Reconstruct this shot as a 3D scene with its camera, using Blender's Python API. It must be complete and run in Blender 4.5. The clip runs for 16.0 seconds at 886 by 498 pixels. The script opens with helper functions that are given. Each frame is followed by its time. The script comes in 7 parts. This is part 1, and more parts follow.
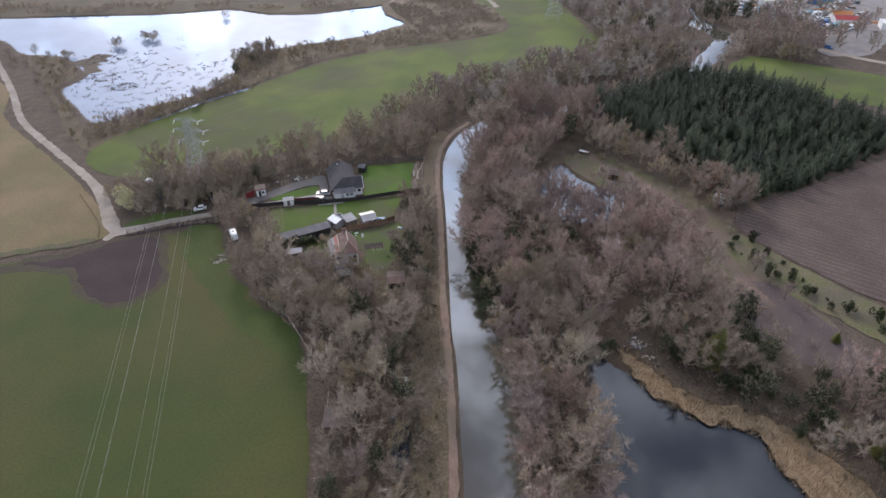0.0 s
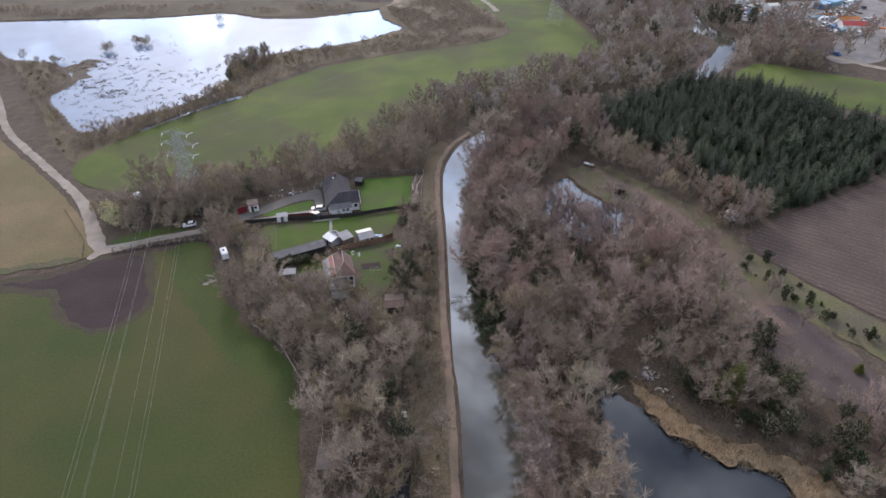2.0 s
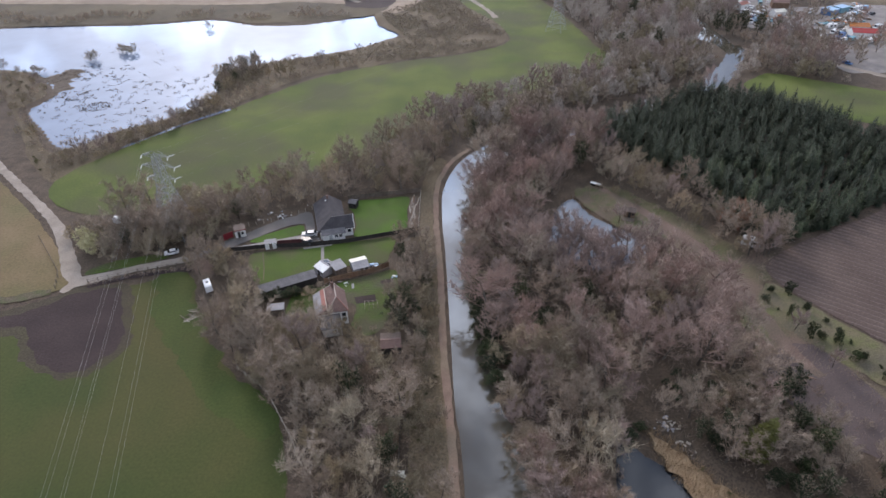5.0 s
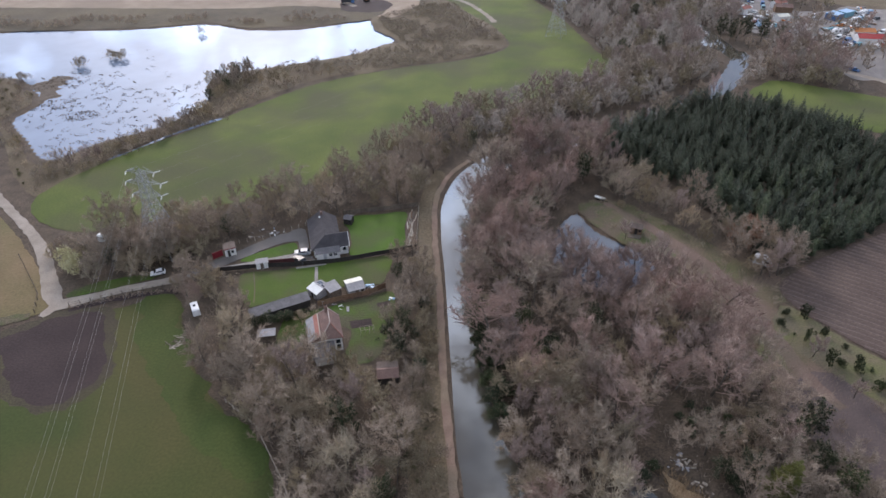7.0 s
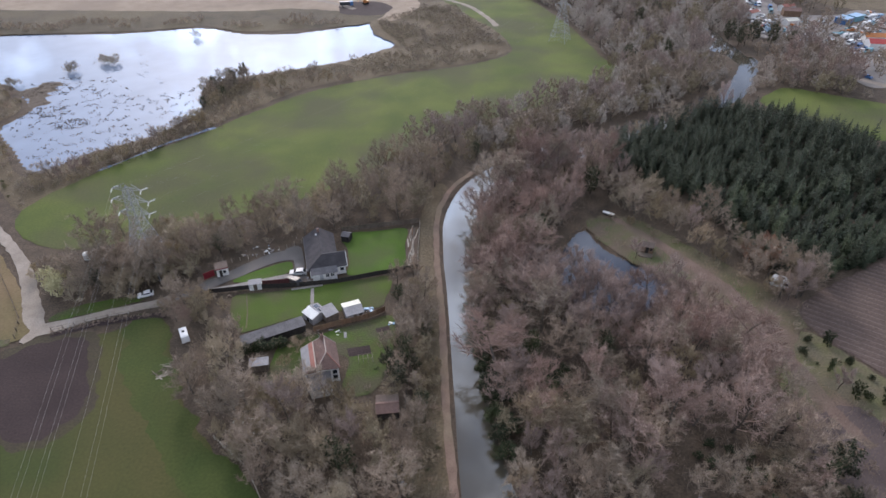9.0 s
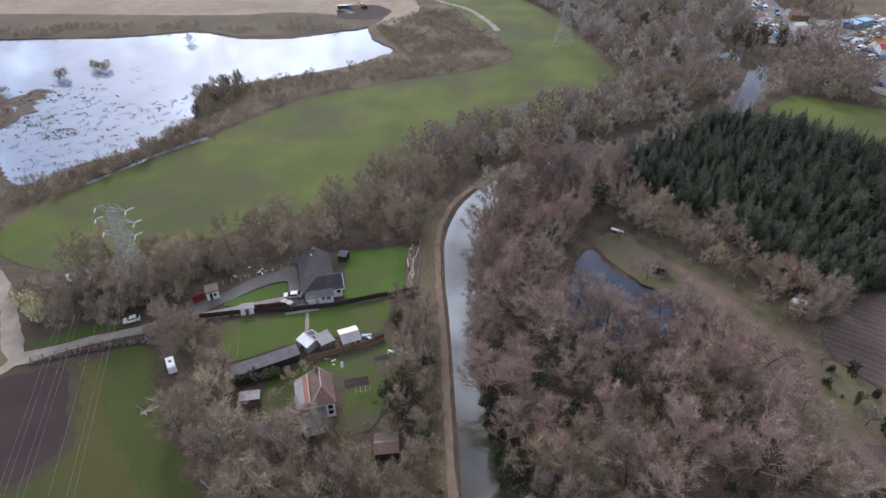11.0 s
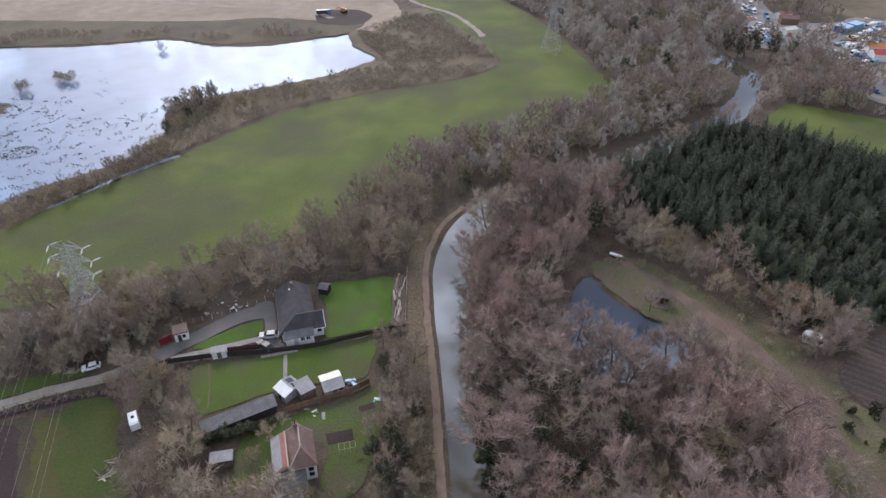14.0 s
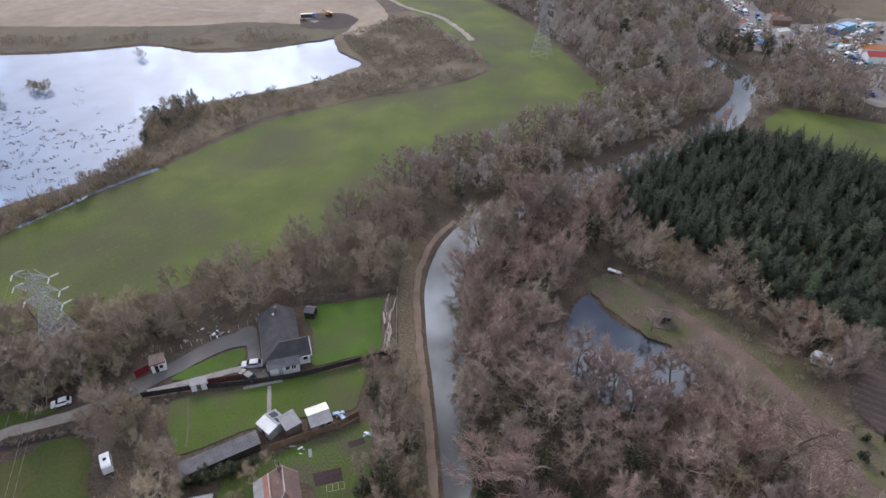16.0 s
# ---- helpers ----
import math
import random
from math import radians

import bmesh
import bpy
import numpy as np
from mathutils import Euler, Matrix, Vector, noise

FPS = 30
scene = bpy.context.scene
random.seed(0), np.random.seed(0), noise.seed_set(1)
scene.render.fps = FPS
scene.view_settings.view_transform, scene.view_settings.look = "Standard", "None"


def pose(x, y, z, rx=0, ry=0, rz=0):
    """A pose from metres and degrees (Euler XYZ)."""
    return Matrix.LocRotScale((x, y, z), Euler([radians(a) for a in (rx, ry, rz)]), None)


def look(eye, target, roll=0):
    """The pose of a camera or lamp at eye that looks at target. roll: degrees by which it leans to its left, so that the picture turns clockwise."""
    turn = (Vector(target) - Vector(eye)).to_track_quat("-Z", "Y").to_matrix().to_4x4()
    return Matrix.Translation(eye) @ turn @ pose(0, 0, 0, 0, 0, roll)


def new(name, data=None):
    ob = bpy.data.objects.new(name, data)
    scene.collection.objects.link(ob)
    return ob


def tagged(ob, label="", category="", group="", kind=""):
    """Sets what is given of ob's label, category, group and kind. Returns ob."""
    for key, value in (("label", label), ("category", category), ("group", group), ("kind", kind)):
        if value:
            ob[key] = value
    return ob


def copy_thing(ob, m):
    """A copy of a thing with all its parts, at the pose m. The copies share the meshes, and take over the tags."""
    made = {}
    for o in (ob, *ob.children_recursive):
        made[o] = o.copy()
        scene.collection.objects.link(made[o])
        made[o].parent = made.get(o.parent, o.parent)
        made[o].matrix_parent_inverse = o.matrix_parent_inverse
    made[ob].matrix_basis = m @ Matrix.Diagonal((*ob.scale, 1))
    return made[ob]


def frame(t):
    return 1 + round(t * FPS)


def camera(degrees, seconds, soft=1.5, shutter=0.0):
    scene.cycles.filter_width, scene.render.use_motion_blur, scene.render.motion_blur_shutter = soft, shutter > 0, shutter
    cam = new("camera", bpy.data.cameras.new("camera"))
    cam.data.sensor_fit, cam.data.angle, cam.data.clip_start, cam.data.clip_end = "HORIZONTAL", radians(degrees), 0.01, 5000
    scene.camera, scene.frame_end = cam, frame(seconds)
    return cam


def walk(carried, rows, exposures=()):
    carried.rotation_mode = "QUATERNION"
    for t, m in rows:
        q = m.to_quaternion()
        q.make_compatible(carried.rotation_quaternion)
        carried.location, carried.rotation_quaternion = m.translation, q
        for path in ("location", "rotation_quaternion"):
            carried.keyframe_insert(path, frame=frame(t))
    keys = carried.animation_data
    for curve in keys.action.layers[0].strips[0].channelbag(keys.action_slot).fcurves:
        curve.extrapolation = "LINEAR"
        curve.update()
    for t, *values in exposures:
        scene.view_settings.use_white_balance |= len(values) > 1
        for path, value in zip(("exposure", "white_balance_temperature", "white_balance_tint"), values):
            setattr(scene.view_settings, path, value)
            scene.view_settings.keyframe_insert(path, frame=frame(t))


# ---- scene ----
cam = camera(71.3, 16.0, soft=1.5)
PATH = [
    (0, (0.729, 1.967, 95.628), (0.702, 3.598, 94.469), -1.0),
    (0.5, (0.506, 4.167, 95.61), (0.485, 5.797, 94.452), -0.9),
    (1, (0.281, 6.382, 95.608), (0.26, 8.013, 94.451), -0.9),
    (1.5, (0.079, 8.688, 95.603), (0.058, 10.318, 94.444), -0.8),
    (2, (-0.09, 10.991, 95.566), (-0.109, 12.621, 94.408), -0.8),
    (2.5, (-0.25, 13.228, 95.531), (-0.27, 14.859, 94.373), -0.8),
    (3, (-0.389, 15.421, 95.519), (-0.409, 17.052, 94.361), -0.8),
    (3.5, (-0.531, 17.649, 95.511), (-0.549, 19.279, 94.353), -0.8),
    (4, (-0.677, 19.894, 95.507), (-0.691, 21.524, 94.349), -0.8),
    (6.5, (-1.366, 30.561, 95.29), (-1.365, 32.193, 94.134), -0.6),
    (7, (-1.533, 32.778, 95.273), (-1.53, 34.41, 94.117), -0.6),
    (7.5, (-1.743, 35.104, 95.256), (-1.74, 36.736, 94.099), -0.6),
    (8, (-1.945, 37.409, 95.233), (-1.94, 39.04, 94.076), -0.5),
    (8.5, (-2.099, 39.668, 95.196), (-2.094, 41.299, 94.039), -0.6),
    (9, (-2.2, 41.924, 95.191), (-2.195, 43.555, 94.033), -0.5),
    (11.5, (-2.998, 53.368, 95.066), (-2.986, 54.998, 93.908), -0.4),
    (12, (-3.135, 55.65, 95.08), (-3.116, 57.28, 93.921), -0.3),
    (12.5, (-3.239, 57.931, 95.103), (-3.212, 59.56, 93.943), -0.3),
    (13, (-3.337, 60.149, 95.11), (-3.304, 61.777, 93.949), -0.3),
    (13.5, (-3.466, 62.287, 95.07), (-3.419, 63.915, 93.908), -0.3),
    (14, (-3.605, 64.438, 95.014), (-3.546, 66.065, 93.852), -0.2),
    (14.5, (-3.644, 66.526, 94.979), (-3.577, 68.152, 93.816), -0.2),
    (15, (-3.665, 68.563, 94.934), (-3.592, 70.189, 93.771), -0.2),
    (15.5, (-3.68, 70.608, 94.871), (-3.6, 72.233, 93.708), -0.2),
    (16, (-3.747, 72.713, 94.785), (-3.654, 74.337, 93.622), -0.2),
]
walk(cam, [(t, look(eye, target, roll)) for t, eye, target, roll in PATH], [(0.0, 0.42, 6640, 17.5), (16.0, 0.42, 6640, 17.5)])

# ---- light: a bright, lightly clouded winter sky with a veiled sun ahead ----
SUN_ELEVATION, SUN_FROM = 30.0, 345.0
world = bpy.data.worlds.new("sky")
scene.world = world
world.use_nodes = True
wn, wl = world.node_tree.nodes, world.node_tree.links
wn.clear()
sky = wn.new("ShaderNodeTexSky")
sky.sky_type = "NISHITA"
sky.sun_disc = False
sky.sun_elevation, sky.sun_rotation = radians(SUN_ELEVATION), radians(SUN_FROM)
sky.air_density, sky.dust_density = 1.0, 2.2
cloud = wn.new("ShaderNodeTexNoise")
cloud.inputs["Scale"].default_value, cloud.inputs["Detail"].default_value, cloud.inputs["Roughness"].default_value = 4.5, 7.0, 0.6
cover = wn.new("ShaderNodeMapRange")
cover.inputs["From Min"].default_value, cover.inputs["From Max"].default_value = 0.43, 0.57
cover.inputs["To Min"].default_value, cover.inputs["To Max"].default_value = 0.12, 0.97
tone = wn.new("ShaderNodeTexNoise")
tone.inputs["Scale"].default_value, tone.inputs["Detail"].default_value = 6.0, 5.0
grey = wn.new("ShaderNodeMix")
grey.data_type = "RGBA"
grey.inputs[6].default_value, grey.inputs[7].default_value = (1.2, 1.55, 2.15, 1), (11.6, 12.9, 14.2, 1)
mixed = wn.new("ShaderNodeMix")
mixed.data_type = "RGBA"
back = wn.new("ShaderNodeBackground")
back.inputs["Strength"].default_value = 0.11
out = wn.new("ShaderNodeOutputWorld")
wl.new(cloud.outputs["Fac"], cover.inputs["Value"])
shade = wn.new("ShaderNodeMapRange")
shade.inputs["From Min"].default_value, shade.inputs["From Max"].default_value = 0.4, 0.6
wl.new(tone.outputs["Fac"], shade.inputs["Value"])
wl.new(shade.outputs["Result"], grey.inputs[0])
wl.new(cover.outputs["Result"], mixed.inputs[0])
clear = wn.new("ShaderNodeMix")
clear.data_type, clear.blend_type = "RGBA", "MULTIPLY"
clear.inputs[0].default_value, clear.inputs[7].default_value = 1.0, (0.5, 0.58, 0.72, 1)
wl.new(sky.outputs["Color"], clear.inputs[6])
wl.new(clear.outputs[2], mixed.inputs[6])
glow = wn.new("ShaderNodeMix")
glow.data_type, glow.blend_type = "RGBA", "ADD"
glow.inputs[0].default_value = 1.0
wl.new(grey.outputs[2], glow.inputs[6])
plainer = wn.new("ShaderNodeRGBToBW")
wl.new(sky.outputs["Color"], plainer.inputs[0])
veil = wn.new("ShaderNodeMix")
veil.data_type, veil.blend_type = "RGBA", "MULTIPLY"
veil.inputs[0].default_value, veil.inputs[7].default_value = 1.0, (0.66, 0.9, 1.3, 1)
wl.new(plainer.outputs[0], veil.inputs[6])
wl.new(veil.outputs[2], glow.inputs[7])
wl.new(glow.outputs[2], mixed.inputs[7])
wl.new(mixed.outputs[2], back.inputs["Color"])
wl.new(back.outputs["Background"], out.inputs["Surface"])

sun_data = bpy.data.lights.new("sun", "SUN")
sun_data.energy, sun_data.angle, sun_data.color = 1.6, radians(14), (1.0, 0.9, 0.8)
sun = new("sun", sun_data)
a = radians(SUN_FROM)
sun.matrix_world = look((0, 0, 0), (-math.sin(a), -math.cos(a), -math.tan(radians(SUN_ELEVATION))))


# ---- materials ----
def rgb(c):
    return (c[0], c[1], c[2], 1.0)


def surface(name, a, b, scale=0.5, fine=6.0, rough=0.9, bump=0.3, rand=0.0, metal=0.0, third=None, third_scale=0.05, third_amount=0.5,
            spread=(0.35, 0.65), depth=0.05, grain=0.35, stretch=None, specular=0.3):
    """A rough natural surface: two colours in blotches, a third over large stretches, fine grain, relief."""
    m = bpy.data.materials.new(name)
    m.use_nodes = True
    n, l = m.node_tree.nodes, m.node_tree.links
    bsdf = n["Principled BSDF"]
    at = n.new("ShaderNodeTexCoord").outputs["Object"]
    if stretch:
        mp = n.new("ShaderNodeMapping")
        mp.inputs["Scale"].default_value = stretch[:3]
        if len(stretch) > 3:
            mp.inputs["Rotation"].default_value = (0, 0, radians(stretch[3]))
        l.new(at, mp.inputs["Vector"])
        at = mp.outputs["Vector"]

    def noise_at(s, detail=4.0):
        t = n.new("ShaderNodeTexNoise")
        t.inputs["Scale"].default_value, t.inputs["Detail"].default_value = s, detail
        l.new(at, t.inputs["Vector"])
        return t.outputs["Fac"]

    def fit(value, lo, hi, to_lo, to_hi):
        r = n.new("ShaderNodeMapRange")
        for key, v in zip(("From Min", "From Max", "To Min", "To Max"), (lo, hi, to_lo, to_hi)):
            r.inputs[key].default_value = v
        l.new(value, r.inputs["Value"])
        return r.outputs["Result"]

    def blend(fac, x, y, kind="MIX"):
        g = n.new("ShaderNodeMix")
        g.data_type, g.blend_type = "RGBA", kind
        for socket, v in ((0, fac), (6, x), (7, y)):
            if isinstance(v, (tuple, float)):
                g.inputs[socket].default_value = v
            else:
                l.new(v, g.inputs[socket])
        return g.outputs[2]

    colour = blend(fit(noise_at(scale), spread[0], spread[1], 0, 1), rgb(a), rgb(b))
    if third:
        colour = blend(fit(noise_at(third_scale, 3.0), 0.42, 0.62, 0, third_amount), colour, rgb(third))
    small = noise_at(fine, 5.0)
    v = n.new("ShaderNodeHueSaturation")
    l.new(fit(small, 0.25, 0.75, 1 - grain, 1 + grain), v.inputs["Value"])
    l.new(colour, v.inputs["Color"])
    colour = v.outputs["Color"]
    if rand:
        info = n.new("ShaderNodeObjectInfo").outputs["Random"]
        h = n.new("ShaderNodeHueSaturation")
        l.new(fit(info, 0, 1, 1 - rand, 1 + rand), h.inputs["Value"])
        mul = n.new("ShaderNodeMath")
        mul.operation = "MULTIPLY"
        mul.inputs[1].default_value = 7.31
        l.new(info, mul.inputs[0])
        fr = n.new("ShaderNodeMath")
        fr.operation = "FRACT"
        l.new(mul.outputs[0], fr.inputs[0])
        l.new(fit(fr.outputs[0], 0, 1, 0.5 - rand * 0.025, 0.5 + rand * 0.025), h.inputs["Hue"])
        l.new(fit(fr.outputs[0], 0, 1, 1 + rand * 0.4, 1 - rand * 0.4), h.inputs["Saturation"])
        l.new(colour, h.inputs["Color"])
        colour = h.outputs["Color"]
    l.new(colour, bsdf.inputs["Base Color"])
    bsdf.inputs["Roughness"].default_value, bsdf.inputs["Metallic"].default_value = rough, metal
    bsdf.inputs["Specular IOR Level"].default_value = specular
    if bump:
        bp = n.new("ShaderNodeBump")
        bp.inputs["Strength"].default_value, bp.inputs["Distance"].default_value = bump, depth
        l.new(small, bp.inputs["Height"])
        l.new(bp.outputs["Normal"], bsdf.inputs["Normal"])
    return m


def water_material(name, colour, ripple=0.02, size=1.2, rough=0.03, ior=1.33):
    m = bpy.data.materials.new(name)
    m.use_nodes = True
    n, l = m.node_tree.nodes, m.node_tree.links
    bsdf = n["Principled BSDF"]
    at = n.new("ShaderNodeTexCoord").outputs["Object"]
    big = n.new("ShaderNodeTexNoise")
    big.inputs["Scale"].default_value, big.inputs["Detail"].default_value = 0.06, 3.0
    l.new(at, big.inputs["Vector"])
    g = n.new("ShaderNodeMix")
    g.data_type = "RGBA"
    g.inputs[6].default_value, g.inputs[7].default_value = rgb(colour), rgb([c * 1.5 for c in colour])
    l.new(big.outputs["Fac"], g.inputs[0])
    l.new(g.outputs[2], bsdf.inputs["Base Color"])
    bsdf.inputs["Roughness"].default_value, bsdf.inputs["IOR"].default_value = rough, ior
    bsdf.inputs["Specular IOR Level"].default_value = 0.5
    wave = n.new("ShaderNodeTexNoise")
    wave.inputs["Scale"].default_value, wave.inputs["Detail"].default_value = size, 3.0
    l.new(at, wave.inputs["Vector"])
    bp = n.new("ShaderNodeBump")
    bp.inputs["Strength"].default_value, bp.inputs["Distance"].default_value = 1.0, ripple
    l.new(wave.outputs["Fac"], bp.inputs["Height"])
    l.new(bp.outputs["Normal"], bsdf.inputs["Normal"])
    return m


M = {}
M["ground"] = surface("rough_ground", (0.06, 0.043, 0.03), (0.1, 0.073, 0.05), 0.25, 2.5, third=(0.088, 0.068, 0.05), third_scale=0.04, bump=0.6, depth=0.15, grain=0.5)
M["meadow"] = surface("meadow_grass", (0.066, 0.091, 0.016), (0.106, 0.13, 0.027), 0.045, 1.6, third=(0.068, 0.066, 0.032), third_scale=0.03, third_amount=0.75, bump=0.4, grain=0.22)
M["pasture"] = surface("pasture_grass", (0.04, 0.057, 0.012), (0.062, 0.068, 0.017), 0.05, 1.8, third=(0.09, 0.07, 0.026), third_scale=0.02, third_amount=0.5, bump=0.4, grain=0.2)
M["fresh"] = surface("fresh_pasture", (0.04, 0.061, 0.012), (0.057, 0.074, 0.016), 0.08, 1.8, third=(0.055, 0.065, 0.015), third_scale=0.05, third_amount=0.8, bump=0.4, grain=0.22)
M["stubble"] = surface("stubble", (0.145, 0.108, 0.052), (0.125, 0.112, 0.048), 0.05, 1.5, third=(0.2, 0.14, 0.078), third_scale=0.04, third_amount=0.8, bump=0.4, grain=0.2)
M["soil"] = surface("damp_soil", (0.034, 0.022, 0.021), (0.048, 0.032, 0.03), 0.12, 2.2, bump=0.8, depth=0.1, grain=0.35)
M["thin_turf"] = surface("worn_turf", (0.052, 0.042, 0.026), (0.06, 0.052, 0.026), 0.3, 2.2, third=(0.06, 0.046, 0.034), third_scale=0.1, bump=0.6, grain=0.4)
M["moss"] = surface("mossy_bank", (0.07, 0.085, 0.028), (0.105, 0.085, 0.055), 0.35, 2.5, third=(0.115, 0.085, 0.065), third_scale=0.15, third_amount=0.8, bump=0.6, grain=0.4)
M["plough"] = surface("ploughed_soil", (0.085, 0.058, 0.048), (0.105, 0.074, 0.061), 0.1, 2.0, bump=0.8, depth=0.1, grain=0.3)
M["ridge"] = surface("furrow_crests", (0.115, 0.083, 0.068), (0.145, 0.107, 0.088), 0.1, 2.0, bump=0.8, depth=0.1, grain=0.3)
M["lawn"] = surface("mown_lawn", (0.054, 0.108, 0.011), (0.07, 0.128, 0.017), 0.2, 3.0, third=(0.068, 0.09, 0.028), third_scale=0.09, third_amount=0.8, bump=0.3, grain=0.18)
M["dull_lawn"] = surface("thin_lawn", (0.055, 0.092, 0.012), (0.071, 0.107, 0.017), 0.15, 3.0, third=(0.078, 0.078, 0.034), third_scale=0.08, third_amount=0.85, bump=0.3, grain=0.2)
M["rough_grass"] = surface("rough_garden_grass", (0.058, 0.104, 0.013), (0.068, 0.079, 0.023), 0.22, 2.5, third=(0.08, 0.064, 0.048), third_scale=0.12, third_amount=0.7, bump=0.6, depth=0.1, grain=0.35)
M["verge"] = surface("tan_verge", (0.105, 0.11, 0.042), (0.14, 0.115, 0.068), 0.25, 2.5, third=(0.1, 0.085, 0.06), third_scale=0.1, third_amount=0.8, bump=0.6, depth=0.1, grain=0.35)
M["dark_scrub"] = surface("dark_heather", (0.066, 0.054, 0.034), (0.098, 0.078, 0.05), 0.12, 1.5, third=(0.125, 0.1, 0.058), third_scale=0.035, third_amount=0.7, bump=0.8, depth=0.3, grain=0.5)
M["track"] = surface("pale_track", (0.27, 0.225, 0.185), (0.345, 0.295, 0.245), 0.3, 3.0, third=(0.2, 0.17, 0.135), third_scale=0.12, bump=0.3, grain=0.18)
M["drive"] = surface("worn_drive", (0.135, 0.123, 0.115), (0.175, 0.16, 0.148), 0.3, 3.0, third=(0.1, 0.09, 0.082), third_scale=0.15, bump=0.2, grain=0.14)
M["hardstanding"] = surface("pale_hardstanding", (0.21, 0.19, 0.178), (0.29, 0.262, 0.24), 0.3, 3.0, third=(0.15, 0.135, 0.125), third_scale=0.15, bump=0.3, grain=0.2)
M["towpath"] = surface("towpath_earth", (0.17, 0.115, 0.088), (0.22, 0.153, 0.117), 0.4, 4.0, third=(0.17, 0.145, 0.095), third_scale=0.08, bump=0.5, grain=0.3)
M["dry"] = surface("dry_grass", (0.26, 0.2, 0.145), (0.325, 0.255, 0.19), 0.15, 2.0, third=(0.18, 0.135, 0.1), third_scale=0.02, bump=0.5, grain=0.3)
M["bracken"] = surface("brown_scrub_floor", (0.105, 0.075, 0.056), (0.145, 0.102, 0.077), 0.2, 2.5, third=(0.082, 0.088, 0.034), third_scale=0.06, third_amount=0.85, bump=0.6, depth=0.1, grain=0.45)
M["scrub"] = surface("scrub_bank", (0.09, 0.067, 0.04), (0.12, 0.092, 0.056), 0.15, 1.8, third=(0.16, 0.125, 0.08), third_scale=0.04, third_amount=0.7, bump=0.7, depth=0.2, grain=0.45)
M["cleared"] = surface("cleared_earth", (0.082, 0.061, 0.056), (0.1, 0.075, 0.069), 0.2, 2.5, bump=0.5, depth=0.08, grain=0.25)
M["worn"] = surface("worn_leafy_path", (0.13, 0.088, 0.07), (0.165, 0.114, 0.09), 0.3, 2.5, third=(0.105, 0.085, 0.06), third_scale=0.1, third_amount=0.8, bump=0.6, depth=0.08, grain=0.4)
M["mud"] = surface("mud_and_weed", (0.075, 0.058, 0.045), (0.12, 0.095, 0.07), 0.4, 3.0, bump=0.6, depth=0.1)
M["canal"] = water_material("canal_water", (0.054, 0.049, 0.036), 0.0025, 0.5, ior=1.87)
# pale blue lake base: part of the sky's reflection put into the colour
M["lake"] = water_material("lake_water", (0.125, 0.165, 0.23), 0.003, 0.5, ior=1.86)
M["pool"] = water_material("pool_water", (0.03, 0.036, 0.048), 0.005, 1.0, ior=1.72)
M["pond"] = water_material("pond_water", (0.014, 0.016, 0.019), 0.004, 1.0, ior=1.5)


# ---- mesh helpers ----
from mathutils import geometry


def tri_mesh(name, v, f, material, smooth=False, slots=None):
    """A mesh from arrays of corners and triangles; slots: the material of each triangle, where there are several."""
    v, f = np.asarray(v, np.float32).reshape(-1, 3), np.asarray(f, np.int32).reshape(-1, 3)
    me = bpy.data.meshes.new(name)
    me.vertices.add(len(v))
    me.vertices.foreach_set("co", v.ravel())
    me.loops.add(f.size)
    me.loops.foreach_set("vertex_index", f.ravel())
    me.polygons.add(len(f))
    me.polygons.foreach_set("loop_start", np.arange(0, f.size, 3, dtype=np.int32))
    me.polygons.foreach_set("use_smooth", np.full(len(f), smooth))
    for m in material if isinstance(material, (list, tuple)) else [material]:
        me.materials.append(m)
    if slots is not None:
        me.polygons.foreach_set("material_index", np.asarray(slots, np.int32))
    me.update(calc_edges=True)
    me.validate()
    return me


def spline(points, step=1.5, closed=True):
    """A smooth line through plan points (Catmull-Rom)."""
    p = np.array(points, float)
    n = len(p)
    outline = []
    for i in range(n if closed else n - 1):
        if closed:
            q = [p[(i + k) % n] for k in (-1, 0, 1, 2)]
        else:
            q = [p[min(max(i + k, 0), n - 1)] for k in (-1, 0, 1, 2)]
        count = max(2, int(np.linalg.norm(q[2] - q[1]) / step))
        t = (np.arange(count) / count)[:, None]
        outline.append(0.5 * (2 * q[1] + (q[2] - q[0]) * t + (2 * q[0] - 5 * q[1] + 4 * q[2] - q[3]) * t**2 + (3 * q[1] - q[0] - 3 * q[2] + q[3]) * t**3))
    if not closed:
        outline.append(p[-1:])
    return np.concatenate(outline)


def inside(outline, x, y):
    x, y = np.asarray(x, float), np.asarray(y, float)
    hit = np.zeros(x.shape, bool)
    for (x0, y0), (x1, y1) in zip(outline, np.roll(outline, -1, 0)):
        if y0 != y1:
            hit ^= ((y0 > y) != (y1 > y)) & (x < (x1 - x0) * (y - y0) / (y1 - y0) + x0)
    return hit


def line_distance(line, x, y, closed=True):
    x, y = np.asarray(x, float), np.asarray(y, float)
    best = np.full(x.shape, 1e9)
    ends = np.roll(line, -1, 0) if closed else line[1:]
    for (x0, y0), (x1, y1) in zip(line, ends):
        dx, dy = x1 - x0, y1 - y0
        t = np.clip(((x - x0) * dx + (y - y0) * dy) / (dx * dx + dy * dy + 1e-9), 0, 1)
        best = np.minimum(best, (x - x0 - t * dx) ** 2 + (y - y0 - t * dy) ** 2)
    return np.sqrt(best)


def signed(outline, x, y):
    """Metres outside the outline (inside: minus)."""
    d = line_distance(outline, x, y)
    return np.where(inside(outline, x, y), -d, d)


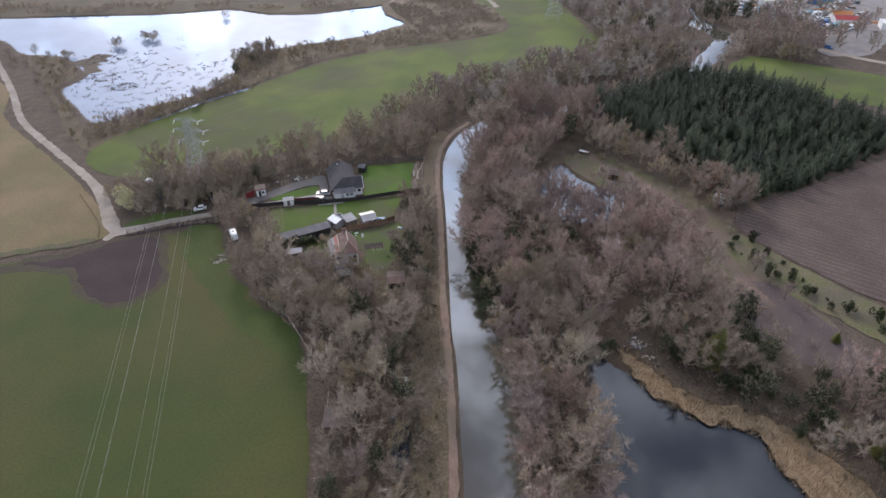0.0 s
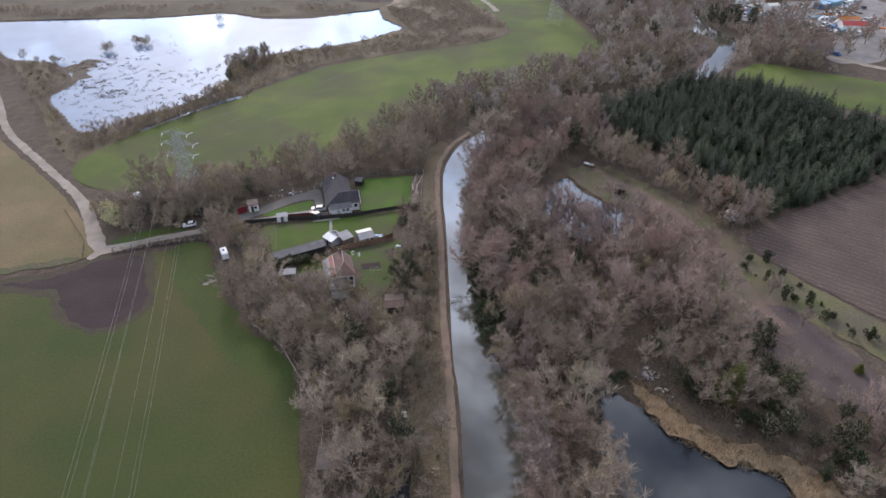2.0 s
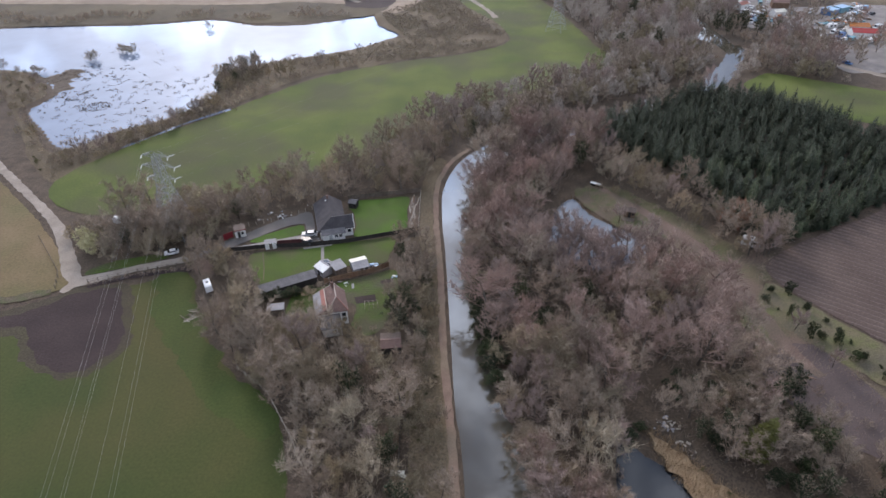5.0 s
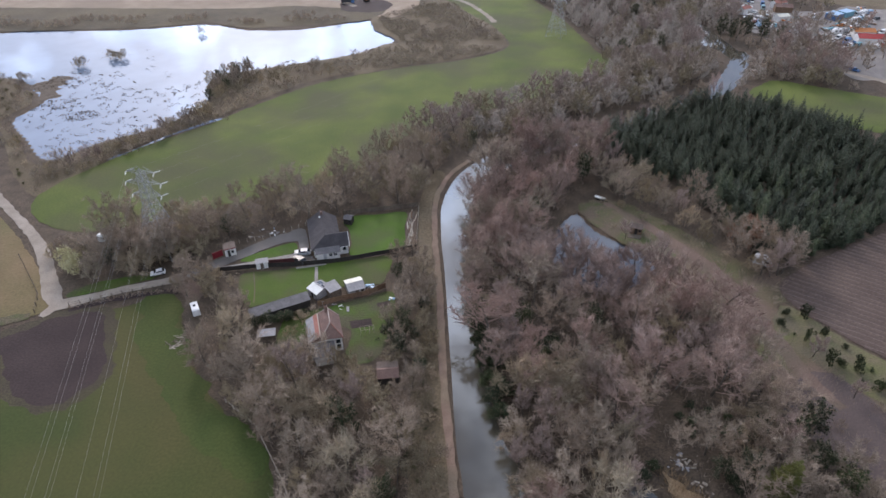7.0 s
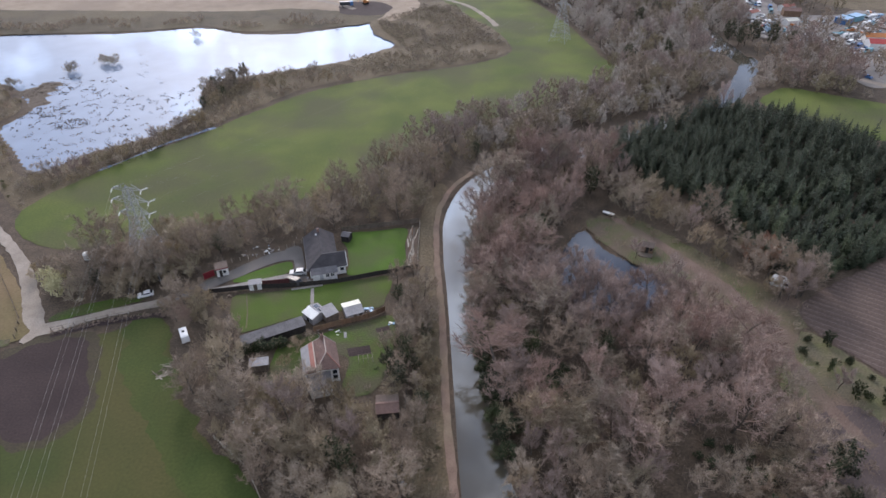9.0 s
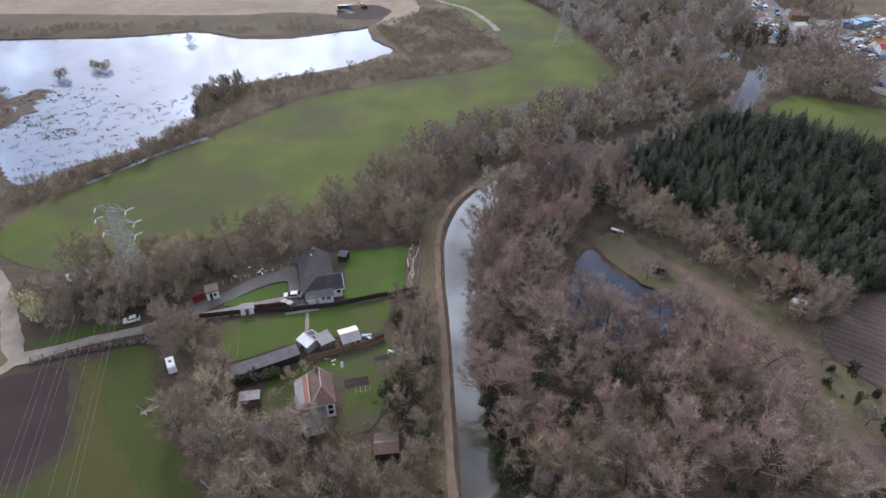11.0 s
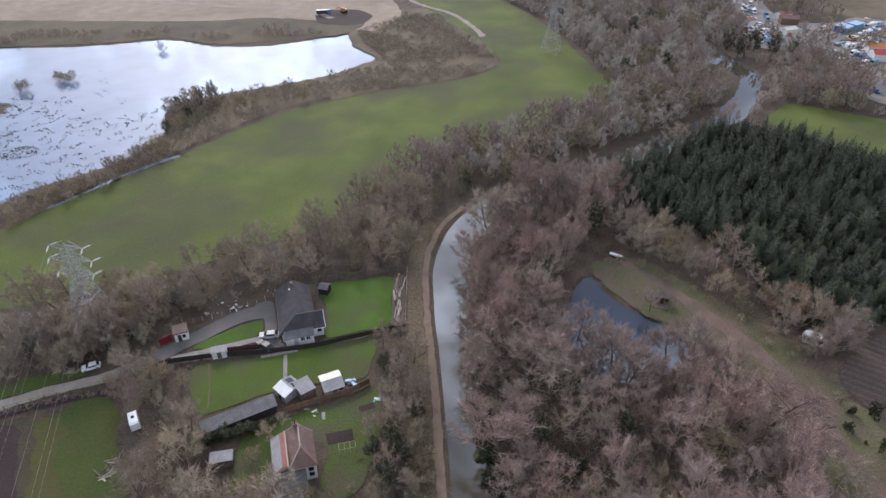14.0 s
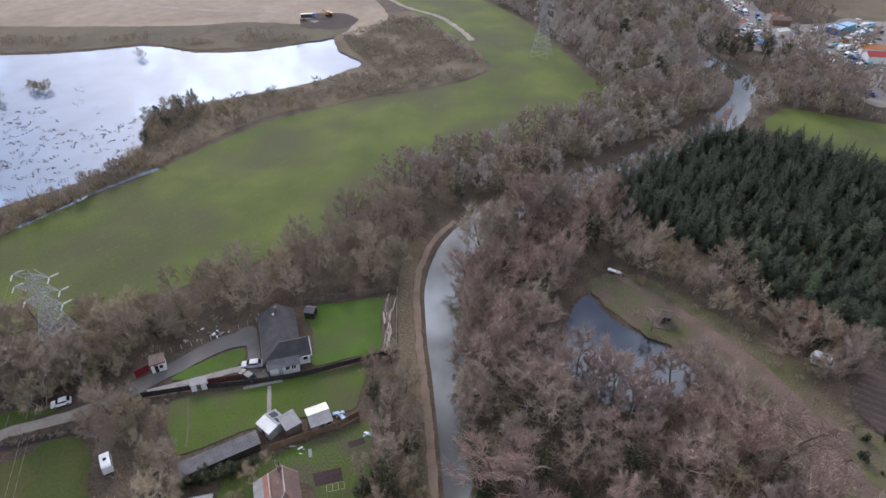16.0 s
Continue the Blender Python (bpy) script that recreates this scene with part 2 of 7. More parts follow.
def ragged(outline, amount, size=3.0, seed=0.0):
    o = np.array(outline, float)
    go = np.roll(o, -1, 0) - np.roll(o, 1, 0)
    side = np.stack([go[:, 1], -go[:, 0]], 1) / (np.linalg.norm(go, axis=1)[:, None] + 1e-9)
    off = np.array([noise.noise(Vector((px / size, py / size, seed))) + 0.6 * noise.noise(Vector((px / size * 3, py / size * 3, seed + 5))) for px, py in o])
    return o + side * (off * amount)[:, None]


def outset(outline, metres):
    o = np.array(outline, float)
    go = np.roll(o, -1, 0) - np.roll(o, 1, 0)
    side = np.stack([go[:, 1], -go[:, 0]], 1) / (np.linalg.norm(go, axis=1)[:, None] + 1e-9)
    area = 0.5 * np.sum(o[:, 0] * np.roll(o[:, 1], -1) - np.roll(o[:, 0], -1) * o[:, 1])
    return o + side * metres * (1 if area > 0 else -1)


def sheet(name, outline, z, material, label, category):
    """A level piece of ground cover or water with a free outline."""
    loop = [Vector((px, py)) for px, py in outline]
    n = len(loop)
    v, _, f, *_ = geometry.delaunay_2d_cdt(loop, [(i, (i + 1) % n) for i in range(n)], [list(range(n))], 1, 1e-4)
    v3 = np.array([(p.x, p.y, z) for p in v])
    tri = []
    for face in f:
        p, q, r = (v3[i] for i in face)
        up = (q[0] - p[0]) * (r[1] - p[1]) - (q[1] - p[1]) * (r[0] - p[0])
        tri.append(tuple(face) if up > 0 else tuple(reversed(face)))
    return tagged(new(name, tri_mesh(name, v3, tri, material)), label, category, kind="structure")


def strip(name, line, width, z, material, label, category, rough_edge=0.25, seed=0.0):
    """A path of a given width along a smooth line, with an uneven edge."""
    p = spline(line, 0.8, closed=False)
    go = np.gradient(p, axis=0)
    side = np.stack([go[:, 1], -go[:, 0]], 1) / np.linalg.norm(go, axis=1)[:, None]
    w = np.interp(np.linspace(0, 1, len(p)), np.linspace(0, 1, len(width)), width) / 2 if isinstance(width, (list, tuple)) else np.full(len(p), width / 2)
    jit = np.array([[noise.noise(Vector((px / 2.5, py / 2.5, seed + k))) for k in (0, 9)] for px, py in p]) * rough_edge
    left, mid, right = p - side * (w + jit[:, 0])[:, None], p, p + side * (w + jit[:, 1])[:, None]
    v, f = [], []
    for i in range(len(p)):
        v += [(*left[i], z), (*mid[i], z + 0.03), (*right[i], z)]
        if i:
            b = 3 * i
            for k in (0, 1):
                f += [(b + k, b + k - 3, b + k - 2), (b + k, b + k - 2, b + k + 1)]
    return tagged(new(name, tri_mesh(name, v, f, material, True)), label, category, kind="structure")


# ---- the plan ----
CANAL = spline([(3.6, -70), (3, 10), (2.6, 63), (2.0, 86), (1.6, 96), (0.6, 107), (0.1, 123), (-0.3, 140), (-1.0, 158), (-1.7, 175), (-1.4, 190), (1.0, 201), (4.6, 210), (11.5, 219.5),
                (22, 229), (42, 241.6), (63.5, 252.8), (92, 271.5), (108, 284), (122, 298), (133, 316), (138, 330), (142, 332), (145, 326), (141, 314), (132, 298),
                (120, 280), (101, 265), (70, 245), (48, 230.5), (27, 219), (15, 207), (9.5, 196), (7.8, 183), (6.4, 165), (5.6, 147), (6.2, 137), (7.5, 118), (9.5, 106), (12.6, 97), (14, 86), (14.6, 63), (15, 10), (15.4, -70)])
LAKE = spline([(-420, 400), (-330, 380), (-258, 373), (-226, 376), (-168, 378), (-132, 386), (-106, 375), (-83, 373.5), (-62, 381), (-41, 391), (-31, 375), (-25, 352), (-44, 332),
               (-74, 317), (-92, 309), (-103, 298), (-97, 272), (-108, 249), (-123, 237), (-135, 223), (-152, 240), (-166, 257), (-164, 274), (-178, 292), (-190, 303), (-213, 309), (-245, 335), (-330, 350), (-420, 360)], 2.5)
POND = spline([(31, 97), (35, 93.5), (39, 90.5), (43, 84.5), (49, 80), (56, 77.5), (59.5, 75), (58.5, 70), (62, 63), (70, 52), (66, 36), (44, 32), (28, 46), (26.5, 63), (27.5, 82)])
POOL = spline([(37.4, 184.6), (41.4, 175), (50, 166), (53.5, 160), (50, 154), (43, 150), (35, 150), (28, 156), (27.5, 165), (31, 177)])
WATER_Z = -0.45
RIVER = spline([(134, 324), (139, 323), (143, 336), (141.5, 350), (141.5, 366), (140, 380), (135, 380), (134.5, 366), (129, 351), (130, 340), (133.5, 332)])
WATERS = (CANAL, LAKE, POND, POOL, RIVER)


def ground_height(x, y):
    d = np.minimum.reduce([signed(w, x, y) for w in WATERS])
    bumps = np.array([noise.noise(Vector((px * 0.11, py * 0.11, 3.0))) for px, py in zip(np.ravel(x), np.ravel(y))]).reshape(np.shape(x))
    flat = -0.12 - 0.08 * bumps
    bank = np.clip(d / 0.9, -1, 1)
    return np.where(d > 0.9, flat, np.minimum(flat, -0.45 + 0.45 * bank))


def axis(parts):
    return np.unique(np.concatenate([np.arange(a0, b0, s) for a0, b0, s in parts]).round(3))


gx = axis([(-4000, -600, 400), (-600, -330, 15), (-330, -60, 2.6), (-60, 115, 1.25), (115, 260, 2.6), (260, 600, 15), (600, 4001, 400)])
gy = axis([(-3000, -200, 400), (-200, 20, 10), (20, 300, 1.25), (300, 420, 2.6), (420, 600, 10), (600, 4601, 400)])
X, Y = np.meshgrid(gx, gy)
Z = ground_height(X, Y)
nx, ny = len(gx), len(gy)
base = (np.arange(ny - 1)[:, None] * nx + np.arange(nx - 1)[None]).ravel()
faces = np.concatenate([np.stack([base, base + 1, base + nx + 1], 1), np.stack([base, base + nx + 1, base + nx], 1)])
tagged(new("ground", tri_mesh("ground", np.stack([X.ravel(), Y.ravel(), Z.ravel()], 1), faces, M["ground"], True)), "rough brown winter ground with leaf litter and scrub", "ground", kind="structure")

sheet("canal_water", outset(CANAL, 0.7), WATER_Z, M["canal"], "still grey canal water between soft earth banks", "canal")
sheet("river_water", outset(RIVER, 0.7), WATER_Z + 0.008, M["canal"], "bright winding river beyond the canal", "river")
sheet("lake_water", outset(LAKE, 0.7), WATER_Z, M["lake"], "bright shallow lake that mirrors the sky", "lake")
sheet("pond_water", outset(POND, 0.7), WATER_Z, M["pond"], "dark pond fringed with dry reeds", "pond")
sheet("pool_water", outset(POOL, 0.7), WATER_Z, M["pool"], "small dark fishing pool among bare trees", "pond")

PASTURE = spline([(-92, 140), (-79, 144.5), (-67, 149), (-62.5, 142), (-58, 131), (-51, 120.6), (-41.4, 110), (-35, 105), (-30.4, 93.8), (-27, 78), (-24.5, 63), (-24, 10), (-24, -70), (-230, -70), (-230, 100), (-118, 131)], 1.0)
MEADOW = spline([(-118, 184), (-99, 178), (-68, 190), (-33, 210), (-14, 236), (0, 252), (36, 272), (76, 306), (74, 333), (71, 360), (66, 392), (55, 436), (42, 462), (20, 520), (-40, 540),
                 (-10, 466), (18, 397), (29, 371), (32, 339), (10, 321), (-23, 309), (-55, 291), (-74, 270), (-89, 250), (-109, 228), (-125, 200)], 1.5)
STUBBLE = spline([(-210, 270), (-175, 227), (-159, 211), (-134, 188), (-113, 167), (-99, 150), (-97, 144), (-110, 141), (-121, 136), (-222, 104), (-330, 150), (-330, 270)], 1.5)
CORNER = spline([(-73, 150), (-67, 149.5), (-62, 140.5), (-56, 129), (-48, 117.5), (-39, 108.5), (-34, 104), (-36, 97), (-46, 104), (-57, 116), (-66, 128), (-72, 138)], 1.0)
sheet("fresh_grass", ragged(CORNER, 2.4, 7), 0.005, M["fresh"], "fresher green grass in the pasture corner", "grass")
sheet("pasture", ragged(PASTURE, 0.5, 3), 0.0, M["pasture"], "grazed green pasture with browned patches", "field")
sheet("meadow", ragged(MEADOW, 0.7, 4), 0.0, M["meadow"], "smooth green meadow beside the lake", "field")
sheet("stubble_field", ragged(outset(STUBBLE, 1.3), 0.5, 4), 0.0, M["stubble"], "tan stubble field beside the farm track", "field")
SOIL = spline([(-112, 131.2), (-104, 130), (-96.5, 128), (-91, 120.5), (-85.5, 116.8), (-79.8, 115.4), (-76, 118), (-73.4, 122.2), (-74.6, 128), (-77.5, 135), (-80.5, 142.5), (-86, 143), (-92, 141), (-99, 135.5), (-106, 133)], 1.0)
sheet("muddy_margin", ragged(spline([(-200, 104), (-160, 117), (-130, 127), (-112, 131.5), (-100, 138), (-90, 142.5), (-88, 133), (-96, 127.8), (-112, 127.5), (-130, 122), (-160, 110), (-200, 97)], 1.0), 0.7, 4), 0.004, M["thin_turf"], "trodden grey-brown margin of the pasture", "soil")
strip("field_edge", [(-150, 123.5), (-135, 129.5), (-118, 136), (-104, 140.2), (-98, 142.3)], 2.6, 0.008, M["moss"], "rough mossy edge of the stubble field", "grass", 0.9)
sheet("thin_turf", ragged(outset(SOIL, 2.2), 1.6, 4), 0.006, M["thin_turf"], "worn muddy turf round the bare soil", "grass")
sheet("bare_soil", ragged(SOIL, 1.2, 5), 0.012, M["soil"], "dark trampled bare soil in the pasture corner", "soil")
PLOUGH = spline([(88.5, 156.5), (118, 172), (150, 189), (190, 210), (190, 120), (140, 85), (103, 113), (88, 131), (80, 146.6)], 1.5)
PLOUGHED = sheet("ploughed_field", ragged(PLOUGH, 0.5, 3), 0.016, M["plough"], "brown ploughed field in long furrows", "field")
VERGE = spline([(73, 134), (74.3, 128.3), (82, 116.9), (94.6, 99.6), (112, 80), (125, 88), (101, 112), (88, 129), (80, 142), (76, 141)], 1.5)
sheet("verge", ragged(VERGE, 1.0, 3), 0.008, M["verge"], "mossy green verge planted with young evergreens", "grass")
FIELD_EAST = spline([(125.5, 271), (135, 285.5), (144, 289), (157, 281), (168, 274.5), (187, 262), (215, 240), (200, 215), (150, 240)], 1.5)
sheet("east_field", ragged(FIELD_EAST, 0.6, 4), 0.0, M["meadow"], "small bright green field behind the plantation", "field")
HEATH = spline([(-420, 412), (-258, 381), (-168, 385), (-132, 393), (-106, 382), (-62, 388), (-38, 398), (-26, 398), (-14, 430), (-24, 470), (-60, 560), (-420, 560)], 2.5)
sheet("heath", ragged(HEATH, 1.5, 6), 0.0, M["dry"], "pale dry grassland on the far lake shore", "grassland")
GLADE = spline([(42, 190), (52, 190), (62, 179), (73, 164), (83, 153), (80, 146), (76, 138), (82, 117), (86, 104), (74, 96), (64, 108), (66, 128), (62, 146), (56, 158), (46, 172)], 1.5)
sheet("scrub_bank", ragged(spline([(-37, 374), (-40, 409), (-28, 430), (3, 438), (20, 395), (29, 372), (31, 341), (9, 323), (-18, 314), (-40, 304), (-22, 345)], 2.5), 1.0, 5), -0.01, M["scrub"], "brown rough bank of tussocks and dead stems", "scrubland")
sheet("lake_verge", ragged(spline([(-420, 406), (-330, 385), (-258, 376), (-168, 381), (-132, 389), (-106, 378), (-62, 384), (-40, 394), (-34, 414), (-56, 416), (-90, 424), (-126, 419), (-214, 424), (-330, 432), (-420, 445)], 2.5), 1.2, 6), 0.015, M["dark_scrub"], "dark brown scrubby slope above the far lake shore", "scrubland")
strip("heath_track", [(-180, 470), (-110, 448), (-80, 444), (-60, 430), (-52, 421)], 4.0, 0.05, M["track"], "pale vehicle track over the dry grassland", "track", 0.8)
strip("meadow_edge_track", [(-13, 468), (-2, 447), (15, 427), (25, 400), (29, 383)], 3.0, 0.05, M["track"], "pale trodden track along the meadow edge", "track", 0.8)
sheet("dug_earth", ragged(spline([(-60, 436), (-40, 438), (-30, 424), (-37, 408), (-58, 412)], 1.5), 1.0, 4), 0.03, M["soil"], "dark dug earth by the far shore", "soil")
YARD = spline([(160, 362), (172, 398), (186, 455), (205, 460), (196, 410), (215, 398), (250, 410), (262, 360), (225, 320), (196, 290), (176, 292), (182, 320), (190, 345)], 2.5)
sheet("yard", ragged(YARD, 1.5, 5), 0.0, M["hardstanding"], "cluttered grey hardstanding of a vehicle yard", "yard")
strip("field_lane", [(170, 312), (180, 296), (192, 282), (210, 268)], 4.0, 0.05, M["track"], "pale lane beside the small field", "track", 0.5)
sheet("glade", ragged(GLADE, 1.5, 4), 0.0, M["bracken"], "open brown glade of dead bracken and worn earth", "clearing")

sheet("pool_bank", ragged(spline([(40, 190), (47, 189), (53, 180), (58, 170), (60, 158), (55, 154), (52.5, 163), (46, 171), (41, 179), (38.5, 186)], 1), 0.8, 3), 0.008, M["moss"], "mossy green bank beside the pool", "grass")
strip("glade_path", [(47, 190), (51, 185), (58, 174), (67, 157), (70.5, 139), (73, 121), (76, 112)], [2.0, 3.5, 4.0, 3.0], 0.006, M["worn"], "worn reddish-brown path through the glade", "path", 0.8)
sheet("cleared_patch", ragged(spline([(64, 112), (72, 121), (80, 119.5), (86, 104), (90, 92), (80, 90), (72, 97)], 1.5), 0.8, 4), 0.012, M["cleared"], "flat mauve-brown cleared earth", "clearing")
sheet("shore_scrub", ragged(spline([(-205, 300), (-180, 266), (-160, 240), (-142, 213), (-126, 198), (-120, 206), (-111, 229), (-91, 252), (-76, 273), (-57, 295), (-24, 313), (8, 324), (-22, 348), (-44, 330), (-74, 315), (-90, 307), (-101, 297), (-95, 271), (-106, 247), (-122, 235), (-136, 219), (-154, 238), (-170, 256), (-168, 274), (-182, 290), (-195, 303)], 2), 0.6, 4), -0.02, M["scrub"], "brown bracken and dead grass along the lake shore", "scrubland")
TRACK = [(-240, 325), (-210, 285.6), (-187, 255.7), (-164.5, 224), (-137, 197), (-112, 172.5), (-98, 152), (-94.2, 146), (-95.2, 141.8)]
LANE = [(-94, 145.6), (-90, 147.2), (-80, 151.5), (-71, 154.5), (-65, 157.5)]
DRIVE = [(-67, 156.4), (-60, 161.5), (-53.5, 167), (-46.5, 172.5), (-40.5, 174.5)]
strip("farm_track", TRACK, [2.7] * 20 + [2.9, 3.3, 3.8, 4.4, 1.8], 0.03, M["track"], "pale rutted gravel farm track", "track", 0.5)
strip("lane", LANE, [4.5, 2.8, 2.8, 3.3], 0.045, M["track"], "pale gravel lane along the pasture", "lane", 0.3)
strip("drive_loop", DRIVE, [3.3, 3.8, 4.2, 5.0], 0.048, M["drive"], "worn grey drive curving to the bungalow", "drive", 0.3)
strip("muddy_path", [(-66, 156), (-63, 151), (-61, 145.5)], [3.0, 4.5, 3.0], 0.03, M["worn"], "muddy brown way from the lane to the caravan", "path", 0.8)
strip("hedge_bank", [(-90, 144.3), (-85, 146.2), (-79, 148.4), (-70, 150.4), (-66, 150.2)], 1.7, 0.02, M["soil"], "dark earth bank under the lane hedge", "soil", 0.4)
sheet("lane_verge", ragged(spline([(-92.5, 148.8), (-82, 152.6), (-74.5, 155.8), (-73, 158), (-82, 156.5), (-91, 152.8)], 1.0), 0.5, 2), 0.0, M["rough_grass"], "green grassy verge along the lane", "grass")
TOWPATH = [(1.8, -70), (1.2, 20), (0.9, 65), (0.0, 95), (-1.6, 122), (-2.2, 148), (-3.4, 171), (-3.3, 191), (-1.0, 202.5), (2.6, 211), (8, 218.5)]
sheet("towpath_verge", ragged(spline([(1.4, -70), (0.8, 10), (0.4, 65), (-0.8, 100), (-2.4, 122), (-3.0, 148), (-4.2, 171), (-4.1, 191), (-2.4, 201), (0, 209), (-3, 212), (-7, 202), (-8, 190), (-8, 168), (-7.5, 148), (-8.3, 120), (-8, 90), (-6, 60), (-5, 10), (-5, -70)], 1.5), 0.5, 3), -0.01, M["scrub"], "brown scrubby verge of the towpath", "grass")
strip("towpath", TOWPATH, 1.6, 0.0, M["towpath"], "narrow brown earth towpath beside the canal", "path", 0.3)


# ---- trees ----
def tube(v, f, a0, b0, ra, rb, sides=3):
    a0, b0 = np.asarray(a0, float), np.asarray(b0, float)
    d = b0 - a0
    d /= np.linalg.norm(d) + 1e-9
    s = np.cross(d, (0.3, 0.9, 0.1) if abs(d[2]) > 0.9 else (0, 0, 1.0))
    s /= np.linalg.norm(s)
    u = np.cross(d, s)
    k = len(v)
    for i in range(sides):
        c, w = math.cos(2 * math.pi * i / sides), math.sin(2 * math.pi * i / sides)
        v.append(a0 + ra * (c * s + w * u))
        v.append(b0 + rb * (c * s + w * u))
    for i in range(sides):
        j = (i + 1) % sides
        f.append((k + 2 * i, k + 2 * j, k + 2 * j + 1))
        f.append((k + 2 * i, k + 2 * j + 1, k + 2 * i + 1))


def unit(d):
    return d / (np.linalg.norm(d) + 1e-9)


def bare_tree(seed, height, radius, clear, twigs, rise=0.5, stems=1, lobes=8, twig_len=1.7, twig_width=0.08, leaves=0, leaf_size=0.3):
    """The trunk, the limbs with their twigs, and (where it has them) the leaf clumps of a winter tree. Arrays for three meshes."""
    r = np.random.RandomState(seed)
    tv, tf, cv, cf, lv, lf = [], [], [], [], [], []
    axes = []
    thick = height * 0.016 / math.sqrt(stems) + 0.03
    for s in range(stems):
        a0 = 6.283 * s / stems + r.rand()
        out_by = 0.0 if stems == 1 else 0.3
        p = np.array([0.25 * math.cos(a0), 0.25 * math.sin(a0), -0.3]) * (1, 1, 1) if stems > 1 else np.array([0, 0, -0.3])
        d = unit(np.array([out_by * math.cos(a0), out_by * math.sin(a0), 1.0]) + r.normal(0, 0.05, 3))
        pts, n = [p], 5
        for k in range(n):
            d = unit(d + r.normal(0, 0.08, 3) + (0, 0, 0.05))
            q = pts[-1] + d * height * 0.82 / n
            tube(tv if s == 0 else cv, tf if s == 0 else cf, pts[-1], q, thick * (1 - k / (n + 0.6)), thick * (1 - (k + 1) / (n + 0.6)), 5 if s == 0 else 3)
            pts.append(q)
        axes.append(pts)
    top = height * 0.97
    limbs = lobes + 5
    plumes = []
    for k in range(limbs):
        up = (k + 0.5) / limbs
        pts = axes[k % stems]
        want = min(0.97, clear + 0.05 + (0.9 - clear) * up**1.15)
        i = min(int(want * 5), 4)
        start = pts[i] + (pts[i + 1] - pts[i]) * (want * 5 - i)
        ang = 2.4 * k + r.normal(0, 0.35)
        out = np.array([math.cos(ang), math.sin(ang), 0.0])
        reach = radius * (1.0 - 0.85 * max(0.0, up - 0.3) ** 1.25) * (0.62 + 0.4 * r.rand())
        goal = max(start[2] + 0.08 * height, top * (clear + (1 - clear) * (0.34 + 0.64 * up + r.normal(0, 0.05))))
        end = np.array([start[0] * 0.5, start[1] * 0.5, min(goal, top)]) + out * reach
        knee = start * 0.45 + end * 0.55 + out * reach * 0.16 - np.array([0, 0, 0.12 * (end[2] - start[2]) + 0.1])
        bez = lambda u: start * (1 - u) ** 2 + knee * 2 * u * (1 - u) + end * u * u
        steps = 4
        for q in range(steps):
            tube(cv, cf, bez(q / steps), bez((q + 1) / steps), thick * 0.36 * (1 - 0.88 * q / steps), thick * 0.36 * (1 - 0.88 * (q + 1) / steps), 3)
        for b in range(9):
            u = 0.28 + 0.72 * (b + r.rand()) / 9
            at = bez(u)
            along = unit(bez(min(1.0, u + 0.1)) - bez(u - 0.1))
            way = unit(along * 0.5 + r.normal(0, 0.6, 3) + out * 0.15 + np.array([0, 0, 0.4 + 0.3 * rise]))
            long_ = radius * (0.2 + 0.2 * r.rand()) * (1.1 - 0.3 * u)
            plumes.append((at, way, long_))
            side, k0 = unit(np.cross(way, r.normal(0, 1, 3))) * thick * 0.09, len(cv)
            cv.extend([at - side, at + side, at + way * long_])
            cf.append((k0, k0 + 1, k0 + 2))
    weight = np.array([q[2] for q in plumes])
    for total, kept in ((twigs, False), (leaves, True)):
        which = r.choice(len(plumes), total, p=weight / weight.sum())
        for i in which:
            at, way, long_ = plumes[i]
            at = at + way * long_ * r.rand() ** 0.7 + r.normal(0, 0.12, 3)
            if kept:
                at = at + r.normal(0, 0.32, 3)
                go, side, size = unit(r.normal(0, 1, 3)), unit(r.normal(0, 1, 3)), leaf_size * (0.6 + 0.8 * r.rand())
                k0 = len(lv)
                lv.extend([at - side * size * 0.5, at + side * size * 0.5, at + go * size])
                lf.append((k0, k0 + 1, k0 + 2))
            else:
                go = unit(way * 0.8 + r.normal(0, 0.6, 3) + np.array([0, 0, 0.22 * rise]))
                size = twig_len * (0.35 + 0.6 * r.rand())
                side = unit(np.cross(go, r.normal(0, 1, 3))) * twig_width * 0.5
                k0 = len(cv)
                cv.extend([at - side, at + side, at + go * size])
                cf.append((k0, k0 + 1, k0 + 2))
    return (tv, tf), (cv, cf), (lv, lf)


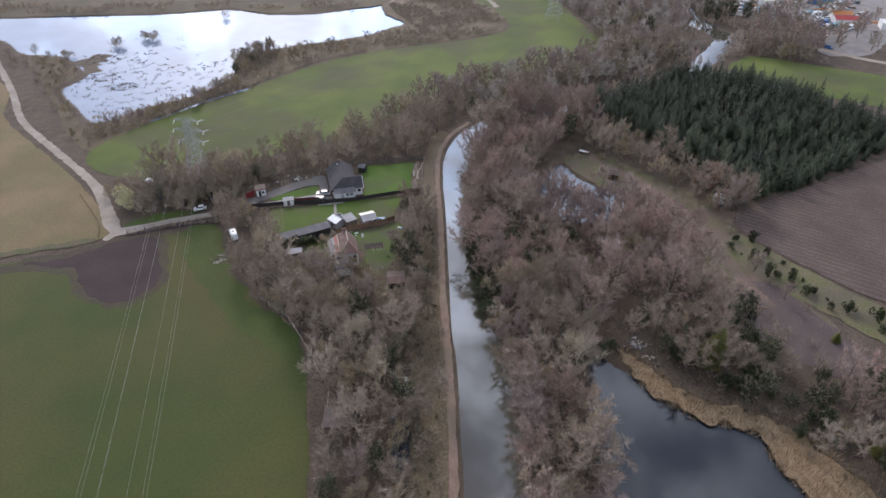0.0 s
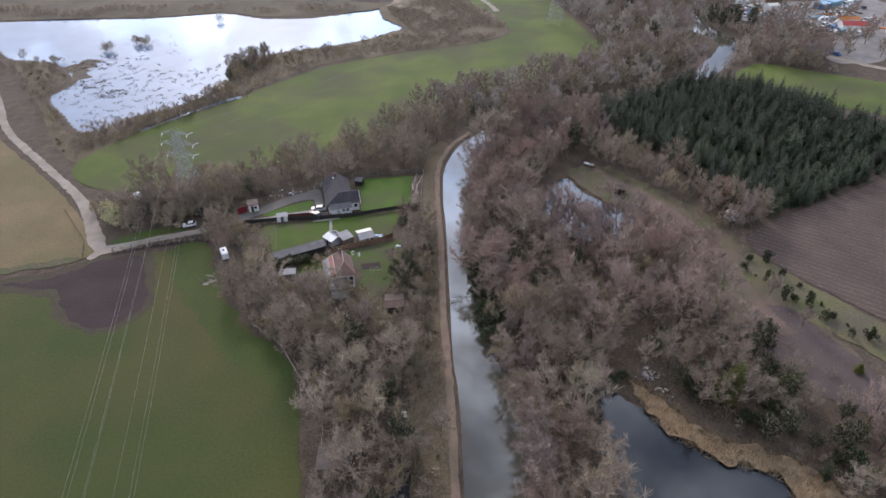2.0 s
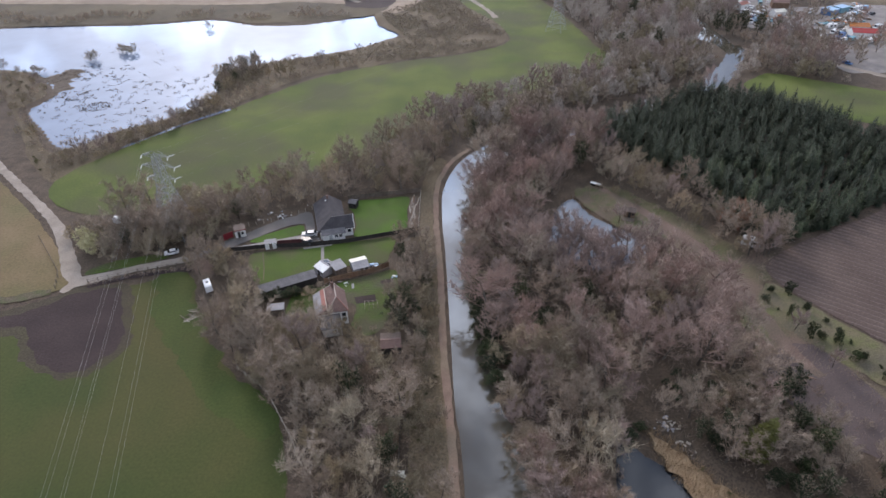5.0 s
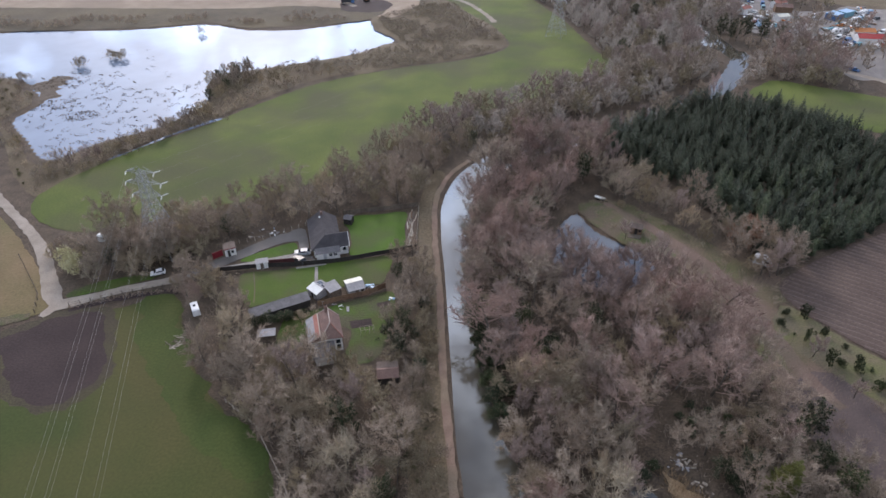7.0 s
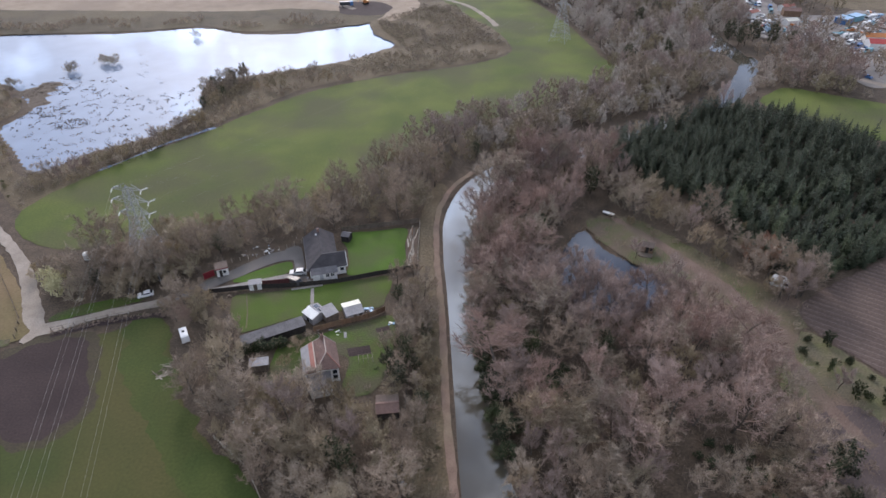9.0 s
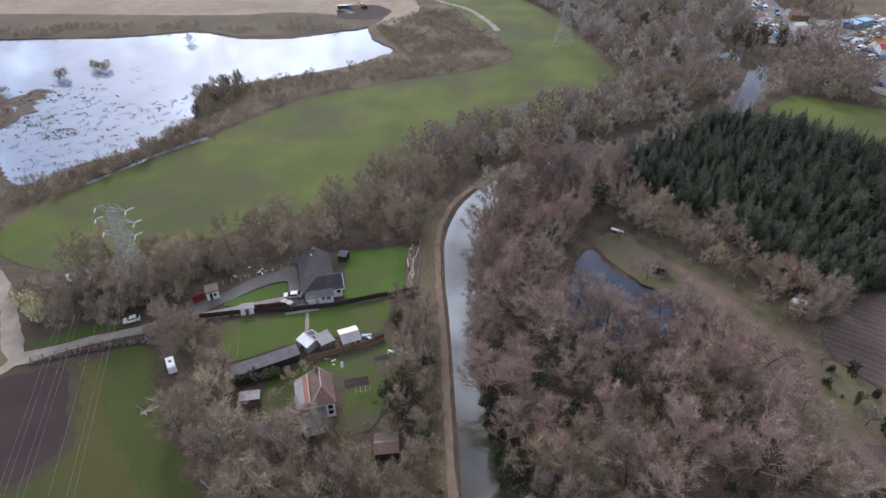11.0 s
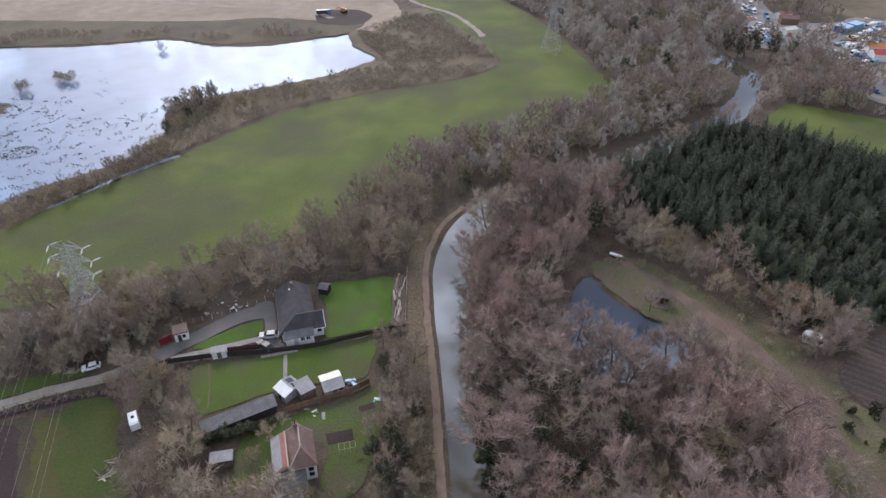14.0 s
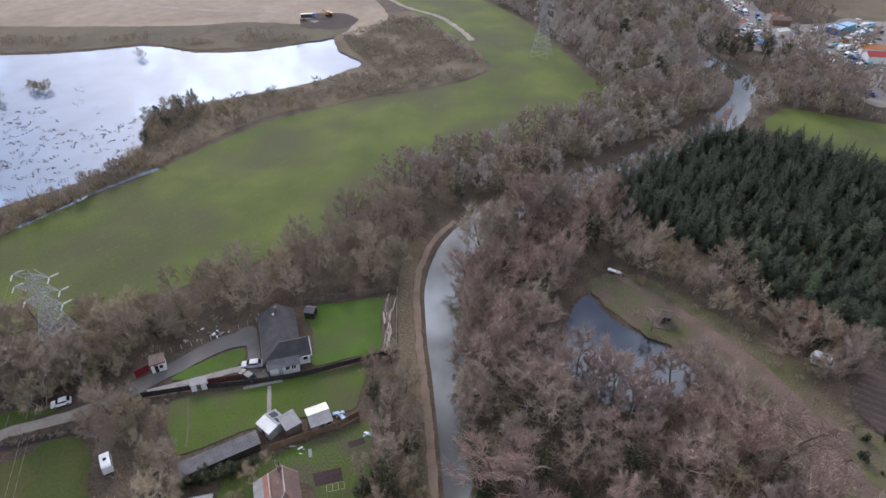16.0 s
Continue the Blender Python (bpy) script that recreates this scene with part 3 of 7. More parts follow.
def conifer(seed, height, spread, whorls=15, per=10, droop=0.35, dense=1.0):
    r = np.random.RandomState(seed)
    tv, tf, cv, cf = [], [], [], []
    tube(tv, tf, (0, 0, -0.3), (0, 0, height * 0.97), height * 0.014 + 0.03, 0.02, 5)
    for w in range(whorls):
        t = w / (whorls - 1)
        z = height * (0.10 + 0.88 * t)
        reach = spread * (1 - t) ** 0.62 + 0.1
        n = max(4, int(per * (1 - 0.5 * t)))
        for k in range(n):
            ang = 6.283 * (k + 0.7 * r.rand()) / n + w * 0.7
            far = reach * (0.6 + 0.6 * r.rand())
            c, s = math.cos(ang), math.sin(ang)
            drop = droop * far * (0.6 + 0.7 * r.rand())
            zz = z + r.normal(0, height * 0.012)
            side = np.array([-s, c, 0])
            a0 = np.array([0, 0, zz])
            mid = np.array([c * far * 0.55, s * far * 0.55, zz - drop * 0.25])
            tip = np.array([c * far, s * far, zz - drop + 0.15 * far])
            wid = far * 0.24 + 0.08
            k0 = len(cv)
            cv.extend([a0, mid - side * wid - (0, 0, 0.12 * far), mid + (0, 0, 0.06), mid + side * wid - (0, 0, 0.12 * far), tip])
            cf.extend([(k0, k0 + 1, k0 + 2), (k0, k0 + 2, k0 + 3), (k0 + 1, k0 + 4, k0 + 2), (k0 + 2, k0 + 4, k0 + 3)])
            for j in range(int(4 * dense)):
                u = 0.35 + 0.6 * r.rand()
                at = a0 + (tip - a0) * u
                way = unit(np.array([c, s, 0]) + side * r.normal(0, 0.9) + (0, 0, r.normal(0.25, 0.25)))
                sd = unit(np.cross(way, (0, 0, 1))) * 0.07 * (1 + far * 0.5)
                ln = 0.3 * far + 0.2
                k0 = len(cv)
                cv.extend([at - sd, at + sd, at + way * ln])
                cf.append((k0, k0 + 1, k0 + 2))
    k0 = len(cv)
    cv.extend([(-0.05, 0, height * 0.93), (0.05, 0, height * 0.93), (0, 0, height * 1.03)])
    cf.append((k0, k0 + 1, k0 + 2))
    return (tv, tf), (cv, cf)


def bush_mesh(seed, height, spread, leaves, leaf_size):
    """A rounded leafy bush: short stems and leaf clumps with an uneven outline."""
    r = np.random.RandomState(seed)
    tv, tf, lv, lf = [], [], [], []
    clumps = [np.array([r.normal(0, 0.45) * spread, r.normal(0, 0.45) * spread, height * (0.25 + 0.6 * r.rand())]) for _ in range(11)]
    for c in clumps:
        tube(tv, tf, (c[0] * 0.1, c[1] * 0.1, -0.2), c, 0.05, 0.015, 3)
    for k in range(leaves):
        c = clumps[r.randint(len(clumps))]
        way = unit(r.normal(0, 1, 3))
        at = c + way * (np.array([spread, spread, height * 0.55]) * 0.42 * (0.6 + 0.5 * r.rand()))
        at[2] = max(at[2], 0.05)
        side, up = unit(r.normal(0, 1, 3)), unit(way + r.normal(0, 0.6, 3))
        s, k0 = leaf_size * (0.6 + 0.8 * r.rand()), len(lv)
        lv.extend([at - side * s * 0.5, at + side * s * 0.5, at + up * s])
        lf.append((k0, k0 + 1, k0 + 2))
    return (tv, tf), (lv, lf)


def bark(name, a, b, rand=0.25):
    return surface(name, a, b, 2.0, 12.0, rough=0.95, bump=0.2, rand=rand, grain=0.25, specular=0.15)


M["bark"] = bark("grey_bark", (0.10, 0.085, 0.07), (0.16, 0.14, 0.115))
M["twig"] = bark("brown_twigs", (0.279, 0.219, 0.167), (0.353, 0.283, 0.219), 0.22)
M["twig_red"] = bark("reddish_twigs", (0.295, 0.209, 0.173), (0.360, 0.263, 0.219), 0.2)
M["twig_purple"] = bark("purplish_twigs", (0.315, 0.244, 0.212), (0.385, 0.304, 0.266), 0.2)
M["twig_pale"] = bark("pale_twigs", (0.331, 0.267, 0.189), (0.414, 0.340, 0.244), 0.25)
# distant haze put into the colour: a paler, greyer twig tone
M["twig_hazed"] = bark("haze_paled_twigs", (0.40, 0.345, 0.295), (0.47, 0.41, 0.355), 0.2)
M["twig_olive"] = bark("olive_twigs", (0.266, 0.211, 0.138), (0.318, 0.266, 0.180), 0.25)
M["copper"] = bark("copper_leaves", (0.3, 0.15, 0.1), (0.4, 0.21, 0.14), 0.2)
M["ivy"] = surface("ivy_leaves", (0.026, 0.038, 0.015), (0.045, 0.058, 0.022), 1.0, 8.0, rough=0.7, bump=0, rand=0.3, grain=0.3)
M["needles"] = surface("dark_needles", (0.037, 0.050, 0.028), (0.063, 0.077, 0.044), 0.8, 6.0, rough=0.8, bump=0, rand=0.45, grain=0.35)
M["bronze"] = surface("bronzed_needles", (0.085, 0.07, 0.03), (0.13, 0.105, 0.045), 0.8, 6.0, rough=0.8, bump=0, rand=0.3, grain=0.35)
M["laurel"] = surface("broad_leaves", (0.045, 0.06, 0.022), (0.068, 0.084, 0.03), 0.8, 6.0, rough=0.6, bump=0, rand=0.3, grain=0.3)
M["bramble"] = surface("bramble_leaves", (0.07, 0.072, 0.03), (0.11, 0.1, 0.05), 0.8, 6.0, rough=0.8, bump=0, rand=0.3, grain=0.3)
M["golden"] = surface("golden_leaves", (0.09, 0.1, 0.024), (0.145, 0.14, 0.035), 0.8, 6.0, rough=0.8, bump=0, rand=0.2, grain=0.3)
M["blossom"] = surface("pale_blossom", (0.42, 0.38, 0.2), (0.54, 0.49, 0.28), 0.8, 6.0, rough=0.8, bump=0, rand=0.2, grain=0.25)
M["reed"] = surface("dry_reed", (0.244, 0.168, 0.099), (0.336, 0.244, 0.151), 0.6, 5.0, rough=0.9, bump=0, grain=0.3, third=(0.2, 0.14, 0.08), third_scale=0.2)


RAW, LABELS, KINDS = {}, {}, {}
placing = np.random.RandomState(7)


def kind(key, name, label, category, group, pieces):
    """Remember one form of a plant. pieces: (part name, (corners, triangles), material)."""
    RAW.setdefault(key, []).append([(piece, np.array(v, np.float32).reshape(-1, 3), np.array(f, np.int32).reshape(-1, 3), material) for piece, (v, f), material in pieces if len(f)])
    LABELS[key] = (name, label, category, group)


def turn_of(x, y, scale, tall, z=-0.15):
    wide = 1 + placing.normal(0, 0.09)
    return pose(x, y, z, placing.normal(0, 3.5), placing.normal(0, 3.5), placing.rand() * 360) @ Matrix.Diagonal((scale * wide, scale / wide, scale * tall, 1))


def set_plant(key, x, y, scale=1.0, tall=1.0, label=""):
    """Stand one more plant of a kind at a place."""
    form = placing.randint(len(RAW[key]))
    m = turn_of(x, y, scale, tall)
    if (key, form) in KINDS:
        ob = copy_thing(KINDS[key, form], m)
    else:
        name, text, category, group = LABELS[key]
        ob = KINDS[key, form] = tagged(new(name), text, category, group)
        for piece, v, f, material in RAW[key][form]:
            new(piece, tri_mesh(piece, v, f, material)).parent = ob
        ob.matrix_basis = m
    return tagged(ob, label)


def set_stuff(name, label, category, spots):
    """Many far plants as one mesh. spots: (key, x, y, scale, tall)."""
    vs, fs, slots, mats, count = [], [], [], [], 0
    for key, x, y, scale, tall in spots:
        m = np.array(turn_of(x, y, scale, tall), np.float32)
        for piece, v, f, material in RAW[key][placing.randint(len(RAW[key]))]:
            if material not in mats:
                mats.append(material)
            vs.append(v @ m[:3, :3].T + m[:3, 3])
            fs.append(f + count)
            slots.append(np.full(len(f), mats.index(material)))
            count += len(v)
    if vs:
        return tagged(new(name, tri_mesh(name, np.concatenate(vs), np.concatenate(fs), mats, slots=np.concatenate(slots))), label, category, kind="stuff")


def low_form(key, source, keep, seed):
    """A thinner form of a plant for the far woods: every so many twigs, made wider."""
    for form in RAW[source]:
        pieces = []
        for piece, v, f, material in form:
            if piece == "crown":
                pick = np.random.RandomState(seed).rand(len(f)) < keep
                p = v[f[pick]].copy()
                base = p[:, :2].mean(1, keepdims=True)
                p[:, :2] = base + (p[:, :2] - base) * (1.12 / keep)
                v, f = p.reshape(-1, 3), np.arange(len(p) * 3, dtype=np.int32).reshape(-1, 3)
            pieces.append((piece, v, f, material))
        RAW.setdefault(key, []).append(pieces)


for s in range(5):
    t, c, _ = bare_tree(10 + s, 10.0 + s * 0.5, 4.2, 0.1, 1480, 0.6)
    kind("brown", "tree", "bare brown broadleaf tree with fine winter twigs", "tree", "woodland trees", [("trunk", t, M["bark"]), ("crown", c, M["twig"])])
for s in range(4):
    t, c, _ = bare_tree(30 + s, 11.0 + s * 0.6, 3.9, 0.08, 1480, 0.8)
    kind("red", "alder", "bare alder with reddish-brown twigs", "tree", "alders", [("trunk", t, M["bark"]), ("crown", c, M["twig_red"])])
for s in range(3):
    t, c, _ = bare_tree(50 + s, 9.5 + s * 0.5, 3.0, 0.22, 1250, 2.2)
    kind("purple", "young_tree", "slim bare tree with mauve-grey upright twigs", "tree", "young trees", [("trunk", t, M["bark"]), ("crown", c, M["twig_purple"])])
for s in range(3):
    t, c, _ = bare_tree(70 + s, 7.0 + s * 0.6, 3.7, 0.06, 1500, 0.8, stems=3)
    kind("pale", "willow", "pale multi-stemmed bare willow with straw-coloured twigs", "tree", "willows", [("trunk", t, M["bark"]), ("crown", c, M["twig_pale"])])
for s in range(3):
    t, c, _ = bare_tree(90 + s, 7.5 + s * 0.6, 3.8, 0.06, 1450, 0.5, stems=2)
    kind("olive", "hawthorn", "low bare hawthorn with olive-brown lichened twigs", "tree", "hawthorns", [("trunk", t, M["bark"]), ("crown", c, M["twig_olive"])])
for s in range(3):
    t, c, lv = bare_tree(110 + s, 9.5 + s * 0.8, 3.0, 0.1, 700, 0.8, leaves=1300, leaf_size=0.42)
    kind("ivy", "ivy_tree", "dark green ivy-covered tree", "tree", "ivy-clad trees", [("trunk", t, M["bark"]), ("crown", c, M["twig"]), ("foliage", lv, M["ivy"])])
for s in range(4):
    t, c, _ = bare_tree(130 + s, 2.8 + s * 0.4, 2.1, 0.0, 480, 0.8, stems=3, lobes=5, twig_len=0.9, twig_width=0.06)
    kind("shrub", "shrub", "low bare brown shrub", "shrub", "shrubs", [("stem", t, M["bark"]), ("crown", c, M["twig"])])
for s in range(3):
    t, c, _ = bare_tree(140 + s, 2.6 + s * 0.4, 2.1, 0.0, 480, 0.8, stems=3, lobes=5, twig_len=0.9, twig_width=0.06)
    kind("sallow", "sallow", "low pale straw-coloured sallow bush", "shrub", "sallows", [("stem", t, M["bark"]), ("crown", c, M["twig_pale"])])
for s in range(5):
    t, c = conifer(150 + s, 7.0 + s * 0.55, 1.75, 13, 9, droop=0.02)
    kind("conifer", "conifer", "dark green plantation spruce", "conifer", "plantation spruces", [("trunk", t, M["bark"]), ("crown", c, M["needles"])])
for s in range(2):
    t, c = conifer(156 + s, 7.0, 2.0, 12, 9, droop=0.05)
    kind("bronze", "bronze_conifer", "spruce with bronzed yellow-brown needles", "conifer", "bronzed spruces", [("trunk", t, M["bark"]), ("crown", c, M["bronze"])])
for s in range(2):
    t, c = conifer(160 + s, 13.0, 2.6, 24, 12, droop=-0.15, dense=1.5)
    kind("golden", "cypress", "tall golden-green cypress near the pond", "conifer", "cypresses", [("trunk", t, M["bark"]), ("crown", c, M["golden"])])
for s in range(2):
    t, lv = bush_mesh(175 + s, 2.0, 1.3, 520, 0.24)
    kind("hedge", "bramble", "low olive-green bramble thicket", "shrub", "brambles", [("stem", (t[0][:6], t[1][:6]), M["bark"]), ("foliage", lv, M["bramble"])])
for s in range(3):
    t, lv = bush_mesh(170 + s, 2.4, 1.3, 650, 0.28)
    kind("evergreen", "bush", "small dark evergreen bush on the verge", "bush", "evergreen bushes", [("stem", (t[0][:6], t[1][:6]), M["bark"]), ("foliage", lv, M["ivy"])])
for s in range(2):
    t, lv = bush_mesh(180 + s, 5.0, 2.6, 1100, 0.32)
    kind("laurel", "laurel", "large green evergreen shrub", "bush", "evergreen shrubs", [("stem", (t[0][:6], t[1][:6]), M["bark"]), ("foliage", lv, M["laurel"])])
    kind("blossom", "blossom_tree", "small tree in pale cream blossom", "tree", "blossom", [("stem", (t[0][:6], t[1][:6]), M["bark"]), ("blossom", lv, M["blossom"])])
for s in range(3):
    t, c, lv = bare_tree(115 + s, 7.5 + s * 0.6, 3.2, 0.04, 300, 0.5, leaves=2600, leaf_size=0.42)
    kind("bankside", "evergreen_tree", "low dark green evergreen tree leaning over the canal", "tree", "bankside evergreens", [("trunk", t, M["bark"]), ("crown", c, M["twig"]), ("foliage", lv, M["ivy"])])
t, c, _ = bare_tree(119, 8.5, 3.6, 0.06, 2000, 0.6, stems=2)
kind("copper", "beech", "small beech still holding copper-brown leaves", "tree", "beeches", [("trunk", t, M["bark"]), ("crown", c, M["copper"])])
low_form("far_brown", "brown", 0.27, 1)
low_form("far_olive", "olive", 0.27, 2)
low_form("far_red", "red", 0.27, 3)
low_form("far_shrub", "shrub", 0.5, 4)
low_form("far_sallow", "sallow", 0.5, 5)
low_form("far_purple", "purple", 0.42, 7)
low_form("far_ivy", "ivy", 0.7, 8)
low_form("far_hazed", "pale", 0.42, 10)
# these far crowns take the twig colour paled for haze
RAW["far_hazed"] = [[(piece, v, f, M["twig_hazed"] if piece == "crown" else m) for piece, v, f, m in form] for form in RAW["far_hazed"]]
low_form("far_conifer", "conifer", 0.85, 6)


def scatter(outline, spacing, seed, clear_of=(), tries=9000):
    """Points at least a spacing apart inside an outline and clear of other shapes: (outline, margin)."""
    r = np.random.RandomState(seed)
    lo, hi = outline.min(0), outline.max(0)
    p = lo + r.rand(tries, 2) * (hi - lo)
    ok = inside(outline, p[:, 0], p[:, 1])
    for shape, margin in clear_of:
        ok &= signed(shape, p[:, 0], p[:, 1]) > margin
    p, kept = p[ok], []
    for q in p:
        if all((q[0] - o[0]) ** 2 + (q[1] - o[1]) ** 2 > spacing**2 for o in kept):
            kept.append(q)
    return kept


def mixed_spots(points, mix, low, high, seed, tall=1.0):
    r = np.random.RandomState(seed)
    keys, weights = list(mix), np.array(list(mix.values()), float)
    return [(keys[r.choice(len(keys), p=weights / weights.sum())], x, y, low + (high - low) * r.rand(), tall) for x, y in points]


def wood(points, mix, low, high, seed, tall=1.0):
    for key, x, y, s, up in mixed_spots(points, mix, low, high, seed, tall):
        set_plant(key, x, y, s, up)


BANK = [(w, 1.2) for w in WATERS]
TOWPATH_LINE = spline(TOWPATH, 2.0, closed=False)


def off_towpath(points, metres):
    p = np.array(points)
    d = line_distance(TOWPATH_LINE, p[:, 0], p[:, 1], closed=False)
    return [q for q, far in zip(points, d) if far > metres]


# the belt between the pasture and the towpath
W_WEST = spline([(-21, 8), (-21.5, 30), (-22, 63), (-26.5, 92), (-32, 103), (-40, 110), (-48, 120), (-55, 131), (-58, 140), (-55, 146), (-50, 142), (-45.5, 131), (-36, 124.5), (-24, 123), (-17, 122), (-9.5, 117), (-9, 100), (-8, 60), (-7, 8)], 2)
HUT_SPACE = np.array([(-17, 115.5), (-9, 115.5), (-9, 125.5), (-17, 125.5)], float)
CARAVAN_SPACE = np.array([(-63.5, 132), (-52, 131.5), (-51, 138), (-56, 147), (-63, 147)], float)
SHED_SPACE = np.array([(-24.5, 72.5), (-17.5, 72.5), (-17.5, 81.5), (-24.5, 81.5)], float)
pts = scatter(W_WEST, 4.0, 1, BANK + [(HUT_SPACE, 0.0), (SHED_SPACE, 0.0), (CARAVAN_SPACE, 0.0)])
wood(pts, {"brown": 5, "olive": 3.6, "pale": 1.8, "ivy": 1.3, "purple": 0.6}, 0.65, 1.25, 2)
W_PATHSIDE = spline([(-12, 122), (-14.5, 135), (-12.5, 150), (-13.5, 162), (-9, 166), (-6.5, 162), (-6, 140), (-5.5, 120), (-8, 116)], 2)
wood(scatter(W_PATHSIDE, 4.0, 41, BANK + [(HUT_SPACE, 0.0)]), {"brown": 3, "ivy": 2.2, "olive": 2}, 0.55, 0.75, 42)
W_BRUSH = spline([(-8, 40), (-8.5, 100), (-8, 118), (-6.5, 150), (-4.2, 150), (-3.4, 118), (-2.2, 100), (-1.2, 60), (-0.6, 40)], 2)
wood(scatter(W_BRUSH, 2.3, 43, BANK), {"shrub": 3, "sallow": 2, "olive": 2.2, "hedge": 2, "brown": 1}, 0.5, 0.8, 44)
W_LANE = spline([(-67, 157), (-58, 158.5), (-53, 155), (-51, 149), (-47.5, 142), (-44, 137), (-49, 139), (-58, 144), (-66, 150)], 2)
wood(scatter(W_LANE, 4.2, 61, BANK + [(CARAVAN_SPACE, 0.0)]), {"brown": 4, "olive": 3, "shrub": 2}, 0.55, 0.8, 62)
# the wood between canal, pond and glade, with a few dark hollows
HOLLOWS = ((19.5, 128, 5.0), (47.5, 109, 6.8))
W_EAST = spline([(14, 30), (16, 63), (15, 88), (10.5, 106), (8.2, 118), (7.0, 137), (6.6, 150), (7.6, 172), (10.2, 190), (16.5, 204.5), (28, 217), (46, 227.5), (55, 231), (54, 222), (46, 208), (40, 196), (35, 188),
                 (26, 180), (24.5, 160), (32, 149), (44, 147), (54, 149), (61, 140), (63, 124), (62, 108), (50, 102), (38, 104), (29, 101), (25, 84), (24.5, 63), (24.5, 30)], 2)
pts = scatter(W_EAST, 4.5, 3, [(CANAL, 0.5), (POND, 0.8), (POOL, 0.8)])
pts = [p for p in pts if min(np.hypot(p[0] - x, p[1] - y) - d for x, y, d in HOLLOWS) > 0]
POOLSIDE = spline([(22, 142), (60, 140), (58, 158), (48, 160), (28, 172), (20, 166)], 2)
near_pool = [inside(POOLSIDE, p[0], p[1]) for p in pts]
wood([p for p, n in zip(pts, near_pool) if p[1] > 112 and not n], {"brown": 2.6, "red": 5, "purple": 1, "ivy": 0.5, "olive": 0.8}, 0.8, 1.22, 4)
wood([p for p, n in zip(pts, near_pool) if n], {"purple": 4, "red": 1}, 0.85, 1.1, 45)
IN_POOL = spline([(24, 148), (34, 146), (46, 147), (54, 151), (51, 157), (44, 158), (36, 159), (28, 163), (24, 158)], 2)
wood(scatter(IN_POOL, 3.6, 81), {"purple": 1}, 0.8, 1.1, 82)
wood([p for p in pts if p[1] <= 112], {"purple": 1.6, "pale": 2.6, "brown": 4.5, "red": 1}, 0.75, 1.3, 5)
for x, y, s in ((18.5, 125.5, 0.7), (21.5, 128.5, 0.75), (17.8, 130.5, 0.65), (20.8, 132, 0.6), (22.5, 124.8, 0.55), (45.5, 109, 0.45), (51, 106.5, 0.5), (49.5, 111.5, 0.45), (43.5, 110.5, 0.4), (46.5, 113, 0.45), (48, 105, 0.4), (52.5, 110, 0.4), (44.5, 106.5, 0.4)):
    set_plant("bankside", x, y, s, 0.75)
# trees leaning over the water on the east bank and on the pond's side
for y in np.arange(28, 104, 3.3):
    x = float(np.interp(y, (10, 63, 86, 97, 106), (15, 14.6, 14, 12.6, 9.5)))
    set_plant(("brown", "purple", "pale", "red", "brown")[placing.randint(5)], x + placing.normal(0.2, 0.5), y + placing.normal(0, 0.6), 0.75 + 0.3 * placing.rand(), 0.9)
    if placing.rand() < 0.7:
        set_plant("shrub", x + placing.normal(0.2, 0.4), y + 1.6, 0.8 + 0.4 * placing.rand())
for y in np.arange(46, 97, 3.6):
    x = float(np.interp(y, (46, 63, 82, 97), (28, 26.5, 27.5, 31)))
    set_plant(("brown", "purple", "shrub")[placing.randint(3)], x - 0.6 + placing.normal(0, 0.4), y, 0.7 + 0.25 * placing.rand(), 0.9)
W_SCRUB = spline([(40, 103), (50, 104), (62, 108), (72, 104), (68, 96), (84, 88), (98, 72), (96, 56), (80, 58), (66, 74), (60, 82), (48, 92)], 2)
wood(scatter(W_SCRUB, 3.2, 46, BANK), {"brown": 3, "shrub": 3, "red": 1, "ivy": 2.4, "bankside": 1.4}, 0.62, 0.98, 47)
# the belt between meadow and canal, behind the bungalow
W_NORTH = spline([(-99, 174), (-68, 188), (-34, 207), (-15, 233), (0, 249), (36, 270), (76, 302), (100, 316), (118, 312), (116, 297), (104, 285), (88, 273.5), (60, 256), (38, 244.5), (16, 229), (1, 217), (-6, 204), (-10, 191),
                  (-28, 187), (-44, 182), (-60, 174), (-68, 160), (-82, 155.5), (-96, 156), (-104, 165)], 2)
TANK_SPACE = np.array([(-98, 163.5), (-90.5, 163.5), (-91, 176), (-98, 176)], float)
BLOSSOM_SPACE = np.array([(-99, 154), (-89.5, 153), (-90, 162), (-99, 163)], float)
pts = scatter(W_NORTH, 4.5, 6, BANK + [(TANK_SPACE, 0.0), (BLOSSOM_SPACE, 0.0)])
near, beyond = [p for p in pts if p[1] < 232], [p for p in pts if p[1] >= 232]
wood(near, {"brown": 4.5, "olive": 4, "pale": 2.0, "ivy": 0.12}, 0.65, 1.2, 7)
far_spots = mixed_spots(beyond, {"far_brown": 3.5, "far_olive": 2, "far_purple": 2, "far_hazed": 3}, 0.8, 1.2, 48)
# the trees beside the plantation
W_MID = spline([(46, 226), (62, 238), (98, 261), (108, 266), (98, 262), (62, 240), (49, 226), (60, 206), (73, 184), (86, 158), (84, 152), (78, 154), (70, 166), (60, 182), (50, 196), (47, 206), (50, 216)], 2)
wood(scatter(W_MID, 4.4, 8, BANK), {"brown": 4, "pale": 1.2, "purple": 1.5, "olive": 2}, 0.75, 1.0, 9)
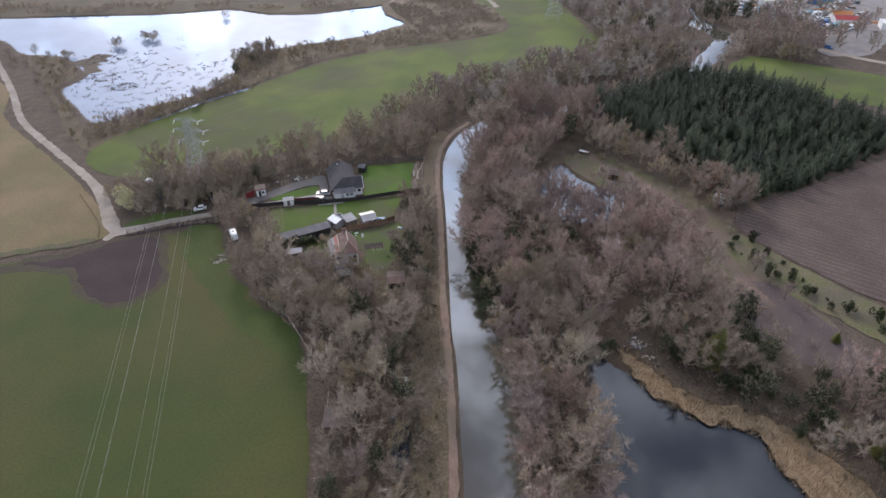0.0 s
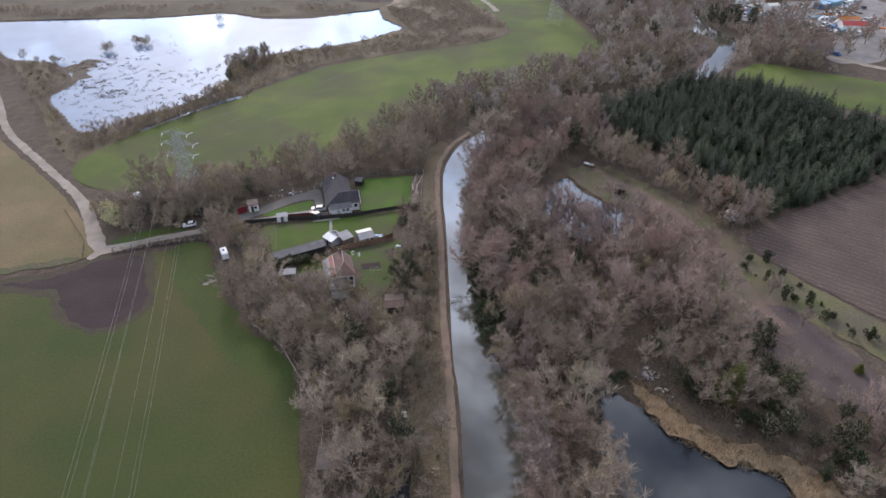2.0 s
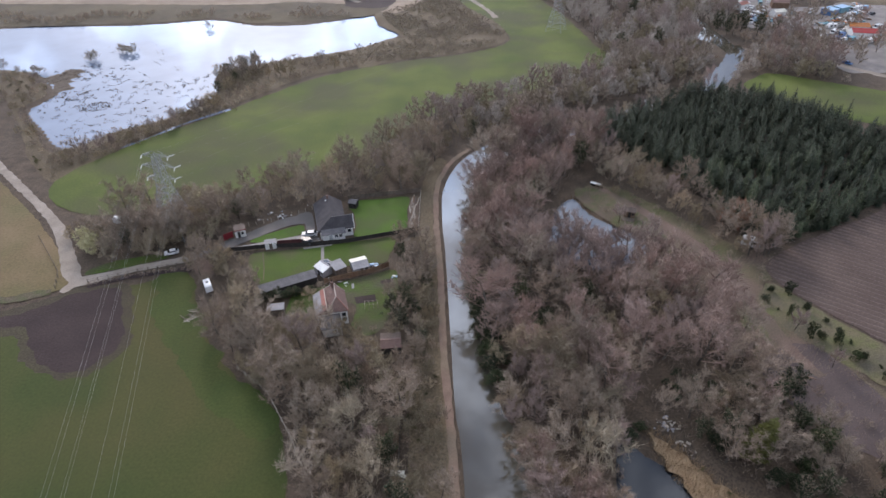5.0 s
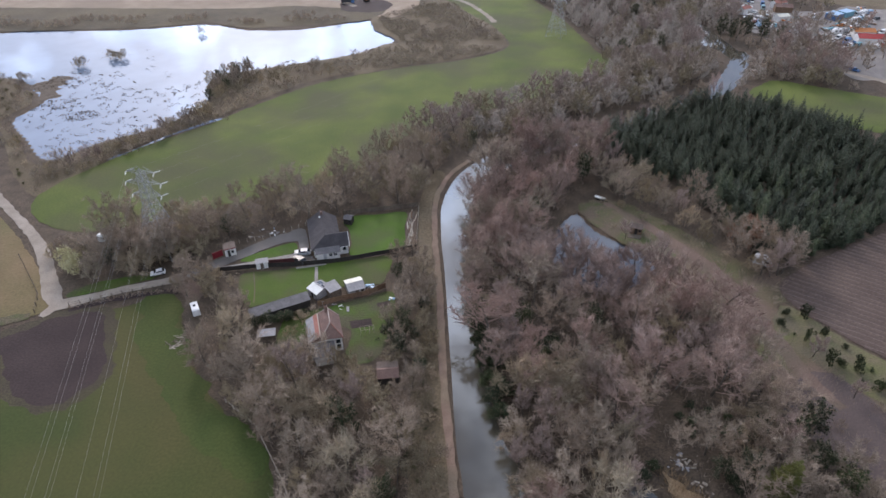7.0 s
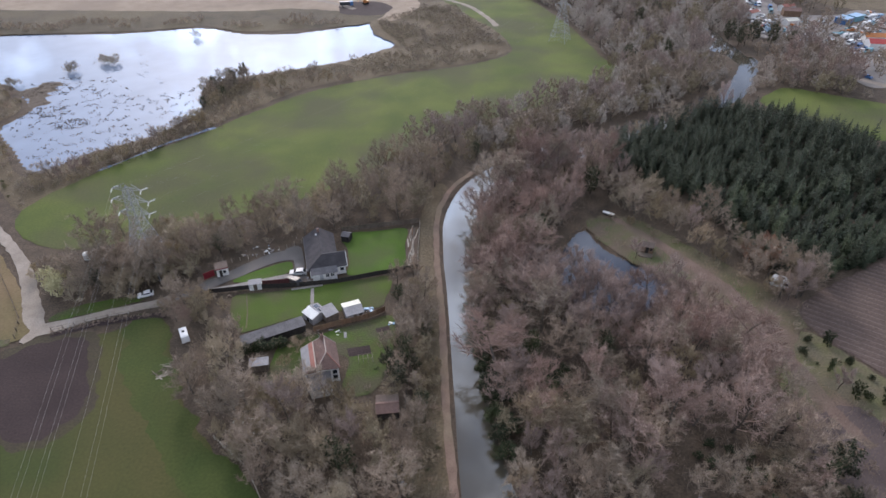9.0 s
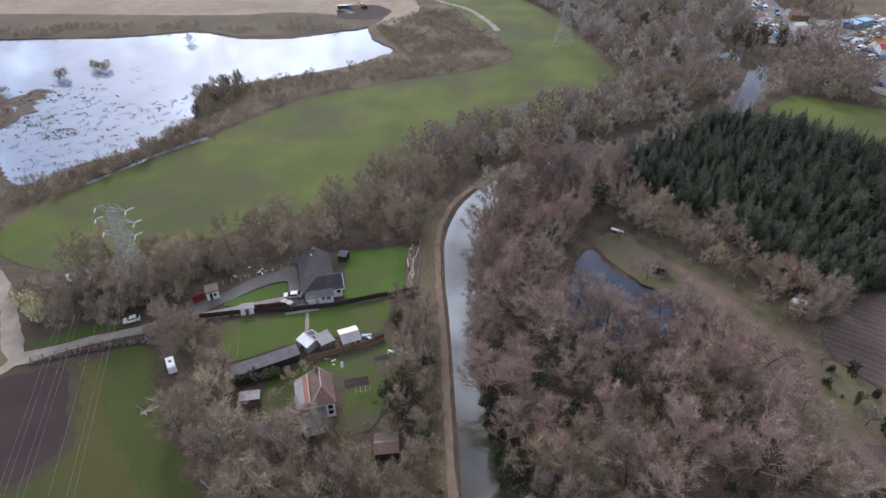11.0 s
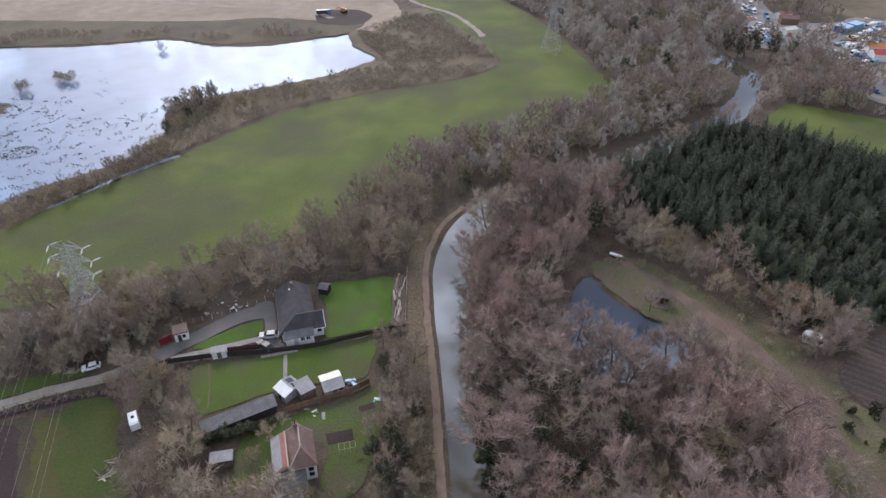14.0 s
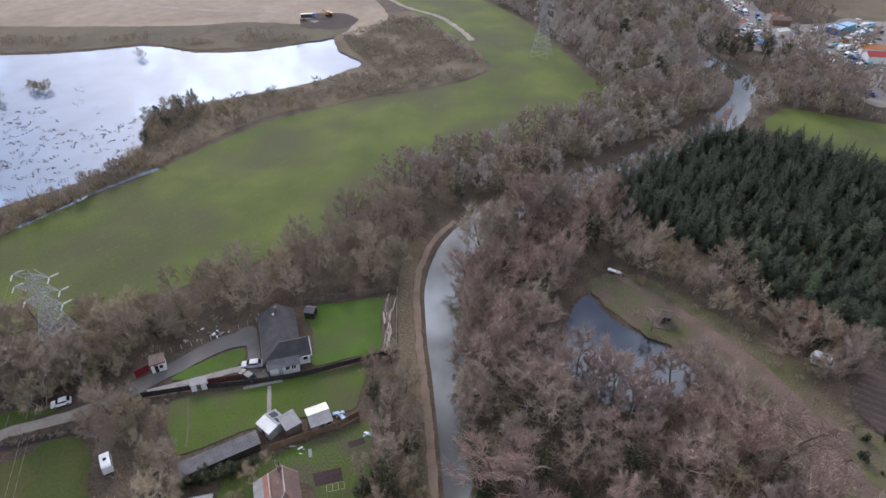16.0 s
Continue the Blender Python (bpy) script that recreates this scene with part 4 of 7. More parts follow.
# the thicket round the pylon
W_PYLON = spline([(-95, 158), (-84, 158.5), (-78, 160), (-68, 163), (-60, 170), (-56, 178), (-66, 184), (-78, 180), (-90, 171)], 2)
wood(scatter(W_PYLON, 3.9, 63, BANK + [(TANK_SPACE, 0.0), (BLOSSOM_SPACE, 0.0)]), {"brown": 3, "olive": 4, "shrub": 2.5, "ivy": 0.7}, 0.55, 0.85, 64)
# the woods beyond the river
SIGHT = np.array([(118, 312), (130, 312), (143, 340), (143, 362), (128, 350)], float)
W_FAR = spline([(78, 306), (76, 335), (73, 362), (68, 394), (58, 436), (46, 462), (60, 500), (120, 520), (188, 500), (172, 420), (158, 372), (136, 352), (126, 325), (112, 312)], 3)
# mauve and grey forms carry the haze's paleness in their twig colours
far_spots += mixed_spots(scatter(W_FAR, 6.2, 10, BANK + [(SIGHT, 0.0)]), {"far_brown": 1.2, "far_purple": 2.5, "far_olive": 1.2, "far_hazed": 6, "far_ivy": 0.25}, 0.8, 1.3, 11)
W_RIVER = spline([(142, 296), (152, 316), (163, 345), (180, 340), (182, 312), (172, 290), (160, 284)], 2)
far_spots += mixed_spots(scatter(W_RIVER, 5.0, 12, BANK), {"far_brown": 2, "far_purple": 2, "far_red": 2, "far_hazed": 3}, 0.75, 1.15, 13)
far_spots += mixed_spots([(135.5, 291), (139, 293), (144, 288.5), (148, 290), (151.8, 283.5), (156, 285), (161, 281), (165, 283), (169, 277.5), (144, 297), (152, 292), (160, 288)], {"far_shrub": 3, "far_olive": 1}, 0.8, 1.3, 94)
far_spots += mixed_spots([(143.9, 345), (149, 349.5), (141, 350), (166, 339), (159, 344), (154, 352)], {"far_ivy": 1}, 0.8, 1.15, 95)
W_YARD = spline([(196, 410), (206, 462), (280, 470), (290, 410), (252, 412), (216, 400)], 3)
far_spots += mixed_spots(scatter(W_YARD, 9.0, 49, BANK), {"far_brown": 4, "far_olive": 3}, 0.8, 1.1, 50)
far_spots += mixed_spots([(164, 372), (170, 366), (176, 348), (188, 352), (198, 366), (206, 372), (190, 374), (182, 308), (187, 300), (192, 320), (205, 350), (212, 352), (200, 296)], {"far_brown": 1}, 0.6, 1.0, 51)
FAR_FIELD = spline([(233, 414), (262, 402), (330, 440), (340, 490), (262, 462), (228, 432)], 3)
sheet("far_field", ragged(FAR_FIELD, 1.0, 5), 0.03, M["scrub"], "olive-brown rough field behind the yard", "field")
far_spots = [q for q in far_spots if not inside(FAR_FIELD, q[1], q[2])]
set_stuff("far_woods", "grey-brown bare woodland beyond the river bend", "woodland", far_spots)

# the plantation
CONIFERS = spline([(88, 160), (76, 182), (66, 206), (54, 221), (53, 230), (64, 239), (82, 251), (100, 261), (118, 262), (130, 254), (143, 238), (158, 210), (147, 191.5)], 3)
k = np.random.RandomState(20)
row_go, row_side = unit(np.array([0.88, 0.475])), unit(np.array([-0.475, 0.88]))
spots = []
for j in range(-5, 40):
    for i in range(-30, 40):
        p = np.array([87.5, 160.0]) + row_go * (i * 2.9 + k.normal(0, 0.75)) + row_side * (j * 2.9 + k.normal(0, 0.75))
        if inside(CONIFERS, p[0], p[1]) and np.hypot(p[0] - 88, p[1] - 160) > 2:
            spots.append((p[0], p[1], 0.68 + 0.5 * k.rand() ** 1.4, 0.85 + 0.3 * k.rand()))
spots.sort(key=lambda q: q[1])
for x, y, s, up in spots[:290]:
    set_plant("conifer", x, y, s, up)
set_stuff("plantation", "dense rows of dark green spruces", "plantation", [("far_conifer", *q) for q in spots[290:]])

for x, y, s in ((92, 256.5, 1.35), (96, 258.5, 1.5), (100.5, 261, 1.45), (105, 259.5, 1.3), (60, 233, 1.2), (56.5, 226.5, 1.25), (110, 262, 1.4)):
    set_plant("conifer", x, y, s, 1.15, "tall dark spruce standing above the plantation")
for x, y, s in ((80, 181, 0.85), (83, 175, 0.8), (78.5, 185.5, 0.9), (86.5, 169, 0.8), (90, 166.5, 0.75), (96, 168.5, 0.8), (104, 172.5, 0.75), (76, 190, 0.7)):
    set_plant("bronze", x, y, s, 0.8)
# scrub on the lake shore and the heath
W_SHORE = spline([(-136, 221), (-124, 235), (-108, 247), (-97, 268), (-99, 299), (-90, 307), (-72, 315), (-44, 330), (-22, 350), (-30, 376), (-32, 400), (0, 425), (16, 395), (26, 370), (28, 342), (8, 325), (-24, 313), (-57, 295), (-76, 273), (-91, 252), (-111, 229), (-127, 208)], 2)
pts = scatter(W_SHORE, 2.7, 14, [(LAKE, 0.2), (MEADOW, 1.0)])
shore = mixed_spots(pts, {"shrub": 5, "olive": 0.4, "sallow": 4}, 0.8, 1.3, 15)
shore = [q if q[2] < 312 else (placing.choice(["far_shrub", "far_sallow", "far_sallow", "far_sallow", "far_sallow"]), q[1], q[2], q[3] * (0.7 + 0.6 * placing.rand()), 0.6) for q in shore]
for q in [q for q in shore if q[2] < 312]:
    set_plant(*q)
clumped = [q for q in shore if q[2] >= 312 and noise.noise(Vector((q[1] / 16, q[2] / 16, 2.0))) > -0.25]
set_stuff("far_scrub", "brown and straw-coloured scrub along the far shore", "scrub", clumped)
ditch_row = spline([(-131, 211.5), (-117.6, 222.6), (-108, 231.2), (-101.5, 242.5), (-91, 253), (-84, 257)], 2.4, closed=False)
for x, y in ditch_row:
    set_plant("shrub", x - 1.0 + placing.normal(0, 0.4), y + 1.0 + placing.normal(0, 0.4), 0.6 + 0.35 * placing.rand())
    if placing.rand() < 0.75:
        set_plant("shrub", x + 1.2, y - 2.4, 0.35 + 0.3 * placing.rand(), 1.1)
for x, y in spline([(-126, 211), (-115, 222), (-106, 232), (-99, 244), (-92, 254), (-88, 258)], 2.0, closed=False):
    set_plant(("purple", "brown", "olive", "brown")[placing.randint(4)], x - 2.6 + placing.normal(0, 0.7), y + 2.2 + placing.normal(0, 0.7), 0.42 + 0.2 * placing.rand())
    if placing.rand() < 0.8:
        set_plant(("olive", "brown", "shrub")[placing.randint(3)], x + 0.8, y - 1.9, 0.26 + 0.12 * placing.rand())
W_MARSH = spline([(-215, 296), (-203, 306), (-190, 306), (-184, 298), (-178, 288), (-170, 276), (-172, 262), (-160, 247), (-148, 232), (-150, 226), (-176, 258), (-195, 282)], 2)
wood(scatter(W_MARSH, 4.6, 96, [(LAKE, 0.3)]), {"olive": 3, "brown": 2, "shrub": 3}, 0.35, 0.55, 97)
W_BAY = spline([(-104, 301), (-88, 308), (-82, 297), (-90, 280), (-95, 272), (-98, 285)], 2)
wood(scatter(W_BAY, 3.0, 16, [(LAKE, 0.4)]), {"olive": 3, "brown": 1.6, "ivy": 0.8}, 0.5, 0.78, 17)
W_TRACKSIDE = spline([(-200, 296), (-178, 268), (-160, 244), (-142, 216), (-128, 200), (-128, 212), (-139, 221), (-155, 240), (-169, 257), (-167, 274), (-182, 292), (-194, 302)], 2)
wood(scatter(W_TRACKSIDE, 4.2, 18, [(LAKE, 0.4)]), {"shrub": 5, "sallow": 2.5, "hedge": 3}, 0.6, 1.1, 19)
W_GLADE = outset(GLADE, -1.0)
pts = scatter(W_GLADE, 4.4, 22, BANK)
open_line = spline([(44, 188), (51, 178), (58, 168), (67, 155), (71, 139), (75, 116), (82, 104)], 2, closed=False)
pts = [p for p in pts if line_distance(open_line, p[0], p[1], closed=False) > 3.2]
wood(pts, {"shrub": 5, "sallow": 1, "purple": 0.5, "olive": 0.5}, 0.5, 0.95, 23)
wood([(-170, 318), (-168, 320), (-171.5, 320.5), (-159, 329), (-157, 331), (-160.5, 332), (-155, 329), (-130, 371), (-128, 369), (-186, 300), (-184, 303), (-189, 304)], {"shrub": 1}, 1.2, 1.6, 52)
wood([(-171, 319), (-169, 317), (-168.5, 319.5), (-172.5, 318.5), (-158, 330), (-156, 328.5), (-159.5, 330.5), (-154, 331), (-157, 333), (-153.5, 327.5), (-185, 301), (-188, 302)], {"olive": 2, "shrub": 1}, 0.4, 0.58, 53)

W_VERGE = spline([(-420, 420), (-258, 384), (-168, 388), (-132, 395), (-106, 385), (-62, 390), (-42, 398), (-50, 404), (-126, 401), (-214, 402), (-330, 405)], 3)
set_stuff("shore_heather", "dark low scrub on the far lake slope", "scrub", mixed_spots([q for q in scatter(W_VERGE, 3.0, 55, [(LAKE, 1)], 16000) if noise.noise(Vector((q[0] / 22, q[1] / 14, 6.0))) > -0.05], {"far_shrub": 4, "far_sallow": 1}, 0.5, 1.0, 56))
wood([(-74.5, 163.5), (-77.5, 164), (-71.8, 165.5), (-79.5, 166), (-73, 168)], {"brown": 3, "olive": 1}, 0.85, 1.0, 98)
wood([(-78, 163.5), (-73, 164), (-80.5, 168), (-71.5, 169), (-75.5, 162), (-82, 162.5), (-87, 164)], {"brown": 3, "olive": 2}, 0.85, 1.0, 57)
wood([(-35.5, 134), (-46, 135), (-22, 126), (-20.5, 124.5), (-17.5, 127.5), (-36, 129), (-39, 127), (-13.5, 140)], {"olive": 3, "shrub": 2, "brown": 1}, 0.5, 0.72, 58)

for x, y, s in ((9.6, 110.5, 0.85), (8.9, 114.5, 0.9), (8.4, 118.5, 0.95), (8.0, 123, 0.85), (7.7, 127, 0.95), (7.3, 131.5, 0.9), (7.0, 136, 0.85), (6.9, 141, 0.8), (11.5, 116, 0.8), (10.5, 124, 0.75)):
    set_plant("bankside", x - 0.6, y, s * 1.05)
    set_plant("laurel", x - 2.0, y + 1.5, s * 0.55, 0.6)
for x, y in ((13.5, 199.5), (17, 204.5), (21, 208.3), (25.2, 212.3), (30, 215.8), (35, 219), (40, 221.8), (19, 202), (27, 209.5), (34, 214)):
    set_plant(("brown", "red")[placing.randint(2)], x, y, 1.25 + 0.2 * placing.rand())
far_bank = [(147, 330), (147, 318), (142, 306), (135, 292), (114, 297), (150, 322), (148, 310), (142, 298), (147, 345), (147, 358)]
yard_trees = [(168, 322), (172, 330), (176, 338), (170, 345), (186, 316), (190, 308), (196, 318), (204, 316), (210, 326), (216, 332), (168, 356), (160, 362), (190, 362), (196, 372), (204, 380), (212, 372), (222, 362), (230, 346), (178, 388), (164, 392)]
set_stuff("yard_trees", "bare trees round the river pool and the yard", "woodland", mixed_spots(far_bank, {"far_brown": 2, "far_hazed": 2}, 0.55, 0.85, 71) + mixed_spots([(108, 284), (110.5, 290), (115.5, 299), (121, 304), (127, 311), (136, 301), (129, 291), (124, 282), (139, 309)], {"far_hazed": 1, "far_shrub": 2}, 0.4, 0.6, 73) + mixed_spots(yard_trees, {"far_brown": 3, "far_red": 1, "far_olive": 2}, 0.55, 0.95, 72))

# thickets round the lane, the lawn and the long shed
wood([(-57.2, 150), (-57.6, 154.5), (-58.6, 152), (-50.5, 141), (-60.5, 155), (-56, 147), (-52.8, 145.5)], {"olive": 2, "brown": 2, "pale": 1}, 0.5, 0.72, 91)
for x, y, size in ((-44.5, 137.6, 0.55), (-42.5, 138.4, 0.62), (-39.3, 139.3, 0.6), (-36.6, 140.2, 0.55), (-34, 141.2, 0.5)):
    set_plant("bankside", x, y, size, 0.8, "dark evergreen bush beside the long shed")
wood([(-69.5, 166.5), (-66, 168), (-63.5, 172.5), (-60.5, 175), (-57.5, 177), (-54.1, 179), (-50, 181), (-62, 178), (-66, 176), (-69.8, 171.5), (-73.5, 168.5), (-79.5, 164.5), (-82.4, 166), (-85.5, 163.5), (-76.3, 169.3), (-72.5, 172.5), (-56.5, 182.3)], {"shrub": 3, "olive": 3, "sallow": 1, "brown": 1}, 0.5, 0.85, 93)
for x, y in ((-64, 166.5), (-71.5, 164.8), (-60.2, 171.6), (-84, 160.2), (-55.6, 175.8), (-48.6, 179.6)):
    set_plant("shrub", x, y, 0.7 + 0.3 * placing.rand())

# the low hedge along the lane
for x, y in spline([(-90, 144.3), (-85, 146.2), (-79, 148.4), (-70, 150.4), (-66, 150.2)], 1.25, closed=False):
    set_plant("shrub", x + placing.normal(0, 0.15), y + placing.normal(0, 0.15), 0.36 + 0.12 * placing.rand(), 1.1, "low clipped brown hedge plant by the lane")
# single trees
for x, y, key, s, tall in ((53.4, 93.3, "golden", 1.02, 0.95), (55.5, 87.5, "bankside", 0.75, 1.0), (58.6, 86.5, "bankside", 0.7, 1.0), (61.4, 89.8, "bankside", 0.8, 1.1), (64, 86, "laurel", 1.0, 1.0), (66, 82, "ivy", 0.6, 1.0), (68, 79, "bankside", 0.6, 0.9), (72.4, 75.5, "golden", 0.4, 0.6), (71, 74, "laurel", 1.0, 1.0), (75, 75, "laurel", 1.2, 1.1), (84.2, 100.5, "golden", 0.4, 0.5), (32.5, 97.5, "bankside", 0.7, 0.7), (35.5, 99.5, "bankside", 0.55, 0.7), (30, 99, "brown", 0.8, 0.9), (77, 71, "golden", 0.55, 0.8), (81, 72, "laurel", 1.0, 1.0),
                           (-15.7, 100, "laurel", 1.25, 1.4), (-13.5, 96, "laurel", 1.0, 1.3), (-12, 92, "ivy", 0.7, 1.0), (19, 113.5, "pale", 1.5, 1.15), (15.5, 116, "pale", 1.2, 1.1), (-4.5, 91, "sallow", 1.2, 1.2),
                           (-94.2, 159.2, "blossom", 1.3, 1.15), (-97.5, 160.5, "blossom", 0.7, 0.9), (-11.5, 128, "ivy", 0.75, 1.0), (-10, 134, "ivy", 0.7, 1.0), (-44, 138.0, "ivy", 0.5, 0.8), (-41.5, 139.2, "bankside", 0.78, 0.75), (-37.8, 140.4, "bankside", 0.7, 0.7), (-35, 141.4, "laurel", 0.85, 0.8), (-33.6, 139.2, "pale", 0.5, 0.8), (-31.5, 142.2, "shrub", 0.9, 1.0), (22, 208, "ivy", 0.7, 1.2), (-16, 133, "laurel", 0.5, 0.6),
                           (-51.5, 159.5, "laurel", 0.35, 0.5), (79.5, 168, "copper", 0.95, 1.0), (76.5, 170.5, "copper", 0.6, 0.9), (78, 154.5, "brown", 0.85, 0.9), (83.5, 155, "brown", 0.8, 0.9), (86.5, 157.5, "brown", 0.95, 1.0), (-53.5, 157, "shrub", 0.5, 0.6)):
    set_plant(key, x, y, s, tall)
for x, y, s, up in ((77.4, 139.9, 0.6, 1.5), (74.5, 136, 0.7, 1.5), (81.3, 138.9, 0.85, 1.9), (78.4, 131.3, 0.75, 1.5), (82.6, 132.7, 0.95, 1.8), (79.5, 124.3, 0.95, 1.4), (81.4, 123.4, 1.0, 1.4), (86, 124.5, 0.9, 1.5), (84.1, 121.7, 0.8, 1.3), (85.2, 128.5, 0.6, 1.2),
                    (87.2, 121.7, 0.6, 1.2), (85.4, 116.9, 1.1, 1.3), (87.2, 117.3, 1.0, 1.3), (88.6, 111.3, 0.75, 1.6), (91.9, 110.1, 0.8, 1.3), (93.6, 111.8, 0.85, 1.6), (89.5, 114.5, 0.5, 1.0), (97, 107, 1.1, 1.4), (96, 103.5, 0.8, 1.2), (99, 101, 0.9, 1.3), (76.2, 133, 0.45, 1.0), (83.5, 119, 0.45, 1.0)):
    set_plant("evergreen", x, y, s * 1.02, up * 0.8)
# trees leaning over the canal on its east side
for i in range(11):
    y = 147 + i * 4.6
    x = float(np.interp(y, (147, 165, 183, 196), (5.6, 6.4, 7.8, 9.5)))
    set_plant(("red", "brown", "brown")[i % 3], x - 0.4 + 0.8 * placing.rand(), y, 0.78 + 0.22 * placing.rand(), 0.9)


# ---- built things ----
class Geo:
    """Corners and faces of one part, gathered from simple solids."""

    def __init__(self):
        self.v, self.f = [], []

    def solid(self, corners, faces):
        k = len(self.v)
        self.v += [tuple(c) for c in corners]
        self.f += [tuple(k + i for i in q) for q in faces]
        return self

    def box(self, x0, y0, z0, x1, y1, z1):
        c = [(x, y, z) for z in (z0, z1) for x, y in ((x0, y0), (x1, y0), (x1, y1), (x0, y1))]
        return self.solid(c, [(3, 2, 1, 0), (4, 5, 6, 7), (0, 1, 5, 4), (1, 2, 6, 5), (2, 3, 7, 6), (3, 0, 4, 7)])

    def slab(self, corners, thick):
        """A plate of three or more corners, thickened downwards."""
        n = len(corners)
        low = [(x, y, z - thick) for x, y, z in corners]
        return self.solid([*corners, *low], [tuple(range(n)), tuple(range(2 * n - 1, n - 1, -1))] + [(i, n + i, n + (i + 1) % n, (i + 1) % n) for i in range(n)])

    def profile(self, points, y0, y1, pinch=0.0):
        """A side outline (x, z) drawn out across y; the upper corners pulled in by a pinch."""
        n = len(points)
        low, high = min(z for _, z in points), max(z for _, z in points)
        p = [pinch * (z - low) / (high - low) for _, z in points]
        return self.solid([(x, y0 + q, z) for (x, z), q in zip(points, p)] + [(x, y1 - q, z) for (x, z), q in zip(points, p)],
                          [tuple(range(n)), tuple(range(2 * n - 1, n - 1, -1))] + [(i, n + i, n + (i + 1) % n, (i + 1) % n) for i in range(n)])

    def bar(self, a, b, r, sides=4):
        v, f = [], []
        tube(v, f, a, b, r, r, sides)
        return self.solid(v, f)

    def pipe(self, points, r, sides=4):
        """One unbroken bar through several points."""
        k, n = len(self.v), len(points)
        for i, p in enumerate(points):
            d = np.subtract(points[min(i + 1, n - 1)], points[max(i - 1, 0)])
            d = d / np.linalg.norm(d)
            s = np.cross(d, (0.3, 0.9, 0.1) if abs(d[2]) > 0.9 else (0, 0, 1.0))
            s = s / np.linalg.norm(s)
            u = np.cross(d, s)
            self.v += [tuple(np.array(p) + r * (math.cos(6.283 * j / sides) * s + math.sin(6.283 * j / sides) * u)) for j in range(sides)]
        for i in range(n - 1):
            for j in range(sides):
                a0, b0 = k + i * sides + j, k + i * sides + (j + 1) % sides
                self.f.append((a0, b0, b0 + sides, a0 + sides))
        return self

    def wheel(self, x, y, z, r, width):
        n = 12
        c = [(x + r * math.cos(6.283 * i / n), y + s * width / 2, z + r * math.sin(6.283 * i / n)) for s in (-1, 1) for i in range(n)]
        return self.solid(c, [tuple(range(n)), tuple(range(2 * n - 1, n - 1, -1))] + [(i, (i + 1) % n, n + (i + 1) % n, n + i) for i in range(n)])


def part(name, geo, material, parent=None, label="", at=None):
    me = bpy.data.meshes.new(name)
    me.from_pydata(geo.v, [], geo.f)
    bm = bmesh.new()
    bm.from_mesh(me)
    bmesh.ops.recalc_face_normals(bm, faces=bm.faces[:])
    bm.to_mesh(me)
    bm.free()
    me.materials.append(material)
    ob = new(name, me)
    ob.parent = parent
    if at is not None:
        ob.matrix_basis = at
    return tagged(ob, label)


def thing(name, label, category, at, group=""):
    ob = tagged(new(name), label, category, group)
    ob.matrix_basis = at
    return ob


def plain(name, colour, rough=0.6, metal=0.0, grain=0.12, scale=0.8, bump=0.1, **more):
    return surface(name, colour, [c * 0.85 for c in colour], scale, 8.0, rough=rough, metal=metal, bump=bump, depth=0.01, grain=grain, **more)


M["render"] = plain("white_render", (0.78, 0.77, 0.74), 0.85)
M["tiles"] = surface("dark_roof_tiles", (0.052, 0.048, 0.052), (0.075, 0.069, 0.072), 0.6, 5.0, rough=0.85, bump=0.6, depth=0.04, grain=0.25)
M["red_tiles"] = surface("red_roof_tiles", (0.3, 0.13, 0.1), (0.36, 0.17, 0.135), 0.8, 5.0, rough=0.85, bump=0.6, depth=0.04, grain=0.25)
M["brown_tiles"] = surface("brown_roof_tiles", (0.17, 0.11, 0.095), (0.22, 0.14, 0.115), 0.7, 5.0, rough=0.85, bump=0.6, depth=0.04, grain=0.3)
M["slate"] = surface("grey_roofing", (0.26, 0.25, 0.255), (0.33, 0.32, 0.32), 0.5, 4.0, rough=0.8, bump=0.3, depth=0.02, grain=0.2)
M["felt"] = surface("roofing_felt", (0.115, 0.11, 0.113), (0.16, 0.152, 0.155), 0.5, 4.0, rough=0.9, bump=0.3, depth=0.02, grain=0.2)
M["mortar"] = plain("pale_mortar", (0.5, 0.42, 0.36), 0.9)
M["white"] = plain("white_paint", (0.8, 0.8, 0.77), 0.5)
M["cream"] = plain("cream_sheet", (0.72, 0.7, 0.6), 0.6)
M["glass"] = plain("dark_glass", (0.02, 0.024, 0.03), 0.08, grain=0.05)
M["timber"] = surface("weathered_timber", (0.12, 0.095, 0.075), (0.18, 0.145, 0.115), 1.5, 9.0, rough=0.9, bump=0.3, depth=0.02, rand=0.2)
M["black_timber"] = surface("dark_creosoted_timber", (0.028, 0.025, 0.023), (0.045, 0.04, 0.036), 1.5, 9.0, rough=0.85, bump=0.3, depth=0.02)
M["brown_felt"] = surface("weathered_felt", (0.15, 0.115, 0.095), (0.2, 0.155, 0.13), 0.5, 4.0, rough=0.9, bump=0.3, depth=0.02, grain=0.25)
M["brown_timber"] = surface("brown_timber", (0.16, 0.1, 0.065), (0.21, 0.135, 0.09), 1.5, 9.0, rough=0.85, bump=0.3, depth=0.02, rand=0.2)
M["bare_wood"] = surface("bleached_wood", (0.36, 0.31, 0.25), (0.45, 0.4, 0.33), 1.5, 9.0, rough=0.9, bump=0.3, depth=0.02, rand=0.2)
M["red_paint"] = plain("red_paint", (0.2, 0.022, 0.03), 0.5)
M["paving"] = surface("pale_paving", (0.23, 0.21, 0.195), (0.29, 0.265, 0.245), 0.6, 4.0, rough=0.9, bump=0.3, depth=0.02)
M["steel"] = plain("galvanised_steel", (0.42, 0.43, 0.44), 0.6, 0.3)
